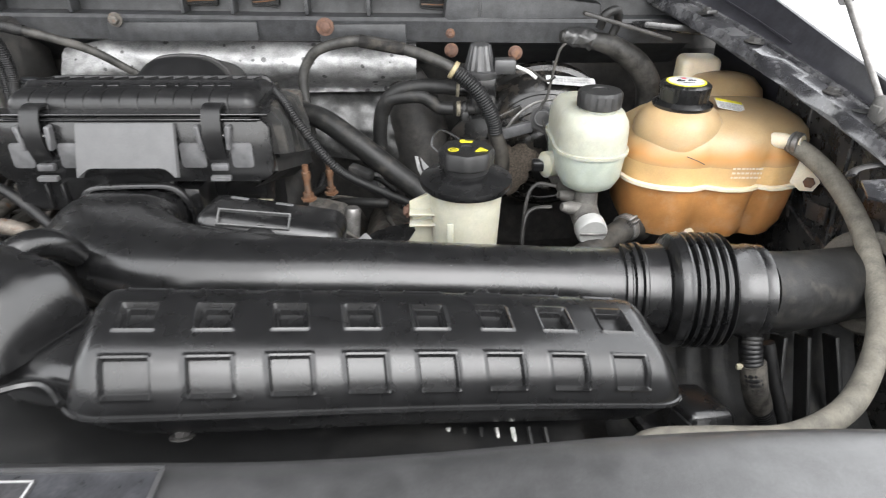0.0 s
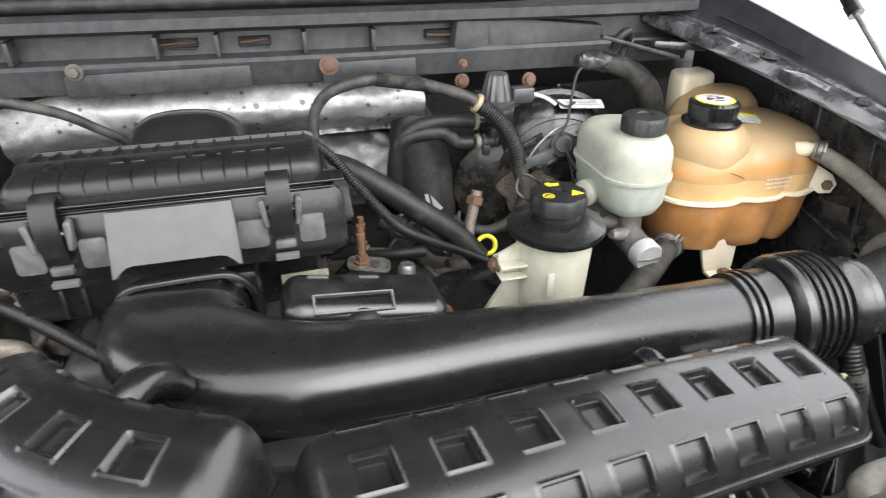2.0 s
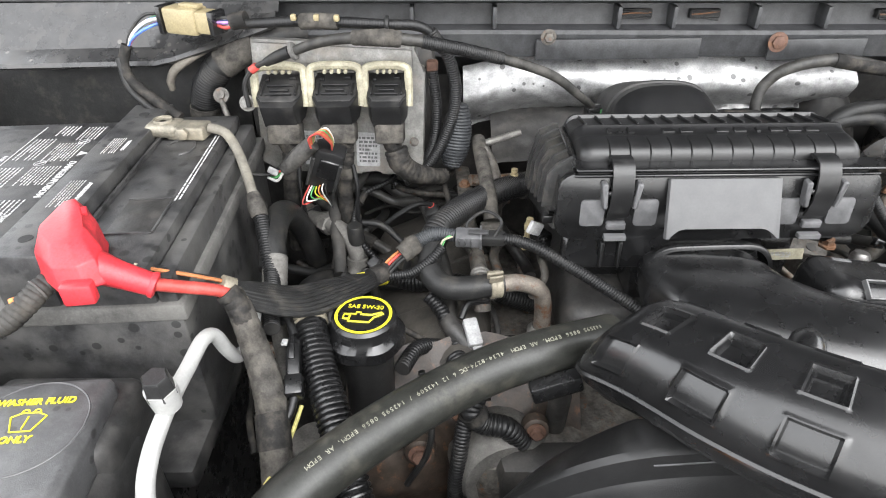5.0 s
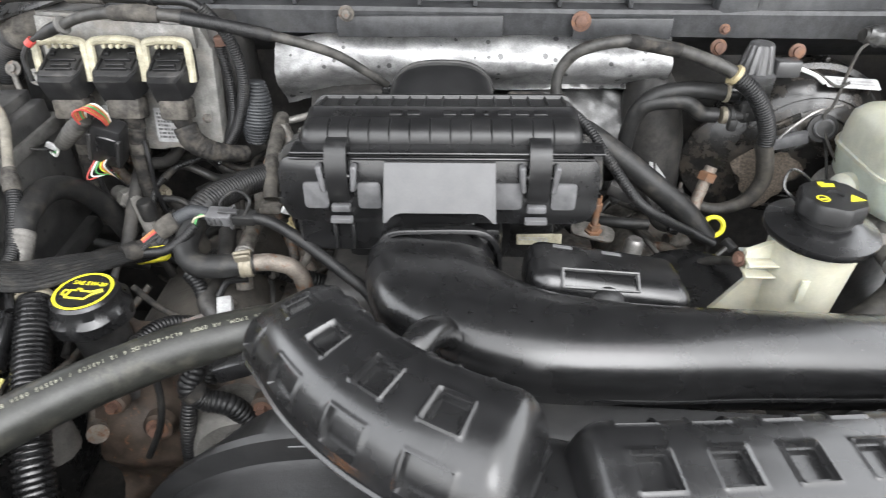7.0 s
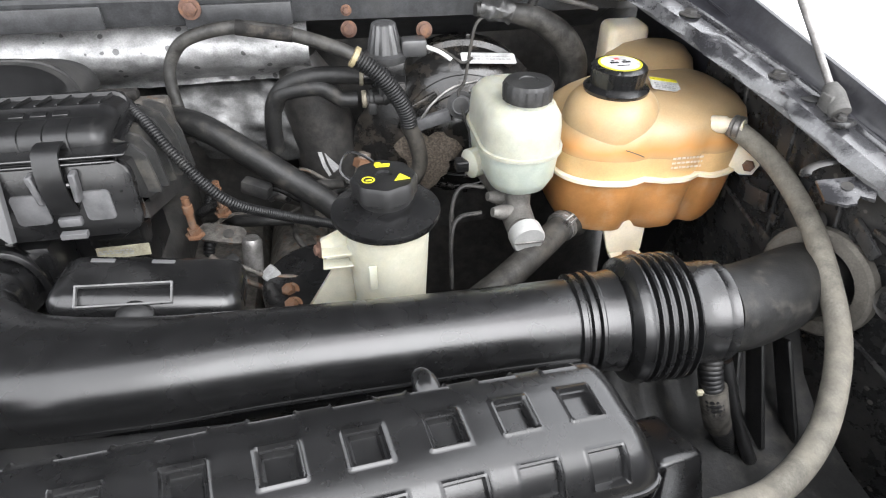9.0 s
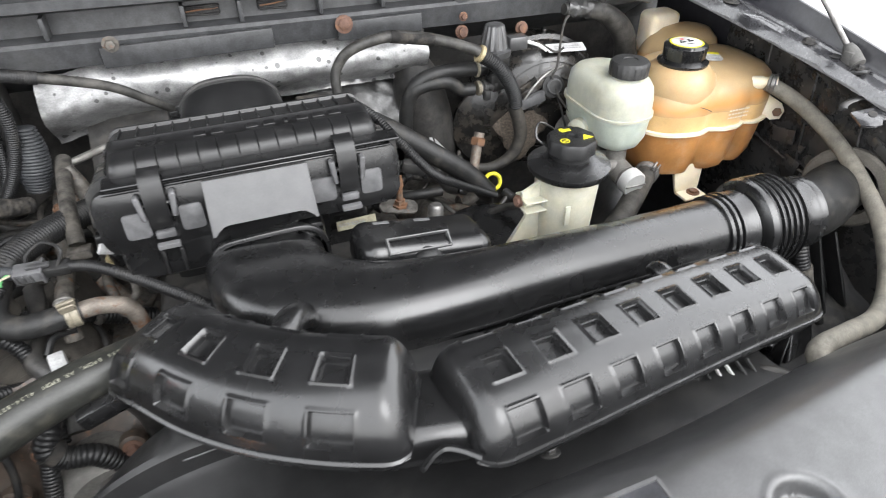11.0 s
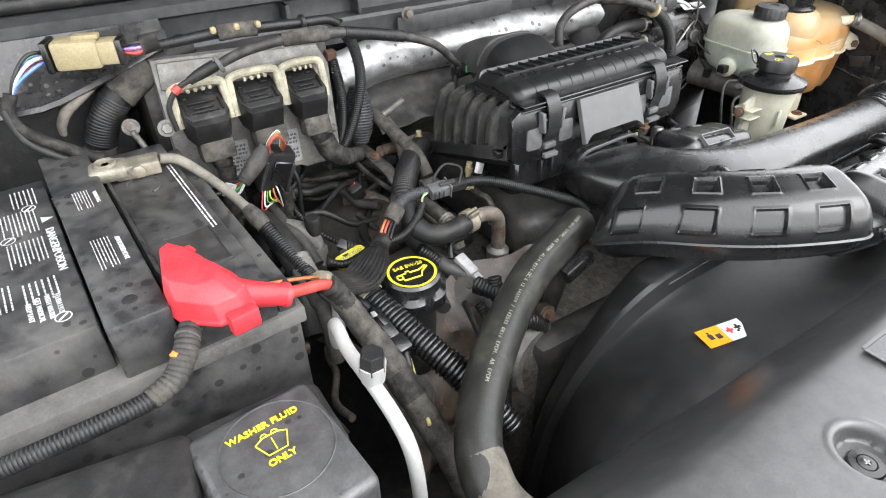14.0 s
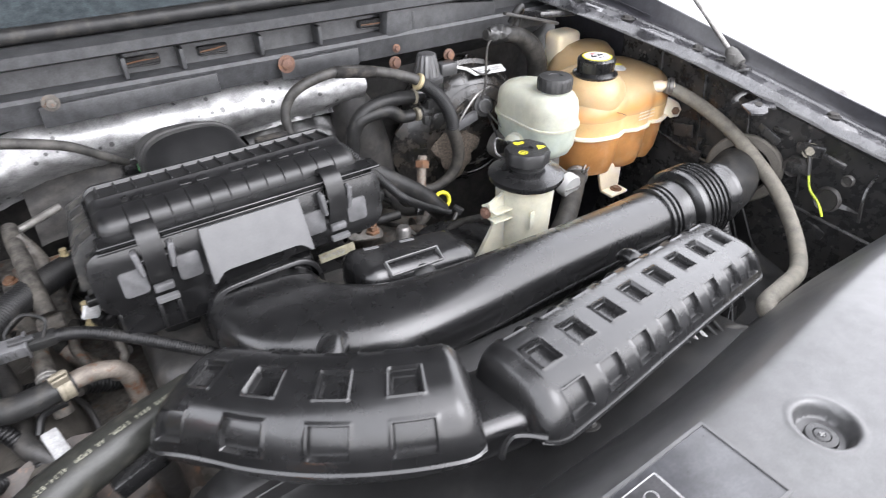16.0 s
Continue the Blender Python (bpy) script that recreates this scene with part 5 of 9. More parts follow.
def brake_booster():
    p = thing("brake_booster", (0.13, 1.02, 0.88), "dusty black round brake booster on the firewall", "brake booster")
    ax = Vector((-0.08, -1, -0.03))
    part("shell", lathe([(0.118, -0.06), (0.13, -0.03), (0.132, 0.0), (0.134, 0.004), (0.134, 0.012), (0.126, 0.016), (0.118, 0.035), (0.095, 0.055), (0.06, 0.064), (0.045, 0.08), (0.03, 0.084)],
                        (0.182, 1.062, 1.014), ax, 64), BOOSTER, p)
    for r, h in ((0.1, 0.053), (0.075, 0.061)):
        part("ridge", lathe([(r, h - 0.004), (r + 0.003, h), (r - 0.002, h + 0.003), (r - 0.006, h)], (0.182, 1.062, 1.014), ax, 56), BOOSTER, p)
    for q in (0.4, 1.5, 2.6, 3.7, 4.8, 5.9):
        c0 = Vector((0.182, 1.057, 1.014)) + Vector((0.134 * math.cos(q), 0.0, 0.134 * math.sin(q)))
        part("crimp", box(c0, (0.012, 0.012, 0.008), 0.002, Euler((0, -q, 0)).to_matrix()), BOOSTER, p)
    part("dust_patch", lathe([(0.045, 0.0), (0.042, 0.002), (0.03, 0.0035), (0.01, 0.004)], (0.118, 0.985, 0.99), (-0.2, -1, 0.1), 24, wob=lambda a, h: 1 + 0.2 * math.sin(3 * a) + 0.1 * math.sin(7 * a)), DUST_BROWN, p, "caked brown dust")
    part("rear_disc", lathe([(0.078, 0.0), (0.082, 0.006), (0.08, 0.012), (0.06, 0.018), (0.02, 0.02)], (0.085, 1.03, 0.99), (-0.35, -1, 0.12), 48), BOOSTER, p)
    part("plug", lathe([(0.02, 0), (0.02, 0.006), (0.013, 0.007), (0.012, 0.014), (0.005, 0.015)], (0.163, 0.96, 1.082), (-0.2, -1, 0.35), 24), PLASTIC_DUSTY, p, "black ringed check valve")
    part("valve_ring", lathe([(0.0125, 0), (0.0145, 0.002), (0.012, 0.004), (0.007, 0.0035)], (0.161, 0.9505, 1.0853), (-0.2, -1, 0.35), 24), COVER_GREY, p)
    part("valve_arm", box((0.122, 0.957, 1.0635), (0.05, 0.012, 0.019), 0.003, Euler((0, radians(-15), 0)).to_matrix()), PATCH_GREY, p, "grey moulded arm")
    m = Matrix.Translation((0.214, 1.010, 1.130)) @ frame_of((0.15, -0.55, 1), (0.1, 1, 0.4)) @ Matrix.Rotation(radians(8), 4, "Z")
    part("label", plate(rounded(0.085, 0.02, 0.003), 0.001, m), WHITE, p, "white paper label")
    part("label_print", print_lines(0.06, 0.01, 2, 8, m @ Matrix.Translation((0.004, 0, 0.0006))), GREY_PRINT, p)
    return p


brake_booster()


def coolant_tank():
    p = thing("coolant_tank", (0.385, 0.87, 0.9), "tea-stained translucent coolant tank with orange coolant", "coolant tank")
    cx, cy = 0.4, 0.875

    def ring(z, w, d, ox=0.0, oy=0.0, lobe=1.0, n=96):
        out = []
        for j in range(n):
            q = 2 * math.pi * j / n
            c, s = math.cos(q), math.sin(q)
            x = w / 2 * math.copysign(abs(c) ** 0.62, c)
            y = d / 2 * math.copysign(abs(s) ** 0.62, s)
            dent = 0.0
            if s < 0:                       # vertical grooves between the chambers
                for gx in (-0.028, 0.05):
                    dent = max(dent, 0.010 * lobe * math.exp(-((x - gx) / 0.011) ** 2))
            out.append(Vector((cx + ox + x, cy + oy + y + dent, z)))
        return out

    low = [(0.945, 0.195, 0.14, 0.0, 0.0, 1.3), (0.952, 0.232, 0.165, 0, 0, 1.4), (0.97, 0.25, 0.178, 0, 0, 1.4), (1.0, 0.258, 0.184, 0, 0, 1.2), (1.036, 0.266, 0.19, 0, 0, 1.0)]
    part("lower_half", grid([ring(*a) for a in low], True, True), AMBER_LOW, p, "lower half stained orange by coolant")
    part("seam", grid([ring(1.034, 0.268, 0.19), ring(1.0345, 0.28, 0.202), ring(1.0395, 0.28, 0.202), ring(1.04, 0.268, 0.19)], True), AMBER_PALE, p, "pale moulded seam")
    band = [(1.038, 0.266, 0.19, 0, 0, 1.0), (1.055, 0.268, 0.191, 0, 0, 0.85), (1.068, 0.2695, 0.1918, 0, 0, 0.7)]
    part("coolant_band", grid([ring(*a) for a in band], True), AMBER_BAND, p, "amber band at the coolant line")
    up = [(1.068, 0.2695, 0.1918, 0, 0, 0.7), (1.082, 0.268, 0.19, 0.001, 0, 0.6), (1.097, 0.256, 0.184, 0.006, 0.002, 0.5), (1.108, 0.236, 0.172, 0.014, 0.004, 0.4), (1.117, 0.206, 0.152, 0.022, 0.008, 0.3), (1.124, 0.16, 0.12, 0.03, 0.012, 0.2), (1.128, 0.1, 0.07, 0.034, 0.014, 0.1)]
    part("upper_half", grid([ring(*a) for a in up], True, True), AMBER_TOP, p)
    part("shoulder", lathe([(0.064, 1.05), (0.064, 1.09), (0.0625, 1.108), (0.0585, 1.121), (0.052, 1.13), (0.044, 1.1365), (0.034, 1.141)], (0.343, 0.85, 0), n=48), AMBER_TOP, p, "stained filler column")
    # rear riser and its pale neck
    rows = [[Vector((x, y, z)) for x, y in rounded(w, d, r, 5, ox, oy)] for z, w, d, r, ox, oy in
            ((1.04, 0.15, 0.13, 0.05, 0.452, 0.985), (1.1, 0.145, 0.12, 0.05, 0.452, 0.985), (1.128, 0.125, 0.1, 0.045, 0.456, 0.985), (1.143, 0.09, 0.07, 0.033, 0.46, 0.985), (1.148, 0.05, 0.04, 0.019, 0.462, 0.985))]
    part("rear_chamber", grid(rows, True, True), AMBER_TOP, p)
    part("riser", box((0.43, 1.03, 1.125), (0.064, 0.052, 0.085), 0.012, seg=4), AMBER_PALE, p, "pale moulded filler block")
    part("cap_flange", lathe([(0.03, 1.136), (0.041, 1.137), (0.042, 1.142), (0.034, 1.147)], (0.343, 0.85, 0), n=40), PLASTIC, p)
    cap = part("cap", lathe([(0.0325, 1.142), (0.0335, 1.146), (0.035, 1.168), (0.032, 1.171), (0.028, 1.1715)], (0.343, 0.85, 0), n=80,
                            wob=lambda a, h: 1 + (0.018 * math.cos(24 * a) if 1.145 < h < 1.17 else 0)), PLASTIC, p, "black ribbed pressure cap")
    part("cap_label", lathe([(0.0275, 1.1716), (0.0275, 1.1722)], (0.343, 0.85, 0), n=40), YELLOW, cap, "yellow and white warning label")
    part("cap_label", lathe([(0.0245, 1.1722), (0.0245, 1.1727)], (0.343, 0.85, 0), n=40), WHITE, cap)
    m = Matrix.Translation((0.343, 0.85, 1.1728))
    part("cap_symbol", bars([(-0.008, 0.0, 0.011, 0.005), (0.008, 0.0, 0.011, 0.005), (0.0, -0.011, 0.016, 0.002), (-0.008, 0.006, 0.004, 0.003), (0.008, 0.006, 0.004, 0.003)], m), LABEL_DARK, cap)
    part("cap_symbol", bars([(0.0, 0.013, 0.006, 0.005)], m), RED, cap)
    # sticker on the shoulder
    m = Matrix.Translation((0.42, 0.865, 1.1335)) @ frame_of((0.15, -0.3, 1), (0.1, 1, 0.2))
    part("sticker", plate(rounded(0.042, 0.026, 0.003), 0.0008, m), WHITE, p, "small white and yellow sticker")
    part("sticker_bar", bars([(0, 0.009, 0.04, 0.006)], m), YELLOW, p)
    part("sticker_print", print_lines(0.032, 0.012, 3, 4, m @ Matrix.Translation((0, -0.004, 0))), GREY_PRINT, p)
    # moulded lettering, unreadable
    m = Matrix.Translation((0.425, 0.7785, 1.062)) @ frame_of((0, -1, 0), (0, 0, 1))
    part("moulded_print", print_lines(0.042, 0.02, 3, 12, m, fill=0.4), AMBER_PALE, p)
    part("scratch", tube([(0.335, 0.776, 1.088), (0.35, 0.776, 1.082), (0.362, 0.777, 1.076)], 0.0007, 5), GRIME, p)
    # foot, ear, nozzle
    m = Matrix.Translation((0.372, 0.80, 0.0)) @ Matrix.Rotation(radians(90), 4, "X")
    part("foot", plate([(-0.04, 0.97), (-0.022, 0.915), (-0.018, 0.905), (0.028, 0.9), (0.03, 0.912), (0.03, 0.97)], 0.006, m, 0.0015), AMBER_PALE, p)
    part("foot_pad", box((0.378, 0.79, 0.904), (0.048, 0.034, 0.007), 0.003), AMBER_PALE, p)
    bolt((0.382, 0.788, 0.9075), (0, 0, 1), 0.008, 0.006, RUSTY, p, label="rusty flange bolt")
    part("ear", plate([(-0.01, 0.03), (0.022, 0.012), (0.03, -0.002), (0.024, -0.016), (0.008, -0.018), (-0.02, 0.0)], 0.006, Matrix.Translation((0.505, 0.79, 1.05)) @ frame_of((-0.5, -1, 0.2), (0, 0, 1)), 0.001), AMBER_PALE, p)
    bolt((0.52, 0.784, 1.046), (-0.5, -1, 0.2), 0.008, 0.007, RUSTY, p, label="rusty flange bolt")
    part("nozzle", lathe([(0.011, -0.02), (0.011, 0.006), (0.009, 0.01), (0.009, 0.03)], (0.468, 0.795, 1.104), (0.6, -0.75, 0.2), 20), AMBER_PALE, p)
    return p


coolant_tank()


def overflow_hose():
    p = thing("coolant_hose", (0.45, 0.6, 0.93), "dusty grey coolant hose curving past the wing to the radiator", "hose")
    pts = [(0.478, 0.785, 1.105), (0.498, 0.755, 1.092), (0.509, 0.71, 1.075), (0.508, 0.65, 1.053), (0.497, 0.59, 1.028), (0.473, 0.52, 0.998), (0.435, 0.465, 0.975), (0.385, 0.42, 0.965), (0.31, 0.38, 0.975), (0.23, 0.362, 0.992), (0.175, 0.352, 1.0), (0.16, 0.338, 0.996), (0.17, 0.31, 0.97)]
    part("hose", tube(pts, 0.0125, 16), HOSE_TAN, p)
    part("clamp", lathe([(0.0135, 0), (0.0145, 0.001), (0.0145, 0.004), (0.013, 0.005), (0.0145, 0.006), (0.0145, 0.011), (0.0135, 0.012)], (0.478, 0.783, 1.107), (0.5, -0.8, 0.05), 20), STEEL, p, "spring clamp")
    return p


overflow_hose()


# ---- left-hand side: control module, battery, washer tank ----
def control_module():
    p = thing("engine_control_module", (-0.82, 0.95, 1.04), "stained aluminium engine control module with three plugs", "control module")
    m = Matrix.Translation((-0.822, 0.930, 1.145)) @ frame_of((-0.03, -1, 0.16), (0.03, 0, 1))
    part("case", plate([(-0.118, 0.088), (0.108, 0.083), (0.112, 0.06), (0.122, 0.05), (0.12, -0.088), (0.108, -0.098), (0.06, -0.1), (0.052, -0.09), (0.03, -0.1), (-0.095, -0.098), (-0.117, -0.085)], 0.022, m, 0.003), PCM_METAL, p)
    part("top_fin", plate([(-0.112, 0.084), (0.104, 0.079), (0.106, 0.05), (-0.114, 0.05)], 0.004, m @ Matrix.Translation((0, 0, 0.012)), 0.002), PCM_METAL, p)
    part("backing", box((-0.822, 1.02, 1.14), (0.27, 0.13, 0.16), 0.01), GRIME, p)
    for i, (x, w, z) in enumerate(((-0.894, 0.064, 1.178), (-0.819, 0.064, 1.178), (-0.750, 0.056, 1.177))):
        c = Vector((x, 0.905, z))
        tilt = Euler((radians(-14), 0, 0)).to_matrix()
        top = Matrix.Translation((x, 0.9015, z - 0.0005)) @ Euler((radians(20), 0, 0)).to_matrix().to_4x4()
        k = part("connector", plate([(-w * 0.47, 0.036), (-w * 0.47, -0.014), (-w * 0.34, -0.034), (w * 0.34, -0.034), (w * 0.47, -0.014), (w * 0.47, 0.036)], 0.034, top, 0.0012), CABLE, p, "black multi-way plug")
        part("plug_top", plate([(-w * 0.44, 0.034), (-w * 0.44, -0.012), (-w * 0.33, -0.024), (w * 0.33, -0.024), (w * 0.44, -0.012), (w * 0.44, 0.034)], 0.003, top @ Matrix.Translation((0, 0, 0.002)), 0.0006), PLASTIC_DUSTY, k, "dusty moulded top")
        for u, v, a2, b2 in ((0, -0.012, 0.56, 0.003), (0, 0.006, 0.56, 0.003), (0, -0.003, 0.4, 0.006), (-0.36, -0.002, 0.05, 0.022), (0.36, -0.002, 0.05, 0.022), (-0.3, 0.02, 0.1, 0.008), (0.24, 0.022, 0.16, 0.006)):
            part("plug_ridge", box(top @ Vector((w * u, v, 0.003)), (w * a2, b2, 0.0055), 0.0006, top.to_3x3(), 1), CABLE, k)
        part("lever", tube([(x - w * 0.52, 0.9, z - 0.022), (x - w * 0.525, 0.908, z + 0.012), (x - w * 0.42, 0.912, z + 0.028), (x + w * 0.42, 0.912, z + 0.028), (x + w * 0.525, 0.908, z + 0.012), (x + w * 0.52, 0.9, z - 0.022)],
                           0.0056, 8, 5), CREAM, k, "cream locking lever")
        for u in (-0.2, -0.05, 0.1, 0.24):
            part("lever_tooth", box((x + w * u, 0.908, z + 0.023), (w * 0.07, 0.008, 0.005), 0.0008, seg=1), CREAM, k)
        part("plug_foot", box(c + Vector((0.002, -0.014, -0.056)), (w * 0.72, 0.03, 0.03), 0.005, tilt, 2), TAPE_GREY, k, "dust-greyed taped cable outlet")
        part("boot", tube([tuple(c + Vector((0.003, -0.015, -0.066))), tuple(c + Vector((0.005, -0.015, -0.076))), tuple(c + Vector((0.007, -0.014, -0.088)))], [w * 0.24, w * 0.22, w * 0.17], 14, 6, ribs=0.0008, pitch=0.007), TAPE, k)
    bolt((-0.709, 0.955, 1.188), (0, -1, 0.3), 0.0065, 0.007, PCM_METAL, p, label="flanged aluminium bolt")
    bolt((-0.944, 0.912, 1.157), (0, -1, 0.3), 0.0075, 0.008, PCM_METAL, p)
    bolt((-0.716, 0.905, 1.10), (0, -1, 0.16), 0.0045, 0.004, CAST, p)
    for dx in (-0.036, 0.04):
        lb = m @ Matrix.Translation((dx, -0.062, 0.001))
        part("label", plate(rounded(0.034, 0.05, 0.002), 0.0008, lb), GREY_PRINT, p, "white bar-code label")
        part("label_print", print_lines(0.026, 0.04, 7, 21, lb @ Matrix.Translation((0, 0, 0.0004))), LABEL_GREY, p)
    p.location += Vector((-0.001, 0.016, 0.01))
    return p


control_module()


def battery():
    p = thing("battery", (-1.1, 0.7, 0.95), "dusty rain-spotted black car battery with white warning print", "battery")
    turn = Matrix.Translation((-1.06, 0.735, 0)) @ Matrix.Rotation(radians(3.3), 4, "Z")
    r3 = turn.to_3x3()

    def slab(name, u0, u1, v0, v1, z0, z1, mat, bevel=0.003, parent=p, label=""):
        return part(name, box(turn @ Vector(((u0 + u1) / 2, (v0 + v1) / 2, (z0 + z1) / 2)), (u1 - u0, v1 - v0, z1 - z0), bevel, r3), mat, parent, label)

    slab("case", -0.205, 0.132, -0.186, 0.19, 0.95, 1.112, BATTERY_BLACK, 0.005)
    slab("rim", -0.21, 0.137, -0.19, 0.194, 1.095, 1.114, TRAY_GREY, 0.003, p, "dust-greyed rim")
    slab("left_lid", -0.2, -0.0285, -0.163, 0.143, 1.11, 1.163, BATTERY_BLACK)
    slab("cell_strip", -0.0255, 0.0255, -0.184, 0.187, 1.11, 1.17, BATTERY_BLACK)
    right = slab("right_lid", 0.0285, 0.112, -0.186, 0.18, 1.11, 1.153, BATTERY_BLACK)
    slab("lower_ledge", 0.113, 0.131, -0.184, 0.176, 1.11, 1.141, BATTERY_BLACK)
    slab("recess", 0.052, 0.096, -0.124, -0.058, 1.15, 1.1536, GRIME, 0.0003, right)
    for v, w in ((-0.1255, 0.046), (-0.0565, 0.046)):
        slab("recess_edge", 0.051, 0.051 + w, v - 0.0012, v + 0.0012, 1.15, 1.155, BATTERY_BLACK, 0.0005, right)
    slab("recess_edge", 0.0965, 0.099, -0.125, -0.055, 1.15, 1.155, BATTERY_BLACK, 0.0005, right)
    rim = [turn @ Vector((0.064 + 0.018 * math.cos(q), 0.075 + 0.024 * math.sin(q), 1.1535)) for q in (math.pi * (0.9 - 1.3 * j / 12) for j in range(13))]
    part("moulded_rim", tube([tuple(c) for c in rim], 0.0016, 6, 3), BATTERY_BLACK, right)
    slab("lid_step", 0.03, 0.034, -0.18, 0.17, 1.15, 1.158, BATTERY_BLACK, 0.001, right)
    for v in (-0.155, 0.147):
        part("vent_hole", lathe([(0.0065, 0), (0.0062, 0.0005)], turn @ Vector((0, v, 1.1702)), n=16), SPOT, p)

    def up(u, v, z):
        return turn @ Matrix.Translation((u, v, z)) @ Matrix.Rotation(radians(-90), 4, "Z")

    zt = 1.1704
    bm = print_lines(0.042, 0.017, 6, 31, up(0.0, 0.047, zt), fill=0.3)
    letters("WARNING", 0.0056, up(0.0135, 0.047, zt), bm=bm)
    part("print", bm, WHITE, p, "white warning print")
    bm = print_lines(0.056, 0.018, 6, 33, up(-0.002, -0.07, zt), fill=0.3)
    letters("AVERTISSEMENT", 0.0062, up(0.013, -0.07, zt), bm=bm)
    part("print", bm, WHITE, p, "white warning print")
    bm = print_lines(0.17, 0.0028, 1, 35, up(0.104, 0.025, 1.1534))
    print_lines(0.17, 0.0028, 1, 36, up(0.1, 0.022, 1.1534), bm)
    part("print", bm, WHITE, p)
    z = 1.1634
    bm = letters("DANGER/POISON", 0.0108, up(-0.0385, -0.02, z), spread=1.0)
    plate([(-0.006, -0.005), (0.006, -0.005), (0, 0.006)], 0.0004, up(-0.0375, 0.045, z), bm=bm)
    blocks = ((-0.062, 0.05, 0.05, 0.034, 7), (-0.062, -0.012, 0.045, 0.034, 7), (-0.06, -0.085, 0.035, 0.03, 5), (-0.052, 0.105, 0.04, 0.026, 5), (-0.1, 0.06, 0.06, 0.028, 5), (-0.1, -0.015, 0.05, 0.028, 5),
              (-0.095, -0.08, 0.04, 0.028, 5), (-0.085, 0.115, 0.03, 0.024, 4))
    for k, (u, v, w, h, n) in enumerate(blocks):
        print_lines(w, h, int(n * 1.3), 40 + k, up(u, v, z), bm, fill=0.3)
    letters("FLUSH EYES", 0.006, up(-0.05, -0.113, z), bm=bm)
    letters("WITH WATER", 0.006, up(-0.0575, -0.113, z), bm=bm)
    letters("GET MEDICAL", 0.006, up(-0.065, -0.113, z), bm=bm)
    letters("HELP FAST", 0.006, up(-0.0725, -0.113, z), bm=bm)
    for u, v in ((-0.05, 0.078), (-0.075, 0.02), (-0.05, -0.135)):
        rr = [[turn @ Vector((u + r * math.cos(q), v + r * math.sin(q), z + 0.0003)) for q in (2 * math.pi * j / 18 for j in range(18))] for r in (0.007, 0.0058)]
        grid(rr, True, bm=bm)
        box(turn @ Vector((u, v, z + 0.0003)), (0.01, 0.0016, 0.0004), 0, Euler((0, 0, 0.8)).to_matrix(), bm=bm)
    bars([(0, 0, 0.27, 0.0013)], up(-0.118, -0.005, z), bm)
    letters("KEEP OUT OF REACH OF CHILDREN", 0.0066, up(-0.125, -0.01, z), bm=bm)
    part("print", bm, WHITE, p, "white warning print and symbols")
    return p


battery()


def battery_tray():
    p = thing("battery_tray", (-1.1, 0.7, 0.6), "black battery tray and support", "tray")
    part("tray", box((-1.10, 0.70, 0.94), (0.36, 0.42, 0.03), 0.01), PLASTIC_DUSTY, p)
    part("support", box((-1.12, 0.70, 0.74), (0.28, 0.36, 0.4), 0.02), BODY_BLACK, p)
    return p


battery_tray()


def negative_clamp():
    p = thing("battery_clamp", (-1.0, 0.845, 1.15), "grey lead battery clamp with bolt and cable", "battery clamp")
    part("block", box((-0.998, 0.845, 1.163), (0.05, 0.03, 0.017), 0.003, Euler((0, 0, radians(-6))).to_matrix(), 3), LEAD, p)
    part("ring", box((-1.028, 0.848, 1.165), (0.044, 0.034, 0.018), 0.007, Euler((0, 0, radians(-6))).to_matrix(), 3), LEAD, p)
    part("post", lathe([(0.0125, 0), (0.0122, 0.003), (0.0115, 0.0035), (0.0112, 0.001), (0.004, 0.0005)], (-1.03, 0.849, 1.1735), n=24), LEAD, p)
    part("bolt_head", lathe([(0.008, 0), (0.008, 0.006), (0.006, 0.007)], (-1.0, 0.828, 1.166), (0.1, -1, 0), 6), LEAD, p)
    part("cable", tube([(-0.972, 0.843, 1.167), (-0.952, 0.842, 1.16), (-0.934, 0.822, 1.146), (-0.917, 0.79, 1.132), (-0.904, 0.762, 1.117), (-0.897, 0.748, 1.106)], 0.0062, 14), HOSE_TAN, p, "dusty grey earth cable")
    part("sleeve", tube([(-0.9, 0.755, 1.112), (-0.889, 0.732, 1.092), (-0.879, 0.702, 1.073), (-0.869, 0.672, 1.057), (-0.861, 0.632, 1.05), (-0.852, 0.592, 1.05)], 0.0088, 14, ribs=0.0018, pitch=0.0042), CABLE, p, "black corrugated sleeve")
    part("tape", tube([(-0.903, 0.76, 1.116), (-0.897, 0.748, 1.106), (-0.892, 0.738, 1.097)], [0.0078, 0.0108, 0.0098], 12, 4), TAPE_GREY, p, "grey cloth tape")
    return p


negative_clamp()


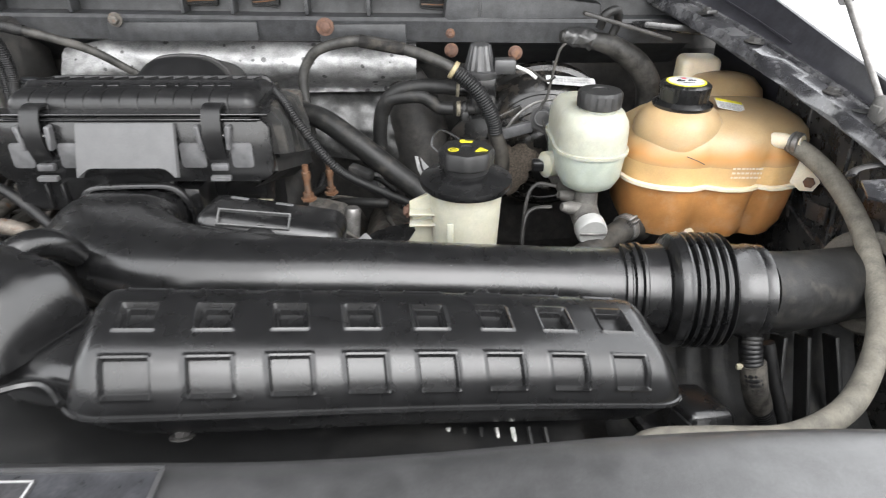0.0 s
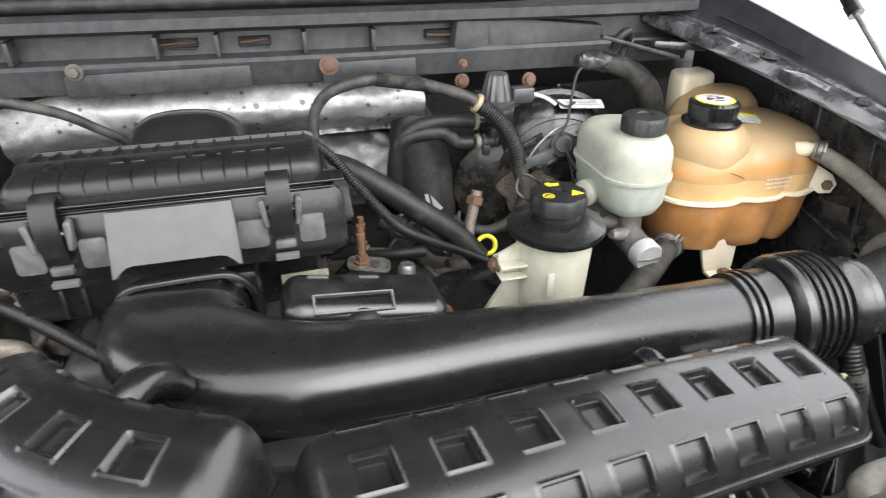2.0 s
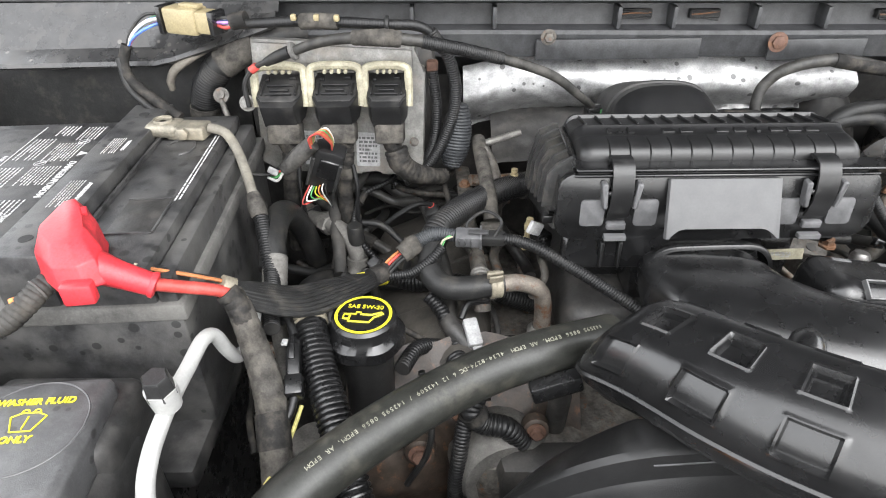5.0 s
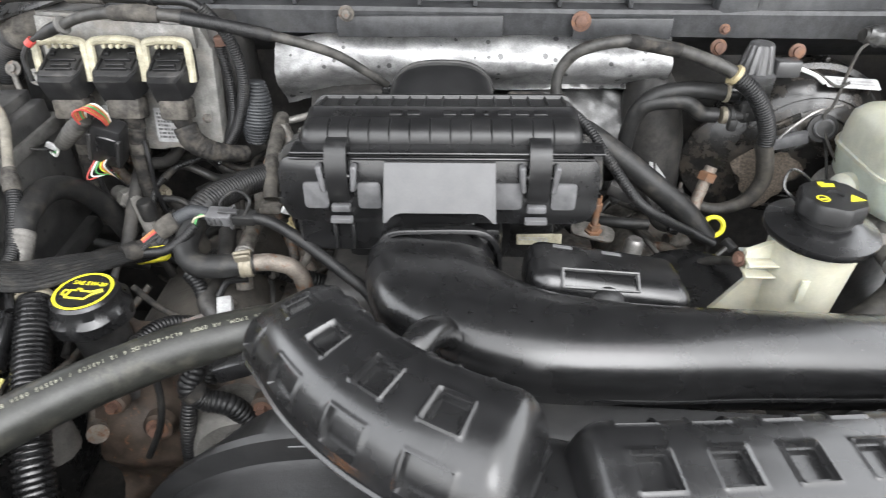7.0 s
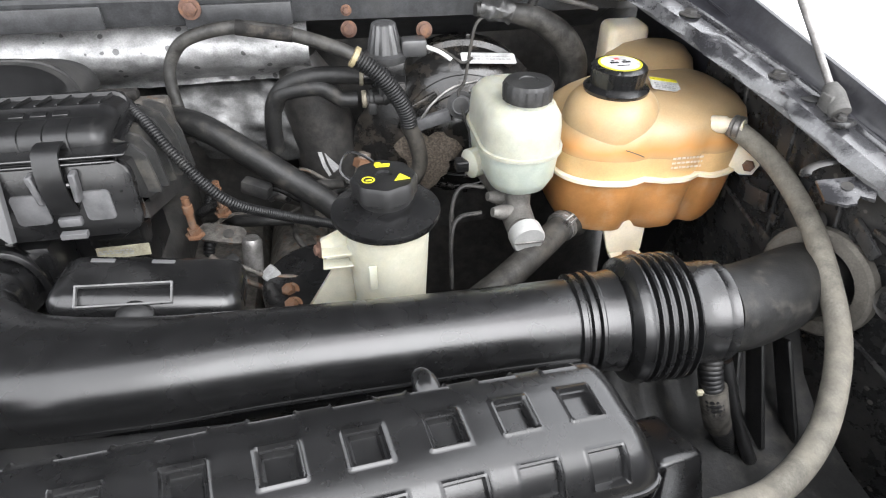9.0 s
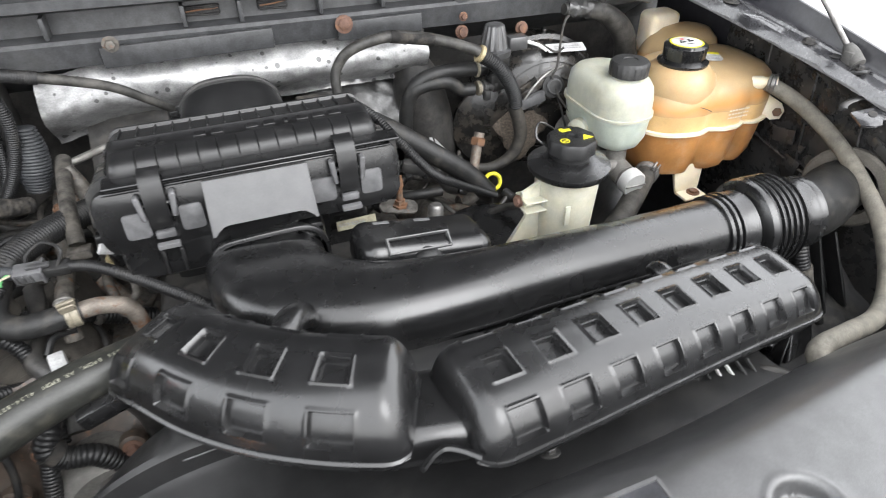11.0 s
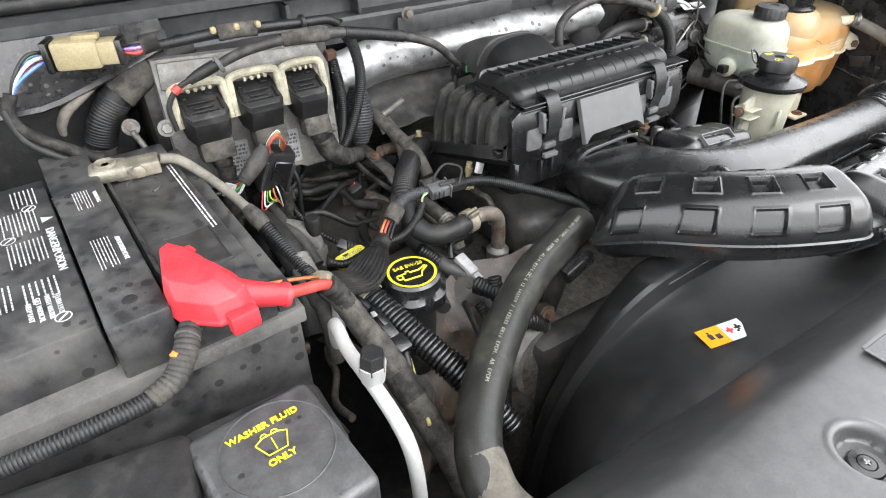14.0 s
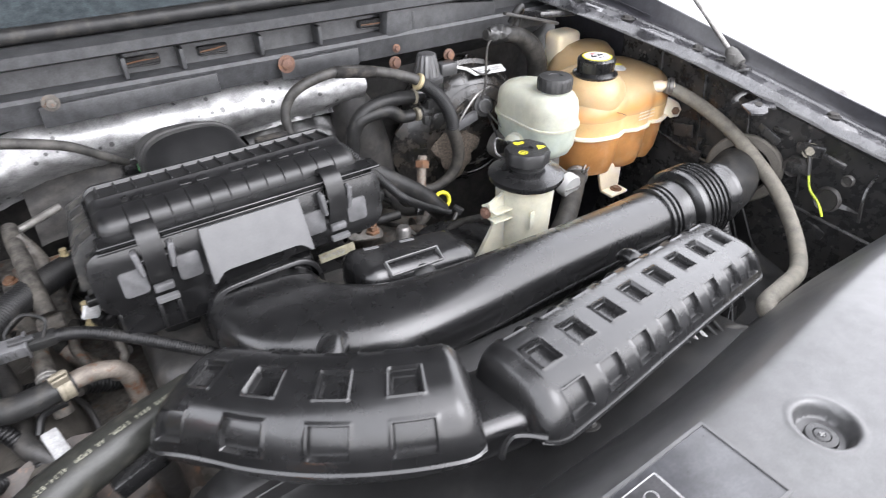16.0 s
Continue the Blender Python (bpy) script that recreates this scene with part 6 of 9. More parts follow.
def red_cover():
    p = thing("terminal_cover", (-0.97, 0.56, 1.15), "bright red plastic battery terminal cover with red cable sleeve", "terminal cover")
    o = [(-1.028, 0.556), (-1.022, 0.54), (-0.994, 0.517), (-0.97, 0.518), (-0.958, 0.53), (-0.961, 0.55), (-0.974, 0.566), (-0.984, 0.592), (-1.004, 0.614), (-1.018, 0.606)]
    cx, cy = -0.992, 0.562
    o = [(cx + 0.92 * (x - cx), cy + 0.92 * (y - cy)) for x, y in o]
    rows = [[Vector((cx + (x - cx) * k + sx, cy + (y - cy) * k + sy, z + 0.25 * tl * (y - cy))) for x, y in o]
            for z, k, sx, sy, tl in ((1.155, 1.03, 0, 0, 0), (1.1585, 1.04, 0, 0, 0), (1.1605, 1.0, 0, 0, 0), (1.18, 0.95, -0.002, 0.002, 0.3), (1.194, 0.66, -0.008, 0.008, 0.5))]
    bm = grid(rows, True, True)
    bmesh.ops.bevel(bm, geom=[e for e in bm.edges], offset=0.0016, segments=2, affect="EDGES", profile=0.5)
    part("hood", bm, RED, p, smooth=22)
    part("top_tab", box((-0.995, 0.586, 1.1945), (0.01, 0.01, 0.004), 0.001, Euler((radians(8), 0, radians(25))).to_matrix()), RED, p)
    part("skirt", box((-0.975, 0.517, 1.157), (0.026, 0.012, 0.02), 0.003, Euler((0, 0, radians(8))).to_matrix()), RED, p)
    part("sleeve", tube([(-0.978, 0.545, 1.166), (-0.957, 0.545, 1.156), (-0.93, 0.548, 1.141)], [0.0165, 0.0125, 0.0104], 16), RED, p)
    part("collar", lathe([(0.0105, 0), (0.012, 0.002), (0.012, 0.005), (0.0095, 0.006)], (-0.933, 0.5478, 1.1425), (1, 0.1, -0.5), 20), RED, p)
    part("cable", tube([(-0.932, 0.548, 1.142), (-0.91, 0.558, 1.131), (-0.889, 0.568, 1.12), (-0.878, 0.574, 1.111)], 0.006, 14), WIRE_RED, p, "translucent red sleeved cable")
    tail = [(-1.008, 0.552, 1.153), (-1.018, 0.535, 1.15), (-1.028, 0.519, 1.142), (-1.042, 0.506, 1.133), (-1.062, 0.4985, 1.13), (-1.1, 0.4945, 1.13), (-1.14, 0.495, 1.128), (-1.18, 0.499, 1.122), (-1.24, 0.51, 1.105)]
    part("tail", tube(tail, 0.0078, 16, ribs=0.001, pitch=0.0038), CABLE, p, "corrugated black cable")
    part("tape", tube(tail[:5], [0.009, 0.0098, 0.0102, 0.01, 0.009], 14, ribs=0.0012, pitch=0.0055), RUBBER_GREY, p, "grey cloth tape")
    part("red_patch", box((-1.034, 0.517, 1.149), (0.006, 0.007, 0.003), 0.001, Euler((0, 0, radians(40))).to_matrix()), WIRE_ORANGE, p, "bit of red sleeve")
    part("tie", lathe([(0.0098, 0), (0.0108, 0.0006), (0.0108, 0.002), (0.0098, 0.0026)], (-1.02, 0.532, 1.149), (-0.5, -0.8, -0.2), 18), TRAY_GREY, p)
    part("orange_wire", tube([(-0.948, 0.563, 1.15), (-0.91, 0.575, 1.132), (-0.876, 0.587, 1.113)], 0.0019, 8), WIRE_BROWN, p, "orange wire")
    part("black_wire", tube([(-0.949, 0.568, 1.149), (-0.91, 0.579, 1.13), (-0.876, 0.59, 1.111)], 0.0024, 8), RUBBER, p)
    part("wire_end", tube([(-0.951, 0.5625, 1.1515), (-0.943, 0.565, 1.148)], 0.003, 8, 3), CREAM, p)
    return p


red_cover()


def washer_tank():
    p = thing("washer_tank", (-1.08, 0.38, 0.7), "black washer fluid tank with a moulded cap cover", "washer tank")
    part("body", box((-1.105, 0.335, 0.87), (0.35, 0.3, 0.4), 0.03, seg=4), PLASTIC_DUSTY, p)
    part("rear_shoulder", box((-0.995, 0.455, 1.055), (0.125, 0.09, 0.06), 0.015, seg=3), PLASTIC_DUSTY, p)
    part("left_shoulder", box((-1.165, 0.41, 1.07), (0.215, 0.19, 0.058), 0.015, Euler((0, radians(-4), radians(-12))).to_matrix(), 3), PLASTIC_DUSTY, p)
    cover = part("cap_cover", box((-0.994, 0.413, 1.08), (0.108, 0.125, 0.042), 0.008, Euler((0, 0, radians(5))).to_matrix(), 3), COVER_WET, p, "charcoal cap cover with yellow print")
    part("cover_ring", tube([(-0.99 + 0.045 * math.cos(q), 0.425 + 0.045 * math.sin(q), 1.1008) for q in (2 * math.pi * j / 16 for j in range(17))], 0.0009, 5, 4), COVER_WET, cover)
    m = Matrix.Translation((-0.9925, 0.432, 1.1013)) @ Matrix.Rotation(radians(4), 4, "Z") @ Matrix.Scale(0.86, 4)
    part("print", letters("WASHER FLUID", 0.0098, m @ Matrix.Translation((0, 0.0205, 0)), depth=0.0006, spread=1.04, bold=0.0003), YELLOW, cover, "yellow lettering")
    part("print", letters("ONLY", 0.0098, m @ Matrix.Translation((0.001, -0.0225, 0)), depth=0.0006, bold=0.0003), YELLOW, cover, "yellow lettering")
    fan = [(-0.026, 0.004), (-0.012, 0.011), (0.012, 0.011), (0.026, 0.004), (0.015, -0.024), (-0.015, -0.024)]
    bm = tube([(x, y, 0) for x, y in fan + fan[:1]], 0.0013, 5, 1)
    tube([(0, -0.02, 0), (0, 0.004, 0)], 0.0012, 5, 2, bm=bm)
    for s_ in (-1, 1):
        tube([(s_ * 0.003, 0.012, 0), (s_ * 0.006, 0.017, 0), (s_ * 0.012, 0.016, 0), (s_ * 0.014, 0.011, 0)], 0.0012, 5, 4, bm=bm)
    bmesh.ops.transform(bm, matrix=m @ Matrix.Translation((0.001, 0.001, 0)) @ Matrix.Scale(0.6, 4), verts=bm.verts)
    part("symbol", bm, YELLOW, cover, "yellow windscreen washer symbol")
    return p


washer_tank()


# ---- hoses and fittings in the middle ----
def radiator_hose():
    p = thing("radiator_hose", (-0.7, 0.5, 0.95), "worn black upper radiator hose with printed markings", "hose")
    pts = [(-0.50, 0.60, 1.03), (-0.562, 0.567, 1.043), (-0.62, 0.545, 1.042), (-0.665, 0.522, 1.038), (-0.71, 0.492, 1.035), (-0.755, 0.458, 1.03), (-0.797, 0.42, 1.022), (-0.826, 0.38, 1.01), (-0.832, 0.34, 0.995), (-0.81, 0.305, 0.975), (-0.75, 0.28, 0.95)]
    part("hose", tube(pts, 0.0235, 24), RUBBER_OLIVE, p)
    part("chalky_end", tube(pts[7:], [0.0237, 0.0241, 0.0243, 0.0243], 24), CHALK, p, "chalky dust-covered lower end")
    s = spline(pts, 8)
    rnd = random.Random(9)
    bm = bmesh.new()
    i = 12
    k = 0.0
    L = np.concatenate([[0], np.cumsum(np.linalg.norm(np.diff(s, axis=0), axis=1))])
    d = 0.03
    for ch in "143595 0856 EPDM, AR EPDM  4L34-8274-DC 6 12 143509 / 143595 0856 EPDM, AR EPDM":
        if ch != " ":
            c = Vector([float(np.interp(d, L, s[:, j])) for j in range(3)])
            c2 = Vector([float(np.interp(d + 0.004, L, s[:, j])) for j in range(3)])
            t = (c2 - c).normalized()
            n = Vector((-0.12, -0.35, 1))
            n = (n - t * n.dot(t)).normalized()
            letters(ch, 0.0058, Matrix.Translation(c + n * 0.0236) @ Matrix((t, n.cross(t), n)).transposed().to_4x4(), 0.0003, bm)
        d += 0.0039
    part("print", bm, HOSE_PRINT, p, "faded grey part print")
    return p


radiator_hose()


def oil_cap():
    c = Vector((-0.76, 0.615, 0))
    p = thing("oil_filler", (c.x, c.y, 0.9), "black oil filler cap with yellow ring and oil can symbol", "oil cap")
    part("neck", lathe([(0.03, 0.9), (0.027, 0.94), (0.029, 1.0), (0.033, 1.02)], c, n=28), PLASTIC_DUSTY, p)
    cap = part("cap", lathe([(0.034, 1.012), (0.042, 1.014), (0.042, 1.028), (0.036, 1.034), (0.0345, 1.046), (0.031, 1.049)], c, n=64,
                            wob=lambda a, h: 1 + (0.03 * math.cos(6 * a) if h < 1.03 else 0)), PLASTIC, p, "black screw cap")
    m = Matrix.Translation((c.x, c.y, 1.0493)) @ Matrix.Rotation(radians(-6), 4, "Z")
    rows = [[m @ Vector((r * math.cos(q), r * math.sin(q), 0.0004)) for q in (2 * math.pi * j / 40 for j in range(40))] for r in (0.0305, 0.0272)]
    bm = grid(rows, True)
    part("ring", bm, YELLOW, cap, "yellow printed ring")
    part("print", letters("SAE 5W-20", 0.0082, m @ Matrix.Translation((0, 0.0125, 0))), YELLOW, cap, "yellow lettering")
    can = [(-0.014, -0.012), (0.008, -0.012), (0.012, -0.004), (0.021, 0.003), (0.019, 0.005), (0.009, 0.0), (-0.003, 0.0), (-0.003, 0.003), (-0.008, 0.003), (-0.008, 0.0), (-0.014, 0.0)]
    bm = tube([(x, y, 0) for x, y in can + can[:1]], 0.0012, 5, 1)
    tube([(-0.014, -0.002, 0), (-0.02, -0.001, 0), (-0.02, -0.008, 0), (-0.014, -0.008, 0)], 0.0012, 5, 2, bm=bm)
    bmesh.ops.transform(bm, matrix=m, verts=bm.verts)
    part("symbol", bm, YELLOW, cap, "yellow oil can symbol")
    return p


oil_cap()


# ---- hoses, looms and fittings: left and middle ----
def hose(name, pts, r, mat, label, category="hose", **kw):
    p = thing(name, tuple(min(pts, key=lambda q: q[2])), label, category)
    part("hose" if category == "hose" else "cable", tube(pts, r, 14, **kw), mat, p)
    return p


def clamp_on(p, at, axis, r, mat, label="", w=0.012, ears=True, toward=(0, -0.3, 1)):
    k = part("clamp", lathe([(r, 0), (r * 1.1, 0.001), (r * 1.1, w * 0.35), (r * 1.03, w * 0.45), (r * 1.1, w * 0.55), (r * 1.1, w), (r, w + 0.001)], at, axis, 24), mat, p, label)
    if ears:
        t = Vector(toward).normalized()
        ax = Vector(axis).normalized()
        c = Vector(at) + ax * w / 2 + t * r * 1.25
        part("ear", box(c, (0.004, w * 1.4, r * 0.6), 0.001, frame_of(t, ax), 1), mat, k)
        part("ear", box(c + ax.cross(t) * 0.007, (0.003, w * 1.2, r * 0.7), 0.001, frame_of(t, ax), 1), mat, k)
    return k


def rib_harness():
    p = thing("ribbed_harness", (-0.8, 0.65, 1.0), "flat ribbed black wiring harness over the valve cover", "wiring harness")
    base = [(-0.882, 0.582, 1.113), (-0.855, 0.596, 1.092), (-0.825, 0.62, 1.068), (-0.797, 0.652, 1.055), (-0.773, 0.685, 1.042), (-0.756, 0.708, 1.032)]
    wide = [0.006, 0.014, 0.0185, 0.019, 0.014, 0.007]
    for k in range(9):
        o = (k - 4) / 4
        pts = []
        for i, (b, w) in enumerate(zip(base, wide)):
            a, c = Vector(base[max(i - 1, 0)]), Vector(base[min(i + 1, 5)])
            t = (c - a).normalized()
            s = t.cross(Vector((-0.3, -0.6, 1))).normalized()
            pts.append(tuple(Vector(b) + s * o * w - Vector((0, 0, 0.004 * abs(o)))))
        part("conduit", tube(pts, 0.0034, 8, 6), RUBBER, p)
    part("collar", tube([(-0.886, 0.58, 1.116), (-0.877, 0.584, 1.109)], 0.0105, 14, 3), CLAMP_TAN, p, "tan tape collar")
    part("joint", box((-0.868, 0.576, 1.099), (0.012, 0.01, 0.01), 0.003), CLAMP_TAN, p)
    part("end_tape", tube([(-0.762, 0.7, 1.034), (-0.75, 0.713, 1.032), (-0.743, 0.72, 1.035)], [0.012, 0.012, 0.008], 12, 5), TAPE, p)
    for k, (o, mt) in enumerate(((-0.0035, WIRE_BROWN), (0.0, WIRE_RED), (0.0035, RUBBER), (0.007, RUBBER))):
        part("wire", tube([(-0.747 + o, 0.714 - o, 1.036), (-0.737 + o, 0.724 - o, 1.043), (-0.722 + o, 0.736 - o, 1.05)], 0.0019, 8), mt, p)
    part("sheath_cuff", tube([(-0.727, 0.731, 1.046), (-0.714, 0.739, 1.053), (-0.707, 0.743, 1.056)], [0.0115, 0.0125, 0.0115], 14, ribs=0.0006, pitch=0.007), TAPE_GREY, p, "dust-caked tape cuff")
    part("sheath", tube([(-0.716, 0.738, 1.052), (-0.702, 0.746, 1.058), (-0.688, 0.748, 1.064), (-0.672, 0.743, 1.067), (-0.66, 0.738, 1.068)], [0.0095, 0.0095, 0.009, 0.008, 0.0075], 14, ribs=0.0012, pitch=0.0036), HOSE_SLATE, p)
    turn = Euler((radians(12), 0, radians(-4))).to_matrix()
    plug = part("plug", box((-0.646, 0.734, 1.068), (0.03, 0.02, 0.016), 0.002, turn), PATCH_GREY, p, "grey half of a cable plug")
    part("plug_half", box((-0.618, 0.732, 1.068), (0.032, 0.016, 0.013), 0.002, turn), PLASTIC_DUSTY, plug, "black half")
    part("plug_latch", box((-0.634, 0.73, 1.0775), (0.024, 0.007, 0.004), 0.001, turn), COVER_GREY, plug)
    part("plug_flange", box((-0.631, 0.733, 1.068), (0.003, 0.024, 0.02), 0.0008, turn, 1), PATCH_GREY, plug)
    for k in range(3):
        part("plug_ridge", box((-0.657 + 0.007 * k, 0.7235, 1.067), (0.002, 0.003, 0.011), 0.0005, turn, 1), COVER_GREY, plug)
    part("lead", tube([(-0.605, 0.731, 1.068), (-0.585, 0.724, 1.068), (-0.562, 0.711, 1.065), (-0.53, 0.692, 1.054), (-0.49, 0.665, 1.04), (-0.46, 0.645, 1.028), (-0.447, 0.632, 1.015)], 0.0068, 14, ribs=0.0012, pitch=0.0036), CABLE, p, "black looped cable")
    part("side_lead", tube([(-0.744, 0.712, 1.028), (-0.715, 0.712, 1.032), (-0.69, 0.718, 1.048), (-0.676, 0.727, 1.06)], 0.0058, 12, ribs=0.0012, pitch=0.0036), CABLE, p)
    part("green_wire", tube([(-0.678, 0.726, 1.059), (-0.672, 0.732, 1.069), (-0.66, 0.736, 1.07)], 0.0014, 6), WIRE_GREEN, p)
    part("pale_wire", tube([(-0.68, 0.724, 1.058), (-0.676, 0.728, 1.068), (-0.664, 0.733, 1.07)], 0.0013, 6), CREAM, p)
    part("loop_wire", tube([(-0.615, 0.728, 1.072), (-0.607, 0.735, 1.09), (-0.625, 0.748, 1.096), (-0.645, 0.745, 1.084), (-0.648, 0.74, 1.072)], 0.002, 8), RUBBER, p)
    return p


rib_harness()


def heater_pipe():
    p = thing("heater_hose", (-0.62, 0.71, 0.9), "black heater hose clamped to a rusty metal pipe", "hose")
    part("hose", tube([(-0.675, 0.775, 1.06), (-0.69, 0.745, 1.045), (-0.692, 0.715, 1.03), (-0.672, 0.697, 1.022), (-0.64, 0.697, 1.021), (-0.605, 0.704, 1.021)], 0.0145, 18), RUBBER, p)
    part("pipe", tube([(-0.615, 0.702, 1.021), (-0.585, 0.708, 1.019), (-0.56, 0.711, 1.006), (-0.552, 0.713, 0.975), (-0.552, 0.713, 0.9)], 0.0108, 16), WORN_PIPE, p, "rusty metal pipe")
    part("pipe_foot", lathe([(0.013, 0), (0.018, 0.004), (0.018, 0.02), (0.012, 0.026)], (-0.552, 0.713, 0.92), n=20), ALU, p)
    clamp_on(p, (-0.622, 0.701, 1.021), (1, 0.2, 0), 0.0155, CLAMP_TAN, "tan spring clamp", 0.014)
    return p


heater_pipe()

p = hose("corrugated_air_hose", [(-0.69, 0.755, 1.045), (-0.68, 0.775, 1.058), (-0.65, 0.815, 1.062), (-0.61, 0.865, 1.055), (-0.575, 0.905, 1.045), (-0.55, 0.92, 1.04)], 0.0172, CABLE, "black corrugated air hose to the filter box", ribs=0.0018, pitch=0.0046)
part("elbow", tube([(-0.70, 0.76, 1.0), (-0.70, 0.752, 1.03), (-0.686, 0.768, 1.053)], 0.0172, 16), RUBBER_GREY, p, "dusty rubber elbow")
part("end_band", tube([(-0.563, 0.912, 1.042), (-0.552, 0.919, 1.04)], 0.0195, 16, 3), RUBBER_DUSTY, p)

p = hose("grey_corrugated_hose", [(-0.652, 0.962, 1.15), (-0.655, 0.957, 1.12), (-0.66, 0.95, 1.085), (-0.664, 0.946, 1.06)], [0.012, 0.0205, 0.021, 0.013], HOSE_SLATE, "slate-grey corrugated hose hanging at the firewall", ribs=0.0026, pitch=0.0054)
part("pipe", tube([(-0.62, 0.94, 1.09), (-0.605, 0.925, 1.06), (-0.6, 0.91, 1.02), (-0.605, 0.9, 0.95)], 0.011, 14), CAST, p, "grimy metal pipe")
part("rod", tube([(-0.56, 0.985, 1.095), (-0.61, 0.965, 1.088), (-0.63, 0.96, 1.085)], 0.0055, 10), ALU, p)

p = thing("runner_bar", (-0.62, 0.9, 1.0), "dusty grey support bar between module and filter box", "support bar")
part("bar", tube([(-0.624, 0.965, 1.092), (-0.622, 0.93, 1.086), (-0.615, 0.851, 1.068), (-0.612, 0.82, 1.04)], 0.0105, 14), TAPE_GREY, p)
part("foot", box((-0.612, 0.815, 1.03), (0.03, 0.02, 0.012), 0.003), CAST, p)
p = thing("stub_pipe", (-0.628, 0.715, 0.985), "dull metal stub pipe crossing under the heater hose", "pipe")
part("pipe", tube([(-0.638, 0.84, 1.0), (-0.634, 0.79, 1.01), (-0.631, 0.745, 1.009), (-0.629, 0.722, 0.998), (-0.628, 0.71, 0.975)], 0.0105, 16), CAST, p)
clamp_on(p, (-0.6305, 0.742, 1.009), (0.05, -1, -0.1), 0.0115, ALU, "dull steel band", 0.009, False)
p = thing("runner_bracket", (-0.645, 0.93, 1.0), "flat dusty bracket behind the corrugated hose", "bracket")
part("strap", tube([(-0.648, 0.985, 1.036), (-0.645, 0.935, 1.032), (-0.643, 0.88, 1.026), (-0.64, 0.85, 1.0)], 0.011, 10, flat=0.35), CAST, p)
bolt((-0.645, 0.93, 1.0355), (0, -0.1, 1), 0.006, 0.007, RUSTY, p)
p = hose("drop_loom", [(-0.69, 0.92, 1.262), (-0.667, 0.928, 1.225), (-0.658, 0.932, 1.173), (-0.672, 0.935, 1.115), (-0.70, 0.933, 1.066), (-0.735, 0.925, 1.045)], 0.0078, CABLE, "black corrugated loom dropping behind the module", "loom", ribs=0.0014, pitch=0.004)
part("side_loom", tube([(-0.69, 0.955, 1.2), (-0.685, 0.95, 1.15), (-0.69, 0.945, 1.1), (-0.705, 0.938, 1.06)], 0.0072, 12, ribs=0.0013, pitch=0.004), CABLE, p)
part("plug", box((-0.69, 0.962, 1.205), (0.016, 0.014, 0.016), 0.003), COPPERY, p, "rust-brown earth lug")
part("tag", box((-0.689, 0.953, 1.188), (0.012, 0.006, 0.012), 0.001), CREAM, p)


def module_cable():
    p = thing("module_cable", (-0.7, 0.9, 1.14), "black cable running over the control module to the filter box", "cable")
    part("thin_lead", tube([(-0.936, 0.905, 1.17), (-0.937, 0.908, 1.2), (-0.922, 0.911, 1.22), (-0.9, 0.908, 1.231)], 0.0035, 8), RUBBER, p)
    part("red_band", tube([(-0.926, 0.911, 1.217), (-0.918, 0.911, 1.223)], 0.0055, 10, 3), WIRE_RED, p, "red tape band")
    part("boot", tube([(-0.905, 0.909, 1.228), (-0.888, 0.906, 1.236), (-0.87, 0.903, 1.243)], [0.0055, 0.0075, 0.008], 12), RUBBER, p)
    part("collar", lathe([(0.009, 0), (0.0115, 0.001), (0.0115, 0.005), (0.009, 0.006)], (-0.868, 0.903, 1.243), (1, -0.1, 0.35), 20), TRAY_GREY, p, "grey grommet")
    pts = [(-0.87, 0.903, 1.242), (-0.83, 0.893, 1.257), (-0.785, 0.882, 1.265), (-0.745, 0.876, 1.266), (-0.70, 0.88, 1.26), (-0.65, 0.89, 1.247), (-0.598, 0.90, 1.232), (-0.53, 0.925, 1.202), (-0.49, 0.943, 1.17), (-0.463, 0.955, 1.146)]
    part("cable", tube(pts, [0.006, 0.0066, 0.007, 0.0072, 0.007, 0.0068, 0.0066, 0.0064, 0.006, 0.0056], 14), RUBBER_DUSTY, p)
    part("wrap", tube([pts[2], pts[3], (-0.725, 0.8775, 1.2635)], [0.0088, 0.0105, 0.0095], 14, ribs=0.0008, pitch=0.01), TAPE_GREY, p, "dusty cloth tape wrap")
    part("sleeve", tube(pts[4:7], 0.0082, 14, ribs=0.0009, pitch=0.0034), CABLE, p, "ribbed sleeve")
    plug = part("plug", box((-0.452, 0.96, 1.135), (0.04, 0.02, 0.022), 0.004, Euler((0, 0, radians(10))).to_matrix()), PLASTIC, p)
    part("lock", box((-0.445, 0.949, 1.138), (0.014, 0.003, 0.012), 0.001), WIRE_GREEN, plug, "green lock tab")
    part("stem", tube([(-0.47, 0.955, 1.13), (-0.475, 0.95, 1.1), (-0.49, 0.93, 1.08)], 0.005, 10), RUBBER, p)
    return p


module_cable()


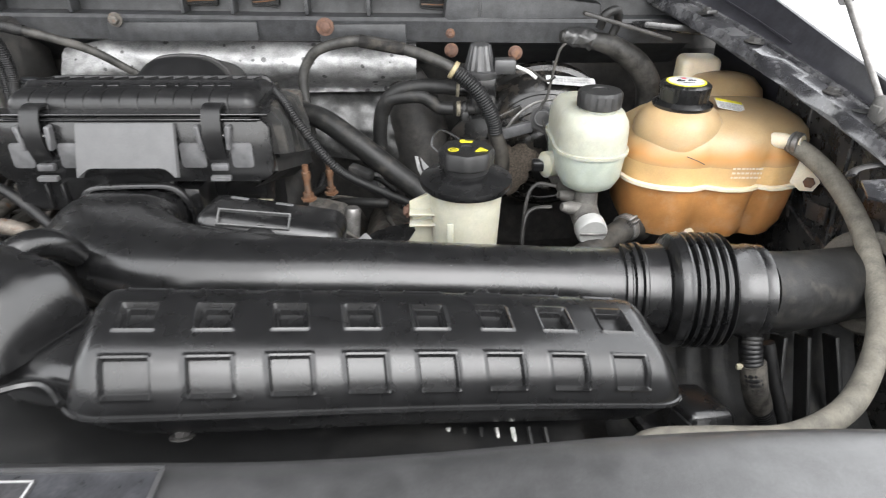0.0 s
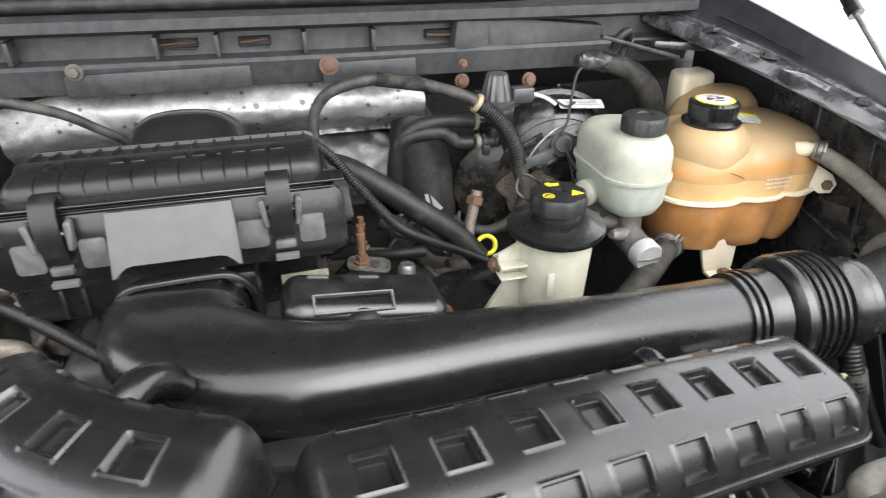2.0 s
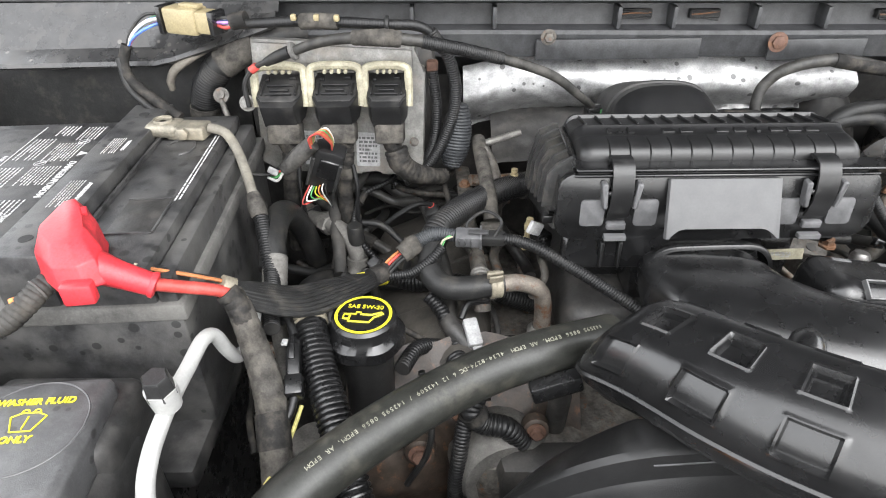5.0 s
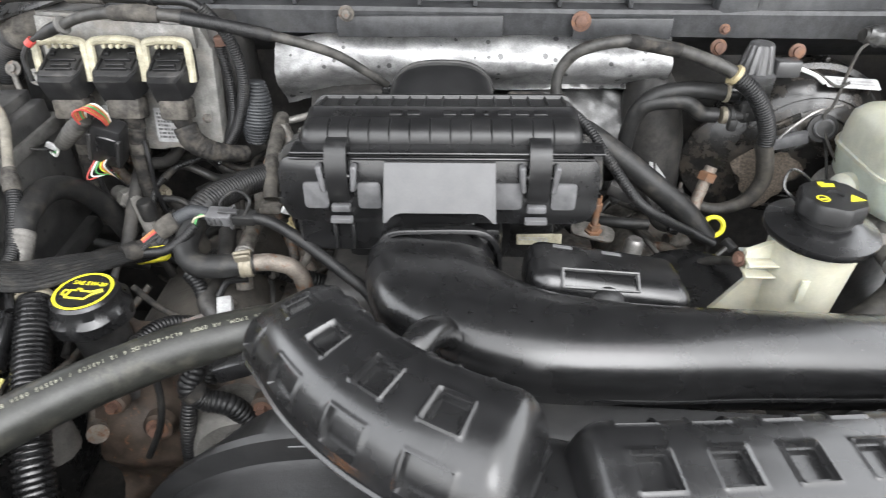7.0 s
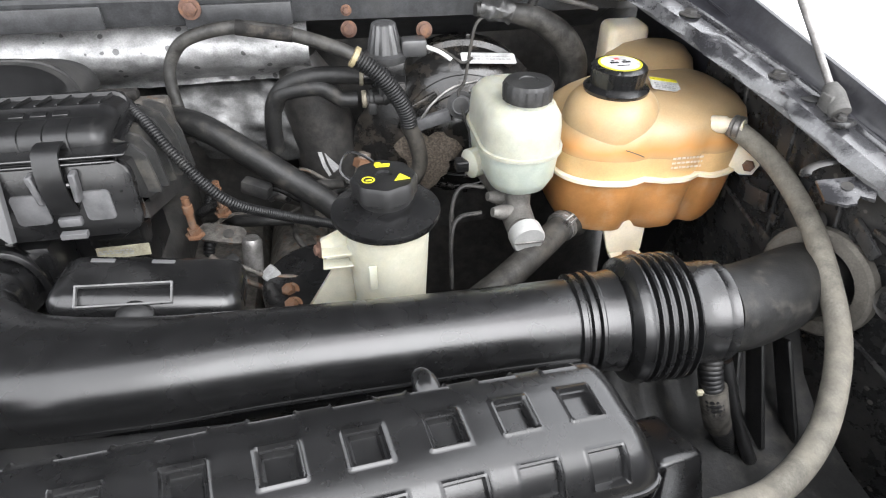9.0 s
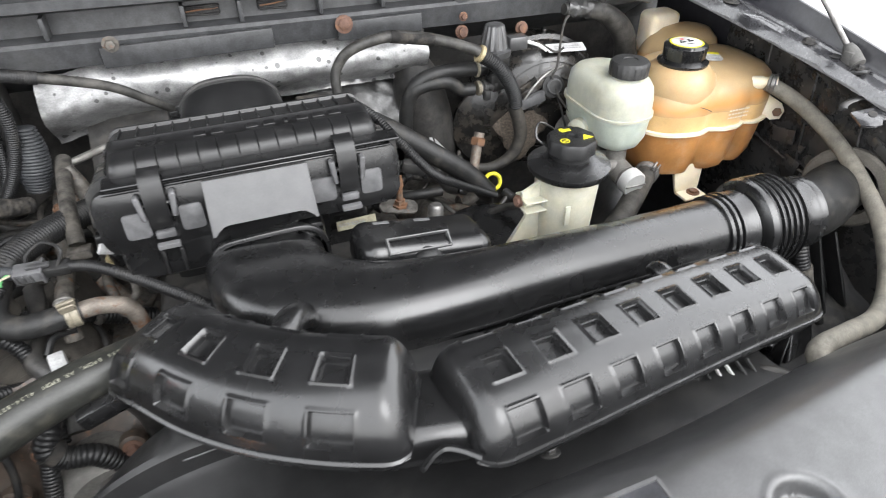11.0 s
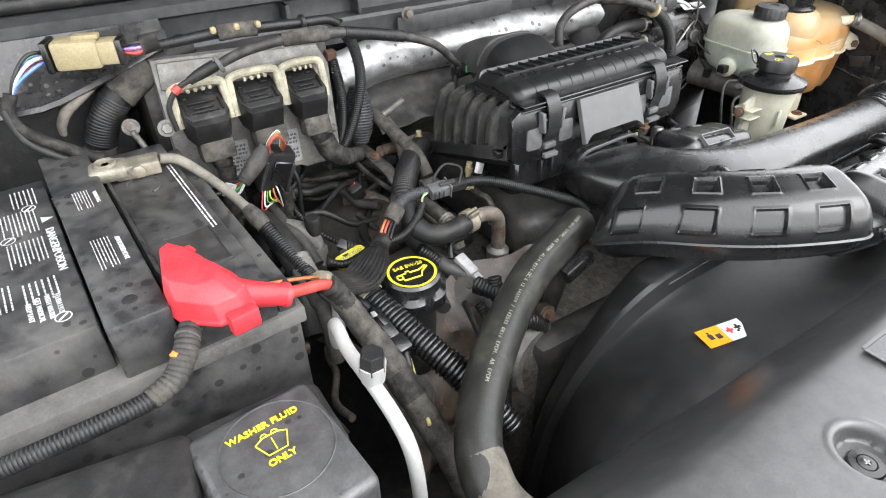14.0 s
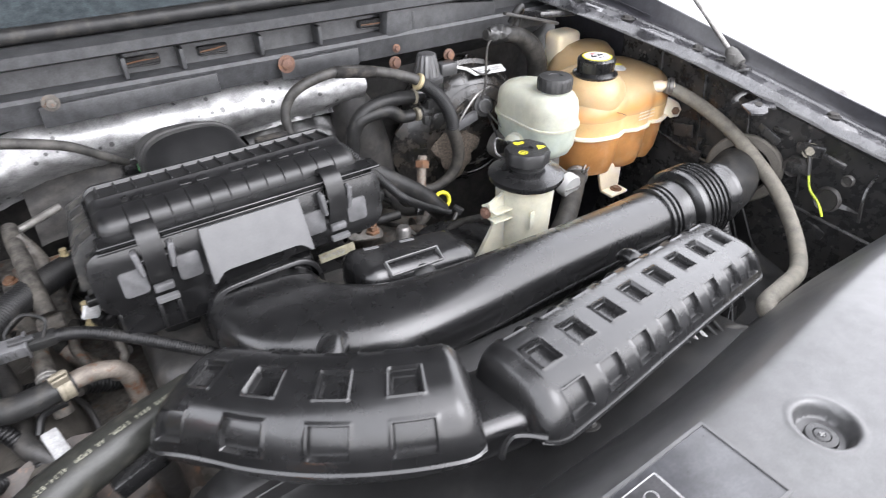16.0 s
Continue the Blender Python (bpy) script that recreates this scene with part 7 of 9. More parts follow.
def cowl_loom():
    p = thing("cowl_loom", (-0.9, 0.94, 1.2), "black loom along the cowl with beige plug and coloured wires", "wiring loom")
    rot = Euler((0, 0, radians(-21))).to_matrix()
    c = part("connector", box((-1.012, 0.952, 1.273), (0.052, 0.032, 0.034), 0.005, rot), BEIGE, p, "beige multi-way plug")
    part("plug_half", box((-0.982, 0.9405, 1.273), (0.03, 0.026, 0.028), 0.004, rot), BEIGE, c)
    part("latch", box((-1.0, 0.946, 1.292), (0.03, 0.012, 0.005), 0.001, rot), BEIGE, c)
    part("seal", box((-0.966, 0.935, 1.273), (0.008, 0.028, 0.03), 0.002, rot), PLASTIC, c)
    part("seal", box((-1.041, 0.963, 1.273), (0.008, 0.034, 0.036), 0.002, rot), PLASTIC, c)
    cols = (WIRE_BLUE, WIRE_RED, WIRE_PURPLE, WIRE_WHITE, WIRE_BLUE, WIRE_GREEN, RUBBER)
    for i, mt in enumerate(cols):
        dy, dz = 0.004 * (i % 3 - 1), 0.004 * (i // 3 - 1)
        part("wire", tube([(-1.042, 0.964 + dy, 1.274 + dz), (-1.065, 0.957 + dy * 2, 1.272 + dz * 2), (-1.086, 0.945 + dy, 1.256 + dz), (-1.097, 0.94, 1.236)], 0.0022, 6, 6), mt, p)
        part("wire", tube([(-0.964, 0.934 + dy, 1.274 + dz), (-0.95, 0.929 + dy * 1.5, 1.275 + dz * 1.5), (-0.935, 0.926, 1.276)], 0.0022, 6, 5), (WIRE_RED, WIRE_WHITE, RUBBER, WIRE_PURPLE, WIRE_BLUE, WIRE_WHITE, RUBBER)[i], p)
    part("left_sheath", tube([(-1.095, 0.941, 1.244), (-1.104, 0.936, 1.222), (-1.096, 0.926, 1.202), (-1.06, 0.91, 1.177), (-1.03, 0.9, 1.158)], 0.007, 12), TAPE, p)
    part("left_sheath", tube([(-1.108, 0.936, 1.228), (-1.1, 0.922, 1.195), (-1.078, 0.91, 1.175), (-1.05, 0.9, 1.158)], 0.005, 12), RUBBER, p)
    pts = [(-0.94, 0.927, 1.272), (-0.9, 0.924, 1.274), (-0.86, 0.922, 1.276), (-0.81, 0.915, 1.276), (-0.75, 0.912, 1.273), (-0.70, 0.918, 1.267), (-0.675, 0.927, 1.235)]
    part("loom", tube(pts, [0.0058, 0.0064, 0.0068, 0.0068, 0.0066, 0.0064, 0.0064], 14, ribs=0.0005, pitch=0.004), CABLE, p)
    part("tape", tube([(-0.945, 0.928, 1.275), (-0.925, 0.926, 1.278)], 0.0105, 14, 4), TAPE, p)
    part("tape", tube([(-0.855, 0.92, 1.276), (-0.83, 0.917, 1.277), (-0.806, 0.914, 1.276)], 0.0098, 14, 4, ribs=0.0008, pitch=0.012), TAPE_GREY, p)
    for x, y in ((-0.861, 0.912), (-0.806, 0.905), (-0.832, 0.91)):
        part("clip", box((x, y, 1.283), (0.007, 0.008, 0.008), 0.002), BEIGE, p, "cream clip end")
    part("tie", lathe([(0.0095, 0), (0.011, 0.001), (0.011, 0.005), (0.0095, 0.006)], (-0.748, 0.912, 1.273), (1, 0.05, -0.1), 18), RUBBER, p)
    return p


cowl_loom()

p = hose("large_black_hose", [(-0.88, 1.03, 1.235), (-0.915, 1.003, 1.233), (-0.955, 0.978, 1.224), (-0.99, 0.971, 1.204), (-1.011, 0.972, 1.18), (-1.024, 0.976, 1.15), (-1.03, 0.978, 1.11), (-1.035, 0.975, 1.04), (-1.035, 0.97, 0.98)], 0.0188, RUBBER, "large black corrugated hose curving down beside the battery")
part("wrap", tube([(-0.99, 0.971, 1.204), (-1.011, 0.972, 1.18), (-1.024, 0.976, 1.15)], 0.0205, 20, ribs=0.0011, pitch=0.0045), CABLE, p, "ribbed sleeve")
part("tape", tube([(-0.942, 0.985, 1.228), (-0.962, 0.976, 1.221), (-0.985, 0.971, 1.207)], 0.0212, 18, 4, ribs=0.0006, pitch=0.012), TAPE_GREY, p, "dusty cloth tape")
part("tape", tube([(-1.025, 0.976, 1.146), (-1.03, 0.978, 1.115)], 0.0212, 18, 4, ribs=0.0006, pitch=0.012), TAPE_GREY, p, "dusty cloth tape")
hose("tan_hose_end", [(-0.995, 0.985, 1.23), (-1.022, 0.966, 1.22), (-1.046, 0.96, 1.206), (-1.058, 0.961, 1.19), (-1.061, 0.965, 1.176)], [0.005, 0.008, 0.0085, 0.008, 0.0062], CHALK, "tan dusty drain hose end by the battery", flat=0.7)
p = thing("earth_lug", (-0.98, 0.93, 1.12), "corroded ring terminal bolted to the inner wing", "terminal")
part("ring", lathe([(0.011, 0), (0.011, 0.003), (0.006, 0.004), (0.006, 0.008), (0.003, 0.009)], (-0.985, 0.945, 1.172), (0, -1, 0.6), 16), CAST, p)
part("lead", tube([(-0.985, 0.94, 1.168), (-0.978, 0.93, 1.15), (-0.972, 0.925, 1.13)], 0.004, 10), CAST, p)


def module_plugs():
    p = thing("module_loom", (-0.85, 0.85, 0.95), "taped looms with bare coloured wires below the control module", "wiring loom")
    rnd = random.Random(3)
    for x, d in ((-0.888, -0.012), (-0.812, -0.01)):
        part("loom", tube([(x, 0.9, 1.105), (x - 0.003, 0.895, 1.08), (x + d * 0.6, 0.892, 1.04), (x + d, 0.895, 0.95)], [0.0125, 0.0115, 0.011, 0.011], 14, ribs=0.0009, pitch=0.007), TAPE, p)
        part("tape", tube([(x - 0.002, 0.896, 1.085), (x - 0.003, 0.895, 1.07)], 0.0135, 14, 3), TAPE_GREY, p, "dusty cloth tape")
        part("lead", tube([(x + 0.01, 0.89, 1.09), (x + 0.014 + rnd.uniform(-0.008, 0.008), 0.88, 1.06), (x + 0.012, 0.878, 1.02), (x + 0.016, 0.885, 0.95)], 0.003, 8), CABLE, p)
    part("loom", tube([(-0.742, 0.9, 1.108), (-0.735, 0.896, 1.088), (-0.718, 0.9, 1.072), (-0.695, 0.912, 1.06), (-0.675, 0.93, 1.05)], [0.0165, 0.016, 0.0145, 0.0125, 0.0115], 16, ribs=0.0012, pitch=0.008), TAPE, p)
    tip = part("sensor_plug", box((-0.69, 0.922, 0.988), (0.022, 0.018, 0.03), 0.003, Euler((radians(20), radians(-25), 0)).to_matrix()), PLASTIC_DUSTY, p)
    part("red_tip", box((-0.695, 0.925, 1.002), (0.01, 0.008, 0.006), 0.0015, Euler((radians(20), radians(-25), 0)).to_matrix()), WIRE_RED, tip, "red lock tab")
    part("lead", tube([(-0.695, 0.925, 1.005), (-0.715, 0.915, 1.012), (-0.745, 0.905, 1.0), (-0.765, 0.9, 0.985)], 0.004, 8), CABLE, p)
    part("grey_plug", tube([(-0.842, 0.842, 1.145), (-0.862, 0.84, 1.128), (-0.884, 0.838, 1.108)], [0.0105, 0.0115, 0.009], 12, ribs=0.0007, pitch=0.006), RUBBER_DUSTY, p, "grey taped plug")
    turn = Euler((radians(10), radians(20), 0)).to_matrix()
    plug = part("black_plug", box((-0.833, 0.862, 1.102), (0.042, 0.03, 0.066), 0.006, turn), CABLE, p)
    part("plug_face", box(Vector((-0.833, 0.862, 1.102)) + turn @ Vector((0.004, -0.016, 0.006)), (0.026, 0.004, 0.03), 0.0015, turn, 1), PLASTIC, plug)
    for k in (-1, 1):
        part("plug_rail", box(Vector((-0.833, 0.862, 1.102)) + turn @ Vector((0.0185 * k, -0.012, -0.004)), (0.005, 0.012, 0.046), 0.001, turn, 1), PLASTIC_DUSTY, plug)
    cols = (WIRE_RED, WIRE_BROWN, WIRE_RED, WIRE_GREEN, WIRE_BROWN, WIRE_WHITE)
    for i, mt in enumerate(cols):
        o = (i - 2.5) * 0.0035
        part("wire", tube([(-0.843, 0.84 + o, 1.142), (-0.839 + o * 0.4, 0.833 + o, 1.158), (-0.827 + o * 0.4, 0.836 + o, 1.163), (-0.819, 0.847 + o, 1.146), (-0.821, 0.856 + o * 0.6, 1.13)], 0.0013, 6, 6), mt, p)
    cols = (WIRE_RED, WIRE_WHITE, WIRE_GREEN, WIRE_YELLOW, WIRE_ORANGE, WIRE_WHITE, RUBBER)
    for i, mt in enumerate(cols):
        o = (i - 3) * 0.0035
        part("wire", tube([(-0.845 + o, 0.857, 1.082), (-0.85 + o * 1.6, 0.848 - abs(o), 1.068 + o), (-0.836 + o * 0.5, 0.858, 1.05 - o)], 0.001, 6, 6), mt, p)
    for i, mt in enumerate((WIRE_WHITE, WIRE_GREEN, WIRE_RED, RUBBER)):
        o = (i - 1.5) * 0.004
        part("wire", tube([(-0.884, 0.838 + o, 1.108), (-0.895, 0.842 + o, 1.1 + o), (-0.905 + o, 0.85, 1.092)], 0.0019, 6, 5), mt, p)
    part("white_tag", box((-0.9, 0.842, 1.105), (0.014, 0.005, 0.008), 0.001, Euler((0, radians(30), 0)).to_matrix()), GREY_PRINT, p)
    part("thin_wire", tube([(-0.96, 0.83, 1.13), (-0.945, 0.835, 1.11), (-0.92, 0.842, 1.1), (-0.9, 0.845, 1.1)], 0.0022, 8), RUBBER, p)
    return p


module_plugs()


def air_con_lines():
    p = thing("air_con_pipe", (-0.885, 0.42, 0.9), "bare aluminium air conditioning pipe with black service cap", "pipe")
    part("pipe", tube([(-0.862, 0.602, 1.095), (-0.868, 0.59, 1.06), (-0.875, 0.576, 1.041), (-0.882, 0.566, 1.037), (-0.886, 0.557, 1.055), (-0.889, 0.547, 1.082), (-0.892, 0.53, 1.092), (-0.895, 0.5, 1.089), (-0.895, 0.455, 1.09), (-0.894, 0.41, 1.083), (-0.893, 0.386, 1.06), (-0.893, 0.376, 1.0), (-0.893, 0.375, 0.88)], 0.0068, 18), ALU_CLEAN, p)
    part("port", lathe([(0.011, 0), (0.012, 0.01), (0.0125, 0.022)], (-0.893, 0.452, 1.094), (0, -0.1, 1), 20), ALU_CLEAN, p)
    part("service_cap", lathe([(0.0115, 0.0), (0.0125, 0.002), (0.0125, 0.008), (0.0115, 0.01), (0.011, 0.02), (0.0095, 0.022)], (-0.893, 0.4505, 1.108), (0, -0.1, 1), 6), PLASTIC_TEX, p, "black hexagonal service cap")
    q = thing("air_con_hose", (-0.87, 0.78, 0.9), "thick black air conditioning hose arching to crimped fittings", "hose")
    part("hose", tube([(-0.873, 0.69, 1.055), (-0.878, 0.725, 1.075), (-0.882, 0.78, 1.075), (-0.882, 0.83, 1.045), (-0.878, 0.87, 0.99), (-0.872, 0.89, 0.93)], 0.016, 18), RUBBER, q)
    part("crimp", tube([(-0.871, 0.70, 1.065), (-0.868, 0.672, 1.045), (-0.866, 0.655, 1.02)], [0.0145, 0.014, 0.011], 16, ribs=0.0012, pitch=0.008), ALU, q, "crimped aluminium fitting")
    part("stem", tube([(-0.866, 0.66, 1.025), (-0.864, 0.645, 1.0), (-0.862, 0.635, 0.94)], 0.0095, 14), ALU, q)
    r = thing("air_con_fitting", (-0.81, 0.9, 0.93), "dull aluminium pipe fittings with black valve cap", "pipe fitting")
    part("pipe", tube([(-0.875, 0.905, 0.995), (-0.848, 0.882, 1.001), (-0.82, 0.856, 1.0), (-0.804, 0.842, 0.988), (-0.801, 0.834, 0.962), (-0.81, 0.82, 0.935)], 0.0125, 16), ALU, r)
    part("nut", lathe([(0.0165, 0), (0.0165, 0.013), (0.0135, 0.016)], (-0.851, 0.885, 1.0), (0.7, -0.66, 0), 6), ALU, r)
    part("collar", lathe([(0.0125, 0), (0.0155, 0.001), (0.0155, 0.012), (0.0125, 0.013)], (-0.801, 0.834, 0.958), (0.05, 0.2, 1), 20), ALU, r)
    part("valve_cap", lathe([(0.0115, 0), (0.0115, 0.026), (0.0095, 0.029)], (-0.8, 0.841, 0.994), (0, -0.1, 1), 20), RUBBER, r, "black valve cap")
    part("branch", tube([(-0.87, 0.94, 0.975), (-0.84, 0.93, 0.983), (-0.818, 0.921, 0.986)], 0.0095, 14), ALU, r)
    part("brass_nut", lathe([(0.0125, 0), (0.0125, 0.008), (0.006, 0.009), (0.006, 0.018)], (-0.822, 0.923, 0.986), (0.9, -0.3, 0.15), 6), CLAMP_TAN, r, "tan hexagon nut")
    part("black_hose", tube([(-0.81, 0.82, 0.935), (-0.84, 0.8, 0.955), (-0.86, 0.75, 0.965), (-0.87, 0.7, 0.93)], 0.017, 16), RUBBER, r)
    return p


air_con_lines()


def trunk_harness():
    p = thing("trunk_harness", (-0.84, 0.5, 0.85), "thick dusty cloth-taped harness running down beside the hose", "wiring harness")
    part("trunk", tube([(-0.88, 0.583, 1.105), (-0.868, 0.57, 1.088), (-0.856, 0.552, 1.058), (-0.844, 0.53, 1.028), (-0.836, 0.5, 0.998), (-0.828, 0.46, 0.965), (-0.822, 0.42, 0.93), (-0.82, 0.38, 0.88)], [0.0115, 0.0125, 0.0135, 0.0148, 0.0152, 0.015, 0.0145, 0.014], 16, ribs=0.0007, pitch=0.013), TAPE_GREY, p)
    part("sleeve", tube([(-0.88, 0.574, 1.113), (-0.872, 0.572, 1.1), (-0.862, 0.562, 1.075)], 0.0112, 14, ribs=0.0014, pitch=0.009), TAPE, p)
    part("patch", tube([(-0.84, 0.515, 1.012), (-0.834, 0.49, 0.99)], 0.0162, 14, 3), TAPE, p, "dusty tape patch")
    d = Vector((-0.822, 0.541, 1.024)) - Vector((-0.829, 0.588, 1.04))
    plug = part("plug", box(Vector((-0.826, 0.566, 1.032)), (0.014, 0.016, 0.042), 0.003, frame_of(d, (0, 0, 1))), PLASTIC, p, "black slim plug")
    part("plug_end", box(Vector((-0.8215, 0.538, 1.022)), (0.018, 0.02, 0.022), 0.003, frame_of(d, (0, 0, 1))), PLASTIC, plug)
    part("plug_latch", box(Vector((-0.828, 0.572, 1.043)), (0.006, 0.004, 0.026), 0.001, frame_of(d, (0, 0, 1))), PLASTIC, plug)
    part("lead", tube([(-0.83, 0.592, 1.041), (-0.838, 0.608, 1.048), (-0.848, 0.615, 1.04)], 0.0045, 10), CABLE, p)
    part("lead", tube([(-0.82, 0.53, 1.018), (-0.824, 0.515, 1.008), (-0.834, 0.5, 1.0)], 0.0045, 10), CABLE, p)
    part("yellow_wire", tube([(-0.815, 0.53, 1.005), (-0.82, 0.51, 0.995), (-0.828, 0.48, 0.985), (-0.836, 0.455, 0.985)], 0.0022, 8), YELLOW_DIM, p, "pale yellow wire")
    part("white_tab", box((-0.834, 0.572, 1.05), (0.006, 0.008, 0.003), 0.001), GREY_PRINT, p)
    return p


trunk_harness()

p = hose("breather_tube", [(-0.822, 0.626, 1.04), (-0.812, 0.597, 1.03), (-0.8, 0.562, 1.016), (-0.786, 0.528, 1.003), (-0.772, 0.494, 0.988), (-0.759, 0.46, 0.968), (-0.746, 0.43, 0.94)], 0.0165, PLASTIC, "shiny black corrugated breather tube below the oil cap", ribs=0.0045, pitch=0.0072)
part("neck", tube([(-0.828, 0.645, 1.045), (-0.821, 0.622, 1.039)], 0.0158, 16, 3), PLASTIC_DUSTY, p)
part("neck_ring", lathe([(0.017, 0), (0.0195, 0.001), (0.0195, 0.007), (0.017, 0.008)], (-0.82, 0.62, 1.038), (0.3, -0.9, -0.28), 20), CLAMP_TAN, p, "tan band")
p = thing("filter_can", (-0.828, 0.548, 0.86), "dull metal can below the harness", "canister")
part("can", lathe([(0.026, 0.86), (0.027, 0.92), (0.024, 0.926), (0.022, 0.927)], (-0.828, 0.548, 0), n=28), ALU, p)
p.location += Vector((0.016, -0.012, 0.02))


def trans_dipstick():
    p = thing("dipstick", (-0.78, 0.775, 0.93), "yellow transmission dipstick handle tag", "dipstick")
    m = Matrix.Translation((-0.774, 0.772, 0.98)) @ frame_of((-0.1, -0.65, 0.8), (0.1, 0.8, 0.6)) @ Matrix.Rotation(radians(14), 4, "Z")
    part("tag", plate(rounded(0.05, 0.021, 0.008), 0.006, m, 0.0015), YELLOW, p)
    bm = letters("TRANS FLUID", 0.0058, m @ Matrix.Translation((0.002, 0.003, 0.0002)))
    print_lines(0.03, 0.003, 1, 5, m @ Matrix.Translation((0.003, -0.004, 0)), bm)
    part("print", bm, LABEL_DARK, p)
    part("tube", tube([(-0.81, 0.765, 0.99), (-0.79, 0.755, 0.985), (-0.76, 0.75, 0.995), (-0.745, 0.755, 1.0)], 0.006, 10, ribs=0.001), CABLE, p)
    part("stem", tube([(-0.78, 0.78, 0.985), (-0.775, 0.8, 0.94), (-0.77, 0.82, 0.85)], 0.006, 10), GRIME, p)
    return p


trans_dipstick()


def coil_plug():
    p = thing("ignition_loom", (-0.65, 0.68, 0.9), "black loom with pale grey plug beside the valve cover", "wiring loom")
    part("loom", tube([(-0.695, 0.71, 1.0), (-0.68, 0.7, 0.985), (-0.665, 0.675, 0.965), (-0.655, 0.64, 0.945), (-0.65, 0.6, 0.92)], 0.009, 12, ribs=0.0015), CABLE, p)
    part("plug", box((-0.642, 0.672, 0.97), (0.018, 0.036, 0.018), 0.003, Euler((radians(25), 0, radians(14))).to_matrix()), GREY_PRINT, p, "pale grey plug")
    part("plug_end", box((-0.635, 0.648, 0.958), (0.012, 0.02, 0.012), 0.002, Euler((radians(25), 0, radians(14))).to_matrix()), GREY_PRINT, p)
    part("wire", tube([(-0.655, 0.69, 0.978), (-0.645, 0.705, 0.99), (-0.62, 0.71, 0.99)], 0.0045, 8), CABLE, p)
    return p


coil_plug()

for at, ax, h in (((-0.570, 0.772, 1.03), (0.05, -0.05, 1), 0.042), ((-0.575, 0.908, 1.03), (0.02, 0, 1), 0.042), ((-0.190, 0.765, 1.03), (0, 0, 1), 0.052), ((-0.178, 0.87, 0.99), (0, 0, 1), 0.05)):
    right = at[0] > -0.3
    p = thing("mount_stud", at, "rusty threaded mounting stud beside the filter box" if right else "pale brass-coloured mounting stud beside the filter box", "stud", group="filter box mounting studs")
    mt = RUSTY if right else BEIGE
    part("shank", lathe([(0.0045, 0), (0.0045, h * 0.6), (0.006, h * 0.62), (0.006, h * 0.8), (0.0045, h * 0.82), (0.0045, h)], at, ax, 12), mt, p)
    part("nut", lathe([(0.011, 0), (0.011, 0.003), (0.0075, 0.004), (0.0075, 0.011)], at, ax, 6), mt, p)
p = thing("plug_by_stud", (-0.56, 0.765, 1.0), "pale grey clip and plug at the filter box corner", "plug")
part("body", box((-0.555, 0.757, 1.05), (0.022, 0.02, 0.02), 0.003, Euler((0, 0, radians(30))).to_matrix()), PLASTIC, p)
part("tab", box((-0.564, 0.75, 1.07), (0.02, 0.006, 0.016), 0.001, Euler((0, radians(30), radians(30))).to_matrix()), WHITE, p)
p = thing("hose_bracket", (-0.575, 0.55, 0.95), "black steel bracket arm under the radiator hose", "bracket")
part("arm", box((-0.568, 0.53, 1.03), (0.05, 0.016, 0.02), 0.003, Euler((0, radians(-14), radians(8))).to_matrix()), PLASTIC, p)
part("post", tube([(-0.555, 0.56, 1.01), (-0.55, 0.58, 0.95), (-0.55, 0.6, 0.85)], 0.012, 12), GRIME, p)


p = thing("loom_clip", (-0.45, 0.735, 0.93), "pale grey slotted loom clip under the intake scoop", "clip")
m = Matrix.Translation((-0.45, 0.735, 0.955)) @ frame_of((0.2, -0.7, 0.7), (-0.5, 0.5, 0.7))
part("plate", plate(rounded(0.05, 0.018, 0.003), 0.004, m, 0.001), TRAY_GREY, p)
for k in range(5):
    part("tooth", box(m @ Vector((-0.02 + 0.01 * k, 0.004, 0.003)), (0.003, 0.012, 0.007), 0.0006, m.to_3x3(), 1), GREY_PRINT, p)


def clutter_left():
    """Dark pipes and looms low in the bay that fill the gaps round the engine."""
    rnd = random.Random(17)
    mats = (GRIME, RUBBER, TAPE, CAST, CABLE, GRIME, WORN_PIPE, TAPE)
    for k in range(44):
        x0, y0 = rnd.uniform(-0.9, -0.55), rnd.uniform(0.6, 1.05)
        z0 = rnd.uniform(0.9, 1.0) + 0.05 * (y0 > 0.9)
        a = rnd.uniform(0, 6.28)
        pts = []
        for i in range(6):
            pts.append((x0, y0, z0))
            a += rnd.uniform(-0.7, 0.7)
            x0 = min(max(x0 + 0.045 * math.cos(a), -0.93), -0.55)
            y0 = min(max(y0 + 0.045 * math.sin(a), 0.56), 1.08)
            z0 += rnd.uniform(-0.03, 0.012)
        r = rnd.choice((0.003, 0.004, 0.005, 0.007, 0.009, 0.012))
        mt = mats[k % 8]
        q = hose("bay_pipe", pts, r, mt, "dark grimy pipe low in the engine bay" if mt in (GRIME, CAST, WORN_PIPE) else "black dusty loom low in the engine bay", ribs=0.002 if mt is CABLE else 0.0)
        if k % 3 == 0:
            part("wrap", tube([pts[2], tuple((Vector(pts[2]) + Vector(pts[3])) / 2)], r * 1.25, 12, 3), TAPE, q, "cloth tape wrap")
        if k % 5 == 0:
            part("plug", box(pts[0], (0.016, 0.022, 0.014), 0.003, Euler((rnd.uniform(-0.6, 0.6), rnd.uniform(-0.6, 0.6), rnd.uniform(0, 3))).to_matrix()), rnd.choice((PLASTIC, COVER_GREY, PLASTIC_DUSTY)), q, "small cable plug")


clutter_left()


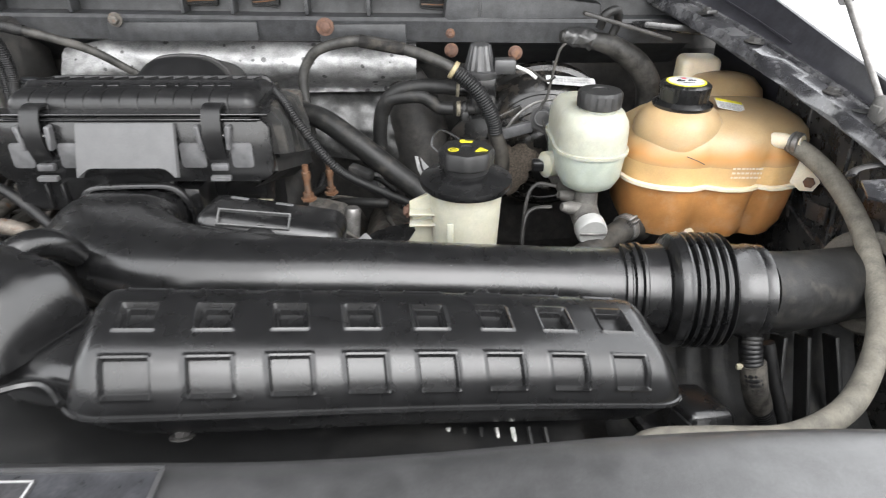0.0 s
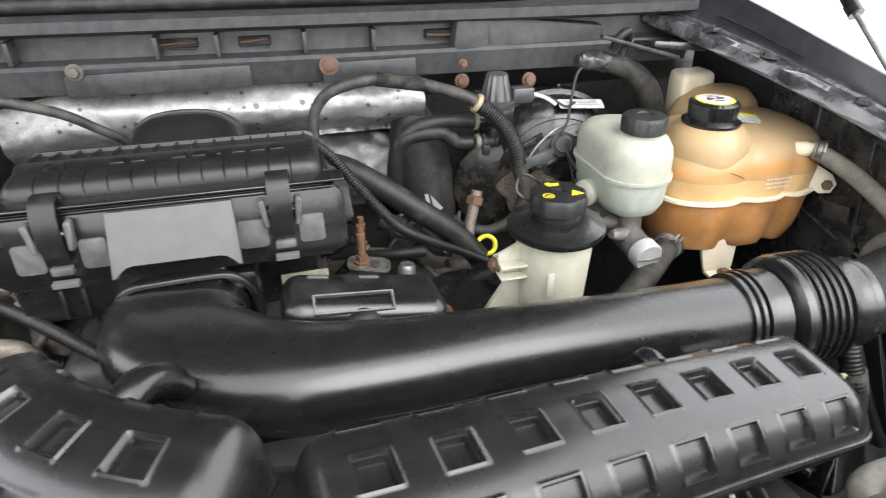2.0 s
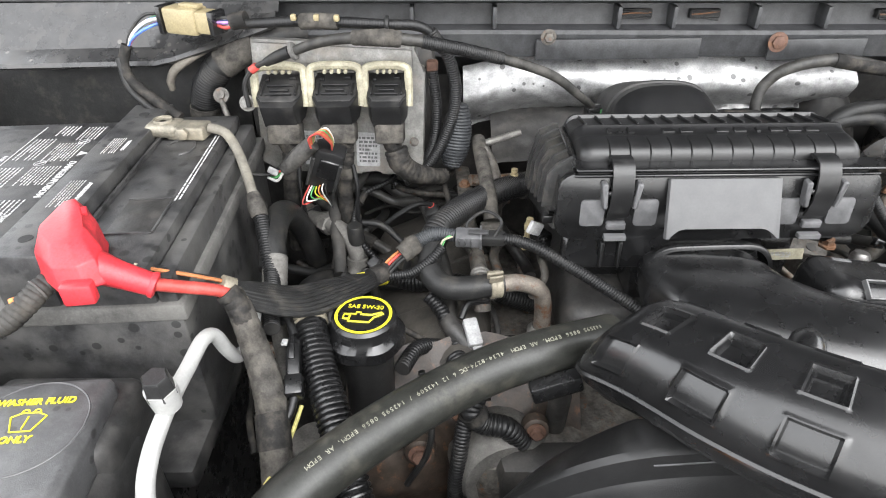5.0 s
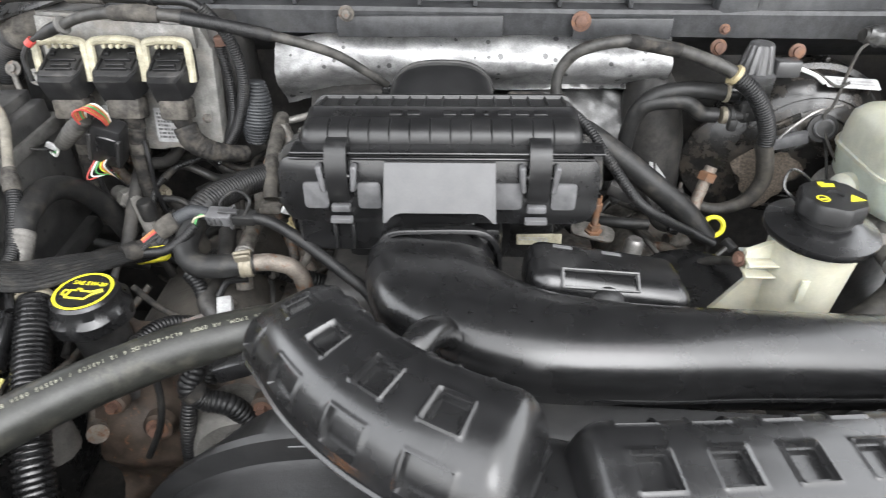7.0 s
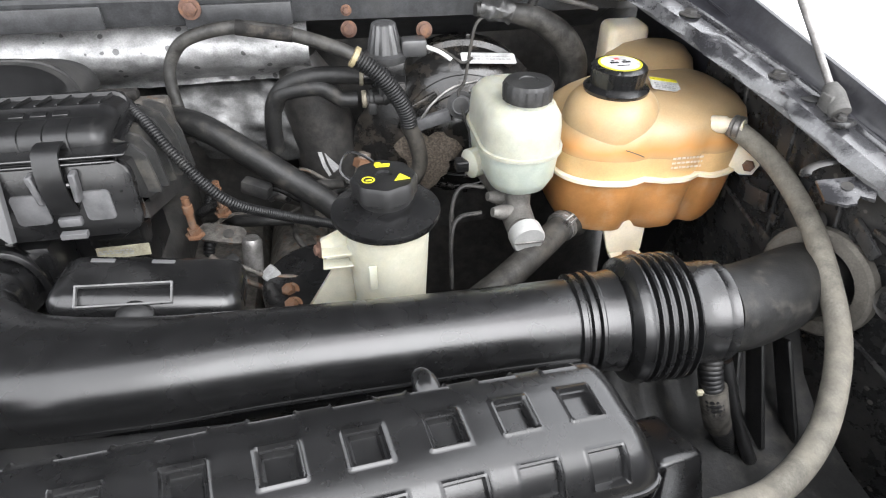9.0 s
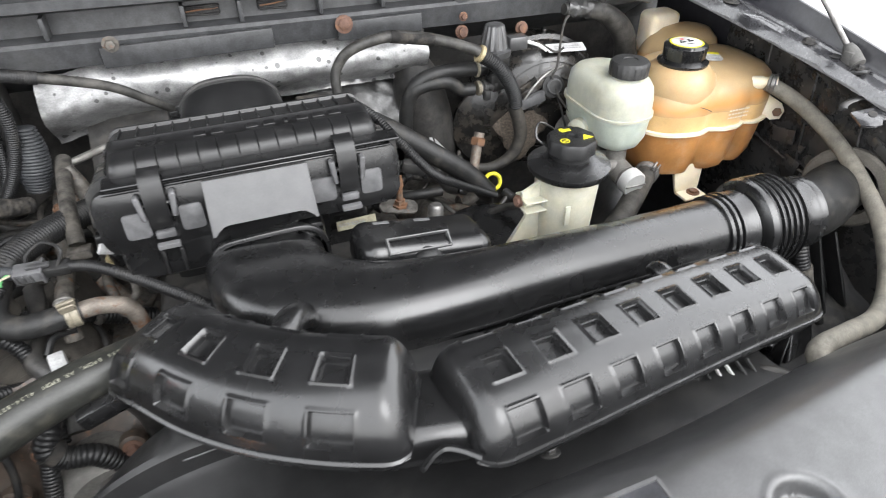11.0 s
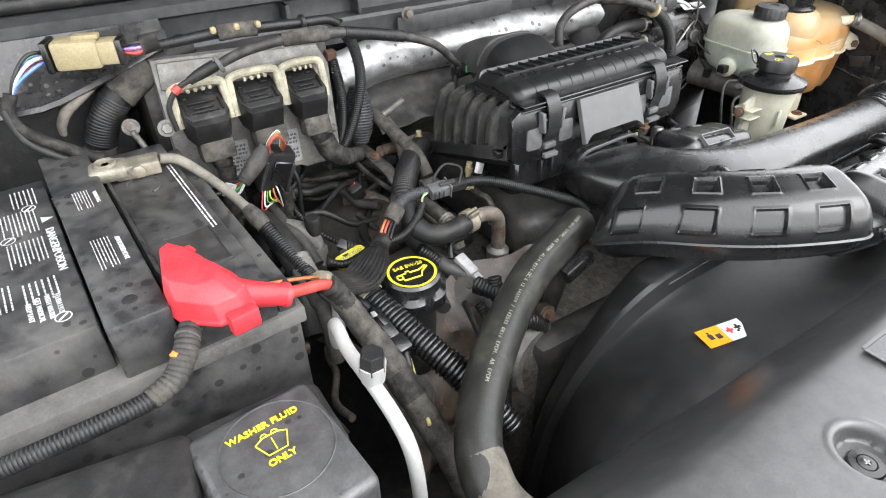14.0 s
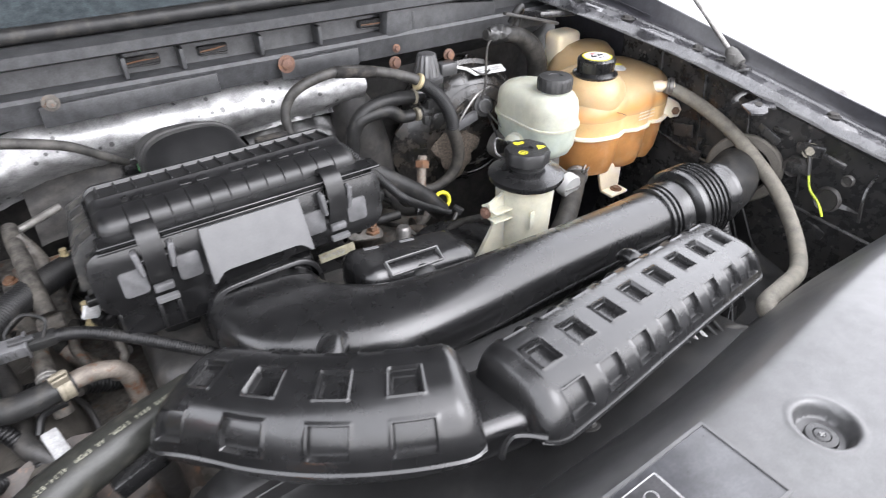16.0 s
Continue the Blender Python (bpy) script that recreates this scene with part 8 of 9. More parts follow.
# ---- hoses, looms and fittings: right ----
def vacuum_hose():
    p = thing("vacuum_hose", (-0.05, 1.0, 1.05), "grey rubber vacuum hose arching along the firewall", "hose")
    pts = [(-0.216, 0.95, 1.06), (-0.219, 0.955, 1.093), (-0.224, 0.968, 1.14), (-0.216, 0.975, 1.168), (-0.19, 0.972, 1.192), (-0.13, 0.972, 1.203), (-0.06, 0.968, 1.191), (0.0, 0.957, 1.172), (0.02, 0.954, 1.16)]
    part("hose", tube(pts, [0.0078, 0.0078, 0.0078, 0.008, 0.0083, 0.0086, 0.009, 0.009, 0.0092], 16), RUBBER_DUSTY, p)
    part("ribbed_end", tube([(0.015, 0.955, 1.162), (0.045, 0.95, 1.14), (0.068, 0.948, 1.11), (0.082, 0.949, 1.08), (0.086, 0.95, 1.06)], 0.0115, 16, ribs=0.0025, pitch=0.005), CABLE, p, "ribbed black sleeve")
    part("loop", tube([(0.084, 0.955, 1.062), (0.096, 0.953, 1.03), (0.1, 0.952, 0.995), (0.084, 0.952, 0.962), (0.046, 0.955, 0.945), (0.01, 0.962, 0.949)], [0.012, 0.0125, 0.012, 0.011, 0.009, 0.0085], 14), RUBBER_GREY, p, "brown dusty hose loop")
    part("band", lathe([(0.012, 0), (0.0145, 0.001), (0.0145, 0.007), (0.012, 0.008)], (0.013, 0.9553, 1.164), (1, -0.15, -0.6), 20), BEIGE, p, "pale yellow band")
    part("tape", tube(pts[5:7], 0.0098, 14, 4), TAPE, p)
    q = thing("red_clip", (-0.245, 0.95, 1.1), "small red and grey clip behind the filter box", "clip")
    part("red", box((-0.26, 0.87, 1.158), (0.012, 0.008, 0.008), 0.002), WIRE_RED, q)
    part("grey", box((-0.285, 0.872, 1.156), (0.02, 0.012, 0.012), 0.002), GREY_PRINT, q)
    part("bracket", box((-0.235, 0.9, 1.12), (0.04, 0.03, 0.05), 0.006), CAST, q)
    part("pad", box((-0.272, 0.905, 1.15), (0.05, 0.014, 0.014), 0.005), TAPE, q)
    return p


vacuum_hose()

p = hose("thick_heater_hose", [(-0.235, 0.945, 1.1), (-0.19, 0.918, 1.096), (-0.15, 0.9, 1.075), (-0.111, 0.888, 1.048), (-0.072, 0.876, 1.02), (-0.037, 0.868, 0.992), (-0.005, 0.858, 0.955)], 0.0172, RUBBER, "thick black heater hose dropping beside the filter box")
part("end_cuff", tube([(-0.24, 0.948, 1.1), (-0.222, 0.937, 1.1)], 0.0185, 16, 3), RUBBER_DUSTY, p)
p = hose("bent_heater_hose", [(-0.108, 0.985, 1.02), (-0.106, 0.985, 1.063), (-0.098, 0.985, 1.096), (-0.077, 0.985, 1.119), (-0.041, 0.985, 1.128), (-0.002, 0.985, 1.128), (0.022, 0.985, 1.125)], 0.0122, RUBBER, "black bent heater hose at the firewall")
part("branch", tube([(-0.1, 0.985, 1.085), (-0.086, 0.98, 1.108), (-0.04, 0.978, 1.114), (-0.02, 0.978, 1.105), (-0.006, 0.978, 1.095), (0.016, 0.978, 1.093)], 0.0112, 14), RUBBER, p)
clamp_on(p, (0.021, 0.985, 1.125), (1, 0, -0.05), 0.0128, CLAMP_TAN, "tan clip", 0.005, False)
clamp_on(p, (0.022, 0.978, 1.093), (1, 0, 0), 0.0115, CLAMP_TAN, "tan clip", 0.006, False)
part("spout", lathe([(0.0125, 0), (0.0125, 0.014), (0.009, 0.018)], (0.026, 0.985, 1.1245), (1, 0, 0), 16), PLASTIC, p)
part("valve", lathe([(0.0105, 0), (0.0105, 0.006), (0.013, 0.007), (0.013, 0.012), (0.009, 0.014), (0.009, 0.026), (0.011, 0.027), (0.011, 0.032)], (0.026, 0.978, 1.093), (1, 0, 0), 18), PLASTIC_DUSTY, p)
part("valve_lever", box((0.036, 0.965, 1.084), (0.012, 0.012, 0.018), 0.003), PLASTIC_DUSTY, p)


def regulator():
    p = thing("pressure_regulator", (0.06, 0.995, 1.1), "grey ribbed pressure regulator on the firewall", "regulator")
    part("dome", lathe([(0.029, 1.142), (0.03, 1.146), (0.03, 1.152), (0.024, 1.155), (0.021, 1.17), (0.016, 1.192), (0.013, 1.194), (0.006, 1.194)], (0.06, 0.995, 0), n=64, wob=lambda a, h: 1 + (0.05 * math.cos(14 * a) if 1.153 < h < 1.193 else 0)), COVER_GREY, p)
    part("block", box((0.062, 0.995, 1.125), (0.05, 0.035, 0.036), 0.005), PLASTIC, p)
    part("block", box((0.066, 0.985, 1.1), (0.04, 0.03, 0.03), 0.005), PLASTIC_DUSTY, p)
    part("solenoid", box((0.1, 0.99, 1.16), (0.035, 0.024, 0.024), 0.004), COVER_GREY, p)
    for x in (0.014, 0.118):
        part("nut", lathe([(0.0115, 0), (0.0115, 0.003), (0.0075, 0.005), (0.0075, 0.01), (0.0035, 0.011)], (x, 1.03 if x < 0.1 else 1.01, 1.176), (0, -1, 0.2), 16), COPPERY, p, "rust-coloured nut")
    part("wire", tube([(0.118, 0.985, 1.16), (0.135, 0.975, 1.155), (0.15, 0.97, 1.145)], 0.003, 8), WIRE_WHITE, p)
    return p


regulator()


def corner_duct():
    p = thing("corner_hose", (0.3, 1.0, 1.05), "thick dusty black hose with foil-taped end in the corner", "hose")
    part("hose", tube([(0.185, 0.985, 1.207), (0.225, 0.988, 1.202), (0.275, 0.998, 1.188), (0.32, 1.008, 1.158), (0.348, 1.016, 1.118), (0.355, 1.02, 1.06)], [0.009, 0.0125, 0.0165, 0.02, 0.021, 0.021], 18), RUBBER_DUSTY, p)
    bm = tube([(0.19, 0.985, 1.207), (0.205, 0.986, 1.2055), (0.222, 0.987, 1.203), (0.236, 0.989, 1.2)], [0.0105, 0.0135, 0.0145, 0.0155], 28, 8)
    for v in bm.verts:
        v.co += 0.0035 * noise.noise_vector(v.co * 90)
    part("foil_tape", bm, FOIL_DARK, p, "crinkled dull dark foil tape", smooth=20)
    part("loop", tube([(0.245, 0.985, 1.22), (0.25, 0.978, 1.24), (0.268, 0.985, 1.245), (0.275, 0.998, 1.225), (0.268, 1.0, 1.2)], 0.007, 12), RUBBER, p)
    part("thin_wire", tube([(0.2, 0.982, 1.2), (0.186, 0.978, 1.19), (0.178, 0.972, 1.165), (0.168, 0.96, 1.12), (0.158, 0.955, 1.1), (0.165, 0.935, 1.07), (0.17, 0.89, 1.05)], 0.0022, 8), RUBBER_GREY, p, "thin grey wire")
    part("flat_rail", box((0.285, 0.972, 1.224), (0.15, 0.012, 0.006), 0.002, Euler((0, radians(16), radians(4))).to_matrix()), GRIME, p)
    part("shelf", box((0.36, 1.01, 1.215), (0.1, 0.07, 0.012), 0.005, Euler((radians(-10), radians(6), 0)).to_matrix()), BODY_BLACK, p)
    return p


corner_duct()

p = hose("filter_box_lead", [(-0.245, 0.83, 1.178), (-0.215, 0.79, 1.165), (-0.185, 0.765, 1.13), (-0.143, 0.755, 1.079), (-0.09, 0.79, 1.03), (-0.038, 0.83, 0.985), (0.0, 0.84, 0.96)], 0.006, CABLE, "thin black corrugated lead dropping beside the filter box", "loom", ribs=0.0016, pitch=0.004)
p = thing("oil_dipstick", (0.013, 0.88, 0.9), "yellow ring of the engine oil dipstick", "dipstick")
ring_pts = [(0.013 + 0.0145 * math.cos(a), 0.88 + 0.006 * math.sin(a), 0.962 + 0.0125 * math.sin(a)) for a in (2 * math.pi * j / 12 for j in range(13))]
part("ring", tube(ring_pts, 0.0036, 8, 3), YELLOW, p)
part("stem", tube([(0.013, 0.882, 0.95), (0.02, 0.89, 0.88)], 0.004, 8), GRIME, p)

p = thing("pulley_cover", (-0.05, 0.75, 0.88), "round black cover beside the steering reservoir", "cover")
part("dome", lathe([(0.08, 0.88), (0.082, 0.95), (0.08, 0.958), (0.072, 0.962), (0.05, 0.958), (0.02, 0.957)], (-0.045, 0.748, 0), n=48), PLASTIC, p)
for x, y in ((-0.088, 0.708), (-0.092, 0.735)):
    bolt((x, y, 0.955), (-0.3, -0.5, 1), 0.008, 0.012, RUSTY, p, label="rusty bolt")
p = thing("small_solenoid", (-0.14, 0.81, 0.92), "small steel solenoid with grey plug", "solenoid")
part("can", lathe([(0.011, 0), (0.012, 0.004), (0.012, 0.045), (0.009, 0.05)], (-0.136, 0.772, 0.962), (0.1, 0.1, 1), 18), STEEL, p)
part("plug", box((-0.116, 0.765, 0.962), (0.02, 0.016, 0.014), 0.003, Euler((0, radians(-30), radians(30))).to_matrix()), GREY_PRINT, p)
part("blue_plug", box((-0.13, 0.88, 1.02), (0.04, 0.02, 0.02), 0.005, Euler((0, radians(14), radians(-20))).to_matrix()), PLASTIC_DUSTY, p)
p = thing("lifting_eye", (-0.19, 0.83, 0.96), "grimy steel lifting plate on the engine", "bracket")
m = Matrix.Translation((-0.175, 0.825, 0.99)) @ frame_of((0.1, -0.4, 1), (0.2, 1, 0.3))
part("plate", plate(rounded(0.06, 0.026, 0.01), 0.004, m, 0.001), CAST, p)
part("hole", lathe([(0.007, 0.0), (0.007, 0.0008)], m @ Vector((0.008, 0, 0.0002)), m.to_3x3() @ Vector((0, 0, 1)), 16), GRIME, p)

p = hose("lower_coolant_hose", [(0.31, 0.83, 0.945), (0.285, 0.81, 0.962), (0.23, 0.765, 0.955), (0.17, 0.72, 0.945), (0.1, 0.68, 0.93)], 0.0185, RUBBER_GREY, "dusty coolant hose with spring clamp below the tank")
clamp_on(p, (0.272, 0.80, 0.962), (0.8, 0.6, 0.05), 0.0195, STEEL, "steel spring clamp", 0.012, True, (0.1, -0.5, 0.8))
p = thing("pipe_cover", (-0.036, 1.075, 0.86), "dark smoke-stained pipe cover with white paint marks", "pipe cover")
part("cover", tube([(-0.066, 1.08, 1.125), (-0.052, 1.078, 1.07), (-0.036, 1.075, 0.98), (-0.03, 1.075, 0.86)], [0.03, 0.046, 0.052, 0.05], 28), GRIME, p)
m = Matrix(((1, 0, 0, 0), (0, 0, -1, 1.0225), (0, 1, 0, 0), (0, 0, 0, 1)))
part("paint_mark", plate([(-0.051, 0.991), (-0.045, 0.99), (-0.041, 0.97), (-0.034, 0.95), (-0.038, 0.947), (-0.046, 0.966)], 0.002, m), WHITE, p, "white paint mark")
part("paint_mark", plate([(-0.041, 0.989), (-0.019, 0.962), (-0.03, 0.953), (-0.036, 0.968)], 0.002, m), WHITE, p, "white paint mark")


def low_right():
    """What shows below the bellows and beside the resonator's end."""
    p = thing("headlamp_bracket", (0.28, 0.42, 0.8), "black bracket and housing below the bellows", "bracket")
    part("body", box((0.268, 0.47, 0.895), (0.075, 0.085, 0.07), 0.008, Euler((radians(-14), radians(8), radians(12))).to_matrix(), 3, taper=(0.72, 0.8)), PLASTIC, p)
    part("rib", box((0.232, 0.452, 0.902), (0.006, 0.06, 0.06), 0.002, Euler((radians(-12), radians(22), radians(10))).to_matrix()), PLASTIC, p)
    part("web", box((0.215, 0.48, 0.9), (0.03, 0.1, 0.012), 0.004, Euler((0, radians(14), radians(20))).to_matrix()), PLASTIC, p)
    u = thing("arch_liner", (0.38, 0.5, 0.75), "satin black ribbed liner below the intake duct", "liner")
    rows = []
    for i in range(49):
        x = 0.2 + 0.33 * i / 48
        fold = 0.008 * math.copysign(abs(math.sin(i * 0.62)) ** 0.5, math.sin(i * 0.62))
        rows.append([Vector((x, yy + fold, zz)) for yy, zz in ((0.64, 0.95), (0.615, 0.9), (0.585, 0.86), (0.54, 0.83), (0.48, 0.815), (0.4, 0.81), (0.3, 0.82))])
    part("sheet", grid(rows), RUBBER, u)
    for x, a in ((0.405, 0.1), (0.44, 0.0), (0.48, -0.1)):
        part("rib", box((x, 0.55, 0.875), (0.006, 0.03, 0.13), 0.002, Euler((radians(-28), a, 0)).to_matrix()), PLASTIC_TEX, u)
    part("strut", tube([(0.375, 0.545, 0.95), (0.395, 0.52, 0.88), (0.42, 0.5, 0.82)], 0.008, 10), PLASTIC_TEX, u)
    q = thing("wing_loom", (0.34, 0.5, 0.75), "black loom with brown cloth tape below the duct", "loom")
    part("loom", tube([(0.345, 0.535, 0.975), (0.345, 0.522, 0.95), (0.352, 0.51, 0.92), (0.37, 0.515, 0.88), (0.395, 0.522, 0.84), (0.41, 0.52, 0.8)], 0.0125, 14, ribs=0.0012), CABLE, q)
    part("tape", tube([(0.347, 0.518, 0.943), (0.355, 0.511, 0.912), (0.37, 0.515, 0.88)], 0.0148, 14, 4), TAPE_GREY, q, "brown cloth tape")
    part("tie", box((0.333, 0.515, 0.94), (0.01, 0.005, 0.006), 0.001), CREAM, q)
    r = thing("bent_pipe", (0.11, 0.35, 0.93), "small tan bent pipe below the resonator", "pipe")
    part("pipe", tube([(0.075, 0.375, 0.96), (0.09, 0.365, 0.98), (0.112, 0.352, 0.985), (0.135, 0.335, 0.975), (0.14, 0.33, 0.95)], 0.007, 12), RUBBER_GREY, r)
    s = thing("wire_cluster", (0.05, 0.36, 0.9), "white and black wires below the resonator", "wires")
    for i in range(7):
        x = 0.0 + 0.014 * i
        part("wire", tube([(x, 0.37, 1.0), (x + 0.004, 0.35 - 0.003 * (i % 3), 0.985), (x + 0.008, 0.36, 0.96), (x, 0.38, 0.93)], 0.0022, 6, 5), (WIRE_WHITE, RUBBER, RUBBER, STEEL)[i % 4], s)
    part("plug", box((0.05, 0.355, 0.965), (0.04, 0.02, 0.02), 0.003), CREAM, s)


low_right()


def clutter_right():
    """Pipes, looms and small fittings between the engine and the booster."""
    rnd = random.Random(29)
    mats = (GRIME, RUBBER, CABLE, CAST, WORN_PIPE, RUBBER_DUSTY)
    for k in range(18):
        x0, y0, z0 = rnd.uniform(-0.2, 0.06), rnd.uniform(0.76, 1.02), rnd.uniform(0.91, 0.99)
        a = rnd.uniform(0, 6.28)
        pts = []
        for i in range(5):
            pts.append((x0, y0, z0))
            a += rnd.uniform(-0.8, 0.8)
            x0 = min(max(x0 + 0.04 * math.cos(a), -0.22), 0.08)
            y0 = min(max(y0 + 0.04 * math.sin(a), 0.75), 1.06)
            z0 += rnd.uniform(-0.03, 0.015)
        mt = mats[k % 6]
        q = hose("bay_pipe", pts, rnd.choice((0.003, 0.004, 0.006, 0.008)), mt, "dark grimy pipe low in the engine bay" if mt in (GRIME, CAST, WORN_PIPE) else "black dusty loom low in the engine bay", ribs=0.002 if mt is CABLE else 0.0)
        if k % 3 == 0:
            part("plug", box(pts[0], (0.015, 0.02, 0.013), 0.003, Euler((rnd.uniform(-0.6, 0.6), rnd.uniform(-0.6, 0.6), rnd.uniform(0, 3))).to_matrix()), rnd.choice((PLASTIC, COVER_GREY, PLASTIC_DUSTY)), q, "small cable plug")
    # wires that fan across the booster
    w = thing("booster_wires", (0.1, 0.95, 0.98), "thin wires and small plugs hanging over the booster", "wires")
    part("wire", tube([(0.138, 0.985, 1.156), (0.15, 0.975, 1.15), (0.166, 0.965, 1.142), (0.178, 0.96, 1.15)], 0.002, 6, 6, ribs=0.001, pitch=0.004), RUBBER_GREY, w, "twisted pair of wires")
    part("wire", tube([(0.1, 0.955, 1.06), (0.12, 0.952, 1.09), (0.15, 0.96, 1.108), (0.19, 0.975, 1.11)], 0.0022, 6, 6), STEEL, w, "thin bright wire")
    part("wire", tube([(0.166, 0.948, 1.07), (0.172, 0.94, 1.05), (0.17, 0.92, 1.03), (0.165, 0.9, 1.02)], 0.002, 6, 6), RUBBER, w)
    part("plug", box((0.164, 0.9, 1.018), (0.016, 0.014, 0.02), 0.003), PLASTIC, w)
    part("strap", box((0.105, 0.956, 1.09), (0.05, 0.006, 0.012), 0.002, Euler((0, radians(-24), radians(8))).to_matrix()), BOOSTER, w, "flat steel strap")
    # fittings low by the engine side, with rusty ends
    f = thing("heater_fitting", (0.0, 0.93, 0.94), "rusty heater pipe fitting on the engine", "pipe fitting")
    part("pipe", tube([(0.02, 0.955, 1.02), (0.01, 0.945, 0.99), (0.0, 0.93, 0.96), (0.0, 0.91, 0.93)], 0.009, 12), WORN_PIPE, f)
    part("nut", lathe([(0.014, 0), (0.014, 0.012), (0.01, 0.014)], (0.013, 0.948, 1.0), (0.3, 0.3, 0.9), 6), RUSTY, f)
    part("elbow", tube([(0.0, 0.91, 0.93), (-0.02, 0.9, 0.922), (-0.045, 0.895, 0.925)], 0.011, 12), CAST, f)


clutter_right()


# ---- bonnet strut, wing fittings ----
def bonnet_strut():
    p = thing("bonnet_strut", (0.515, 0.686, 1.165), "slim gas strut with a ball socket on the wing rail", "gas strut")
    a, b, c = (0.515, 0.69, 1.185), (0.517, 0.83, 1.29), (0.52, 1.05, 1.46)
    part("rod", tube([a, b], 0.0042, 12, 3), STEEL, p, "thin steel rod")
    part("cylinder", tube([b, c], 0.0095, 16, 3), PLASTIC, p, "black strut cylinder")
    part("collar", tube([(0.517, 0.822, 1.284), (0.517, 0.836, 1.2945)], 0.0108, 16, 3), PLASTIC, p)
    part("socket", tube([(0.512, 0.668, 1.172), (0.514, 0.688, 1.184), (0.515, 0.698, 1.192)], [0.011, 0.0115, 0.007], 16), TRAY_GREY, p, "dust-greyed ball socket")
    part("stud", lathe([(0.015, 0), (0.015, 0.003), (0.008, 0.006), (0.008, 0.014)], (0.513, 0.672, 1.16), (0.2, 0, 1), 16), GRIME, p)
    part("tab", box((0.505, 0.684, 1.178), (0.008, 0.018, 0.02), 0.003), TRAY_GREY, p)
    return p


bonnet_strut()

p = thing("wing_clip", (0.62, 0.545, 1.06), "bent steel clip on the wing edge", "clip")
part("strip", tube([(0.6, 0.555, 1.118), (0.615, 0.548, 1.13), (0.635, 0.54, 1.125), (0.64, 0.538, 1.11)], 0.012, 10, flat=0.2, up=(0, 1, 0)), STEEL, p)
p = thing("wing_terminal", (0.52, 0.505, 0.99), "corroded bolt with a yellow wire on the inner wing", "terminal")
bolt((0.532, 0.512, 1.058), (-1, -0.3, 0.3), 0.009, 0.009, LEAD, p, "bolt", "corroded white bolt")
part("stem", tube([(0.53, 0.51, 1.05), (0.525, 0.503, 1.035), (0.522, 0.498, 1.02)], 0.004, 8), GRIME, p)
part("yellow_wire", tube([(0.522, 0.498, 1.022), (0.516, 0.485, 1.0), (0.51, 0.462, 0.985), (0.5, 0.445, 0.97)], 0.002, 8), WIRE_YELLOW, p, "bright yellow-green wire")
p = thing("rail_bracket", (0.485, 0.59, 1.1), "black pressed bracket with a hole on the wing rail", "bracket")
m = Matrix.Translation((0.493, 0.604, 1.122)) @ frame_of((-0.3, -0.25, 1), (0.3, 1, 0.3))
part("plate", plate([(-0.026, 0.012), (-0.024, -0.016), (-0.006, -0.024), (0.004, -0.022), (0.008, -0.012), (0.02, -0.02), (0.026, -0.008), (0.022, 0.014)], 0.004, m, 0.001), RAIL_PAINT, p)
part("flap", tube([tuple(m @ Vector((0.034 * math.cos(q) - 0.002, 0.016 + 0.016 * math.sin(q), 0.004))) for q in (math.pi * j / 8 for j in range(9))], 0.006, 8, 4, flat=0.4), BODY_BLACK, p, "dark folded flap")
part("hole", lathe([(0.006, 0.0), (0.006, 0.0008)], m @ Vector((0, 0, 0.0003)), m.to_3x3() @ Vector((0, 0, 1)), 16), GRIME, p)


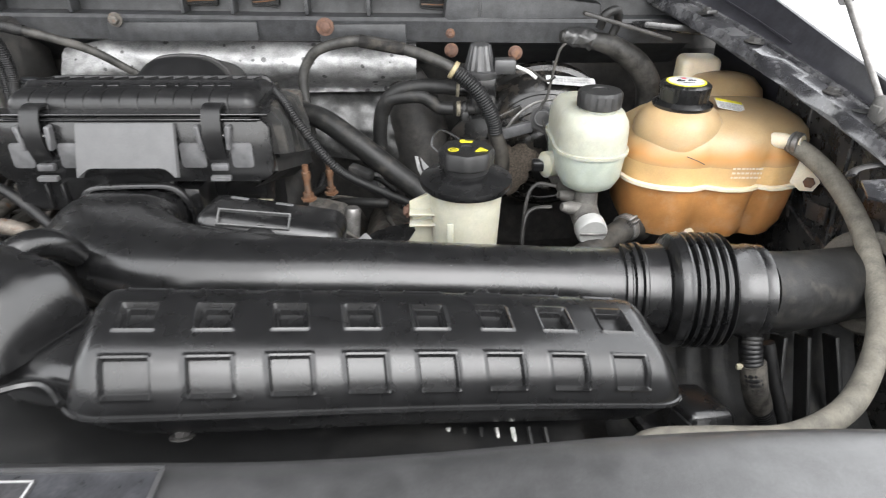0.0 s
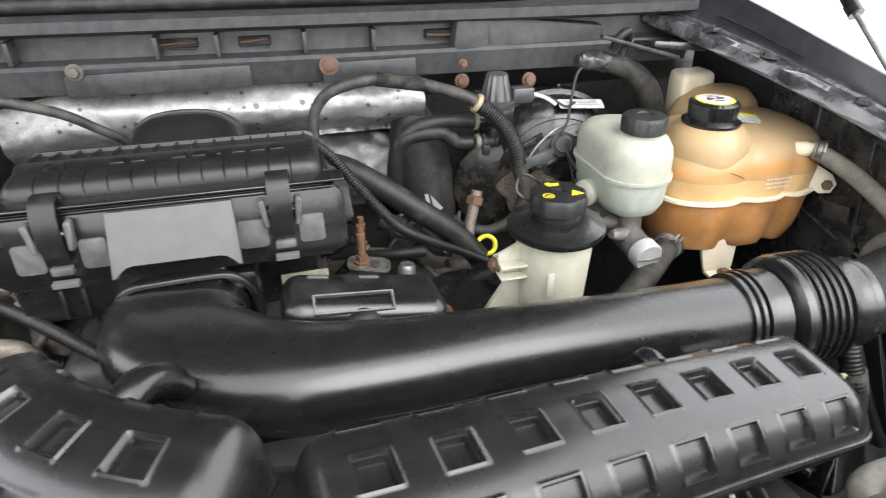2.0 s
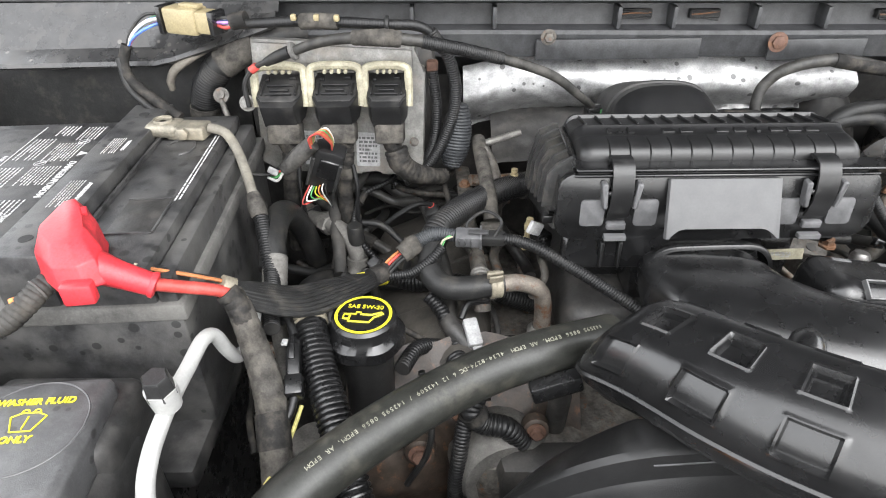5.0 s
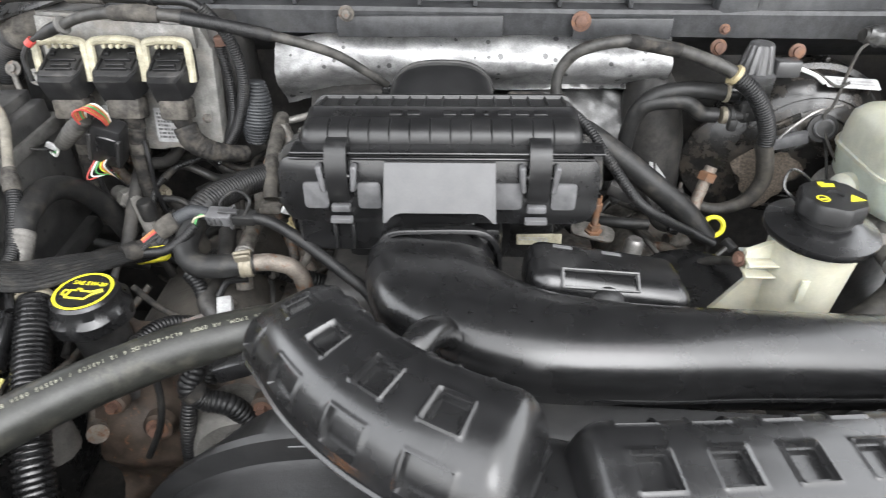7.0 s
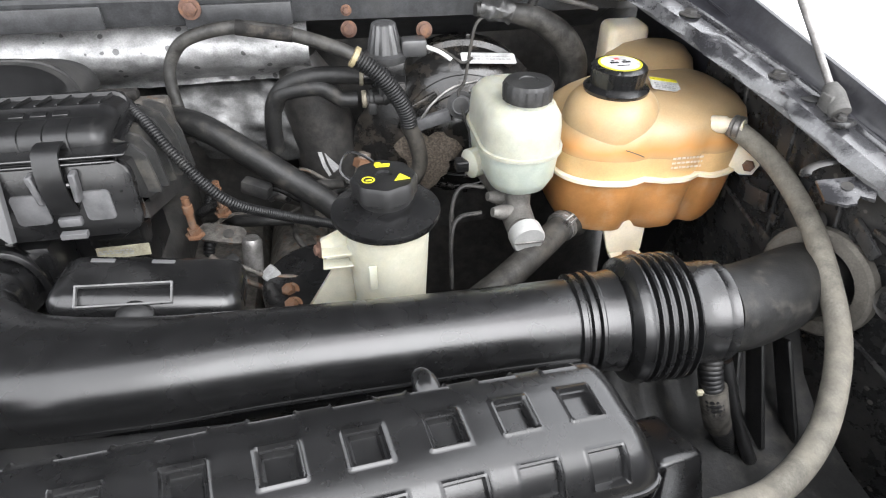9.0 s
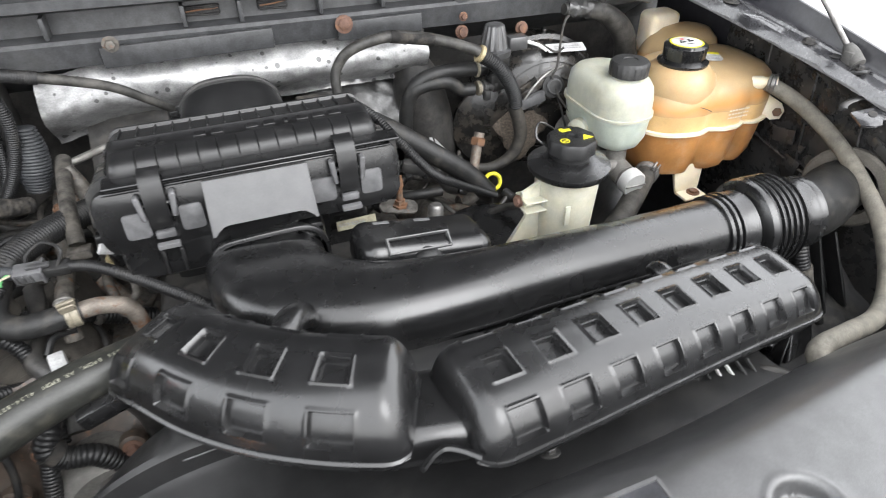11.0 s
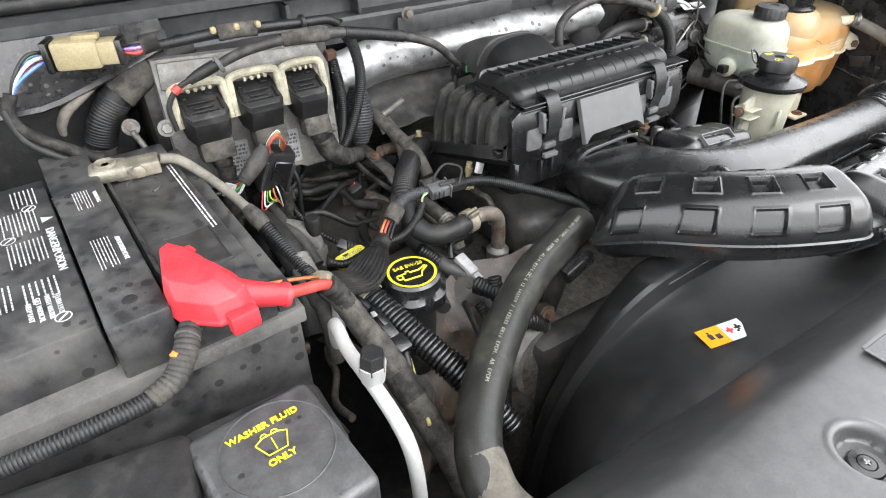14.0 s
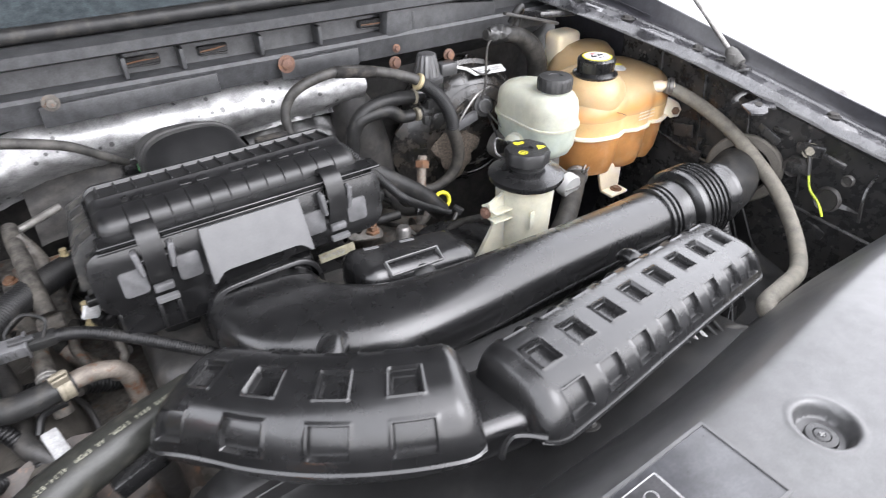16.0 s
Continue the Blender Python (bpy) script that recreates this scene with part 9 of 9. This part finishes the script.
# ---- printed label on the radiator cover ----
def info_label():
    p = thing("info_label", (-0.34, 0.18, 1.11), "dark printed service label on the radiator cover", "label")
    m = Matrix.Translation((-0.328, 0.191, 1.1142)) @ Matrix.Rotation(radians(1), 4, "Z")
    part("backing", plate([(-0.197, -0.036), (0.16, -0.036), (0.16, 0.038), (-0.197, 0.038)], 0.0006, m @ Matrix.Translation((0, 0, -0.0002))), PANEL_GLOSS, p, "smooth panel under the label")
    part("raised_edge", bars([(-0.018, 0.0395, 0.36, 0.003), (-0.018, -0.0375, 0.36, 0.003), (-0.1985, 0.001, 0.003, 0.075), (0.1615, 0.001, 0.003, 0.075)], m, depth=0.0012), COVER_GREY, p, "raised edge round the panel")
    m = m @ Matrix.Diagonal((1.1, 0.96, 1, 1))
    part("sheet", plate(rounded(0.17, 0.07, 0.003), 0.0006, m @ Matrix.Translation((0, 0, 0.0008))), LABEL_DARK, p)
    m2 = m @ Matrix.Translation((0, 0, 0.0009))
    for line in ((0, 0.033, 0.166, 0.001), (0, -0.033, 0.166, 0.001), (0.083, 0, 0.001, 0.065), (0.035, 0, 0.001, 0.065), (0.0595, 0, 0.046, 0.001), (-0.025, 0.014, 0.116, 0.001), (-0.025, -0.004, 0.116, 0.001), (-0.02, 0.005, 0.001, 0.016)):
        part("rule", bars([line], m2), GREY_PRINT, p)
    part("lettering", letters("R-134A", 0.0075, m2 @ Matrix.Translation((-0.04, 0.0235, 0))), WHITE, p)
    bm = print_lines(0.04, 0.012, 4, 61, m2 @ Matrix.Translation((0.006, 0.024, 0)))
    print_lines(0.05, 0.014, 5, 62, m2 @ Matrix.Translation((-0.048, 0.005, 0)), bm, fill=0.4)
    print_lines(0.045, 0.014, 5, 63, m2 @ Matrix.Translation((0.007, 0.005, 0)), bm, fill=0.4)
    print_lines(0.105, 0.024, 7, 64, m2 @ Matrix.Translation((-0.02, -0.018, 0)), bm, fill=0.4)
    part("print", bm, GREY_PRINT, p, "small unreadable print")
    part("edge_band", bars([(-0.078, 0, 0.013, 0.066)], m2), WHITE, p, "white edge band")
    bm = bmesh.new()
    for cx, cy in ((0.05, 0.018), (0.066, 0.02), (0.058, 0.008), (0.05, -0.014), (0.066, -0.012), (0.058, -0.024), (0.072, -0.022)):
        rows = [[m2 @ Vector((cx + r * math.cos(q), cy + r * math.sin(q), 0.0004)) for q in (2 * math.pi * j / 20 for j in range(20))] for r in (0.0056, 0.0048)]
        grid(rows, True, bm=bm)
    part("belt_diagram", bm, GREY_PRINT, p)
    return p


info_label()
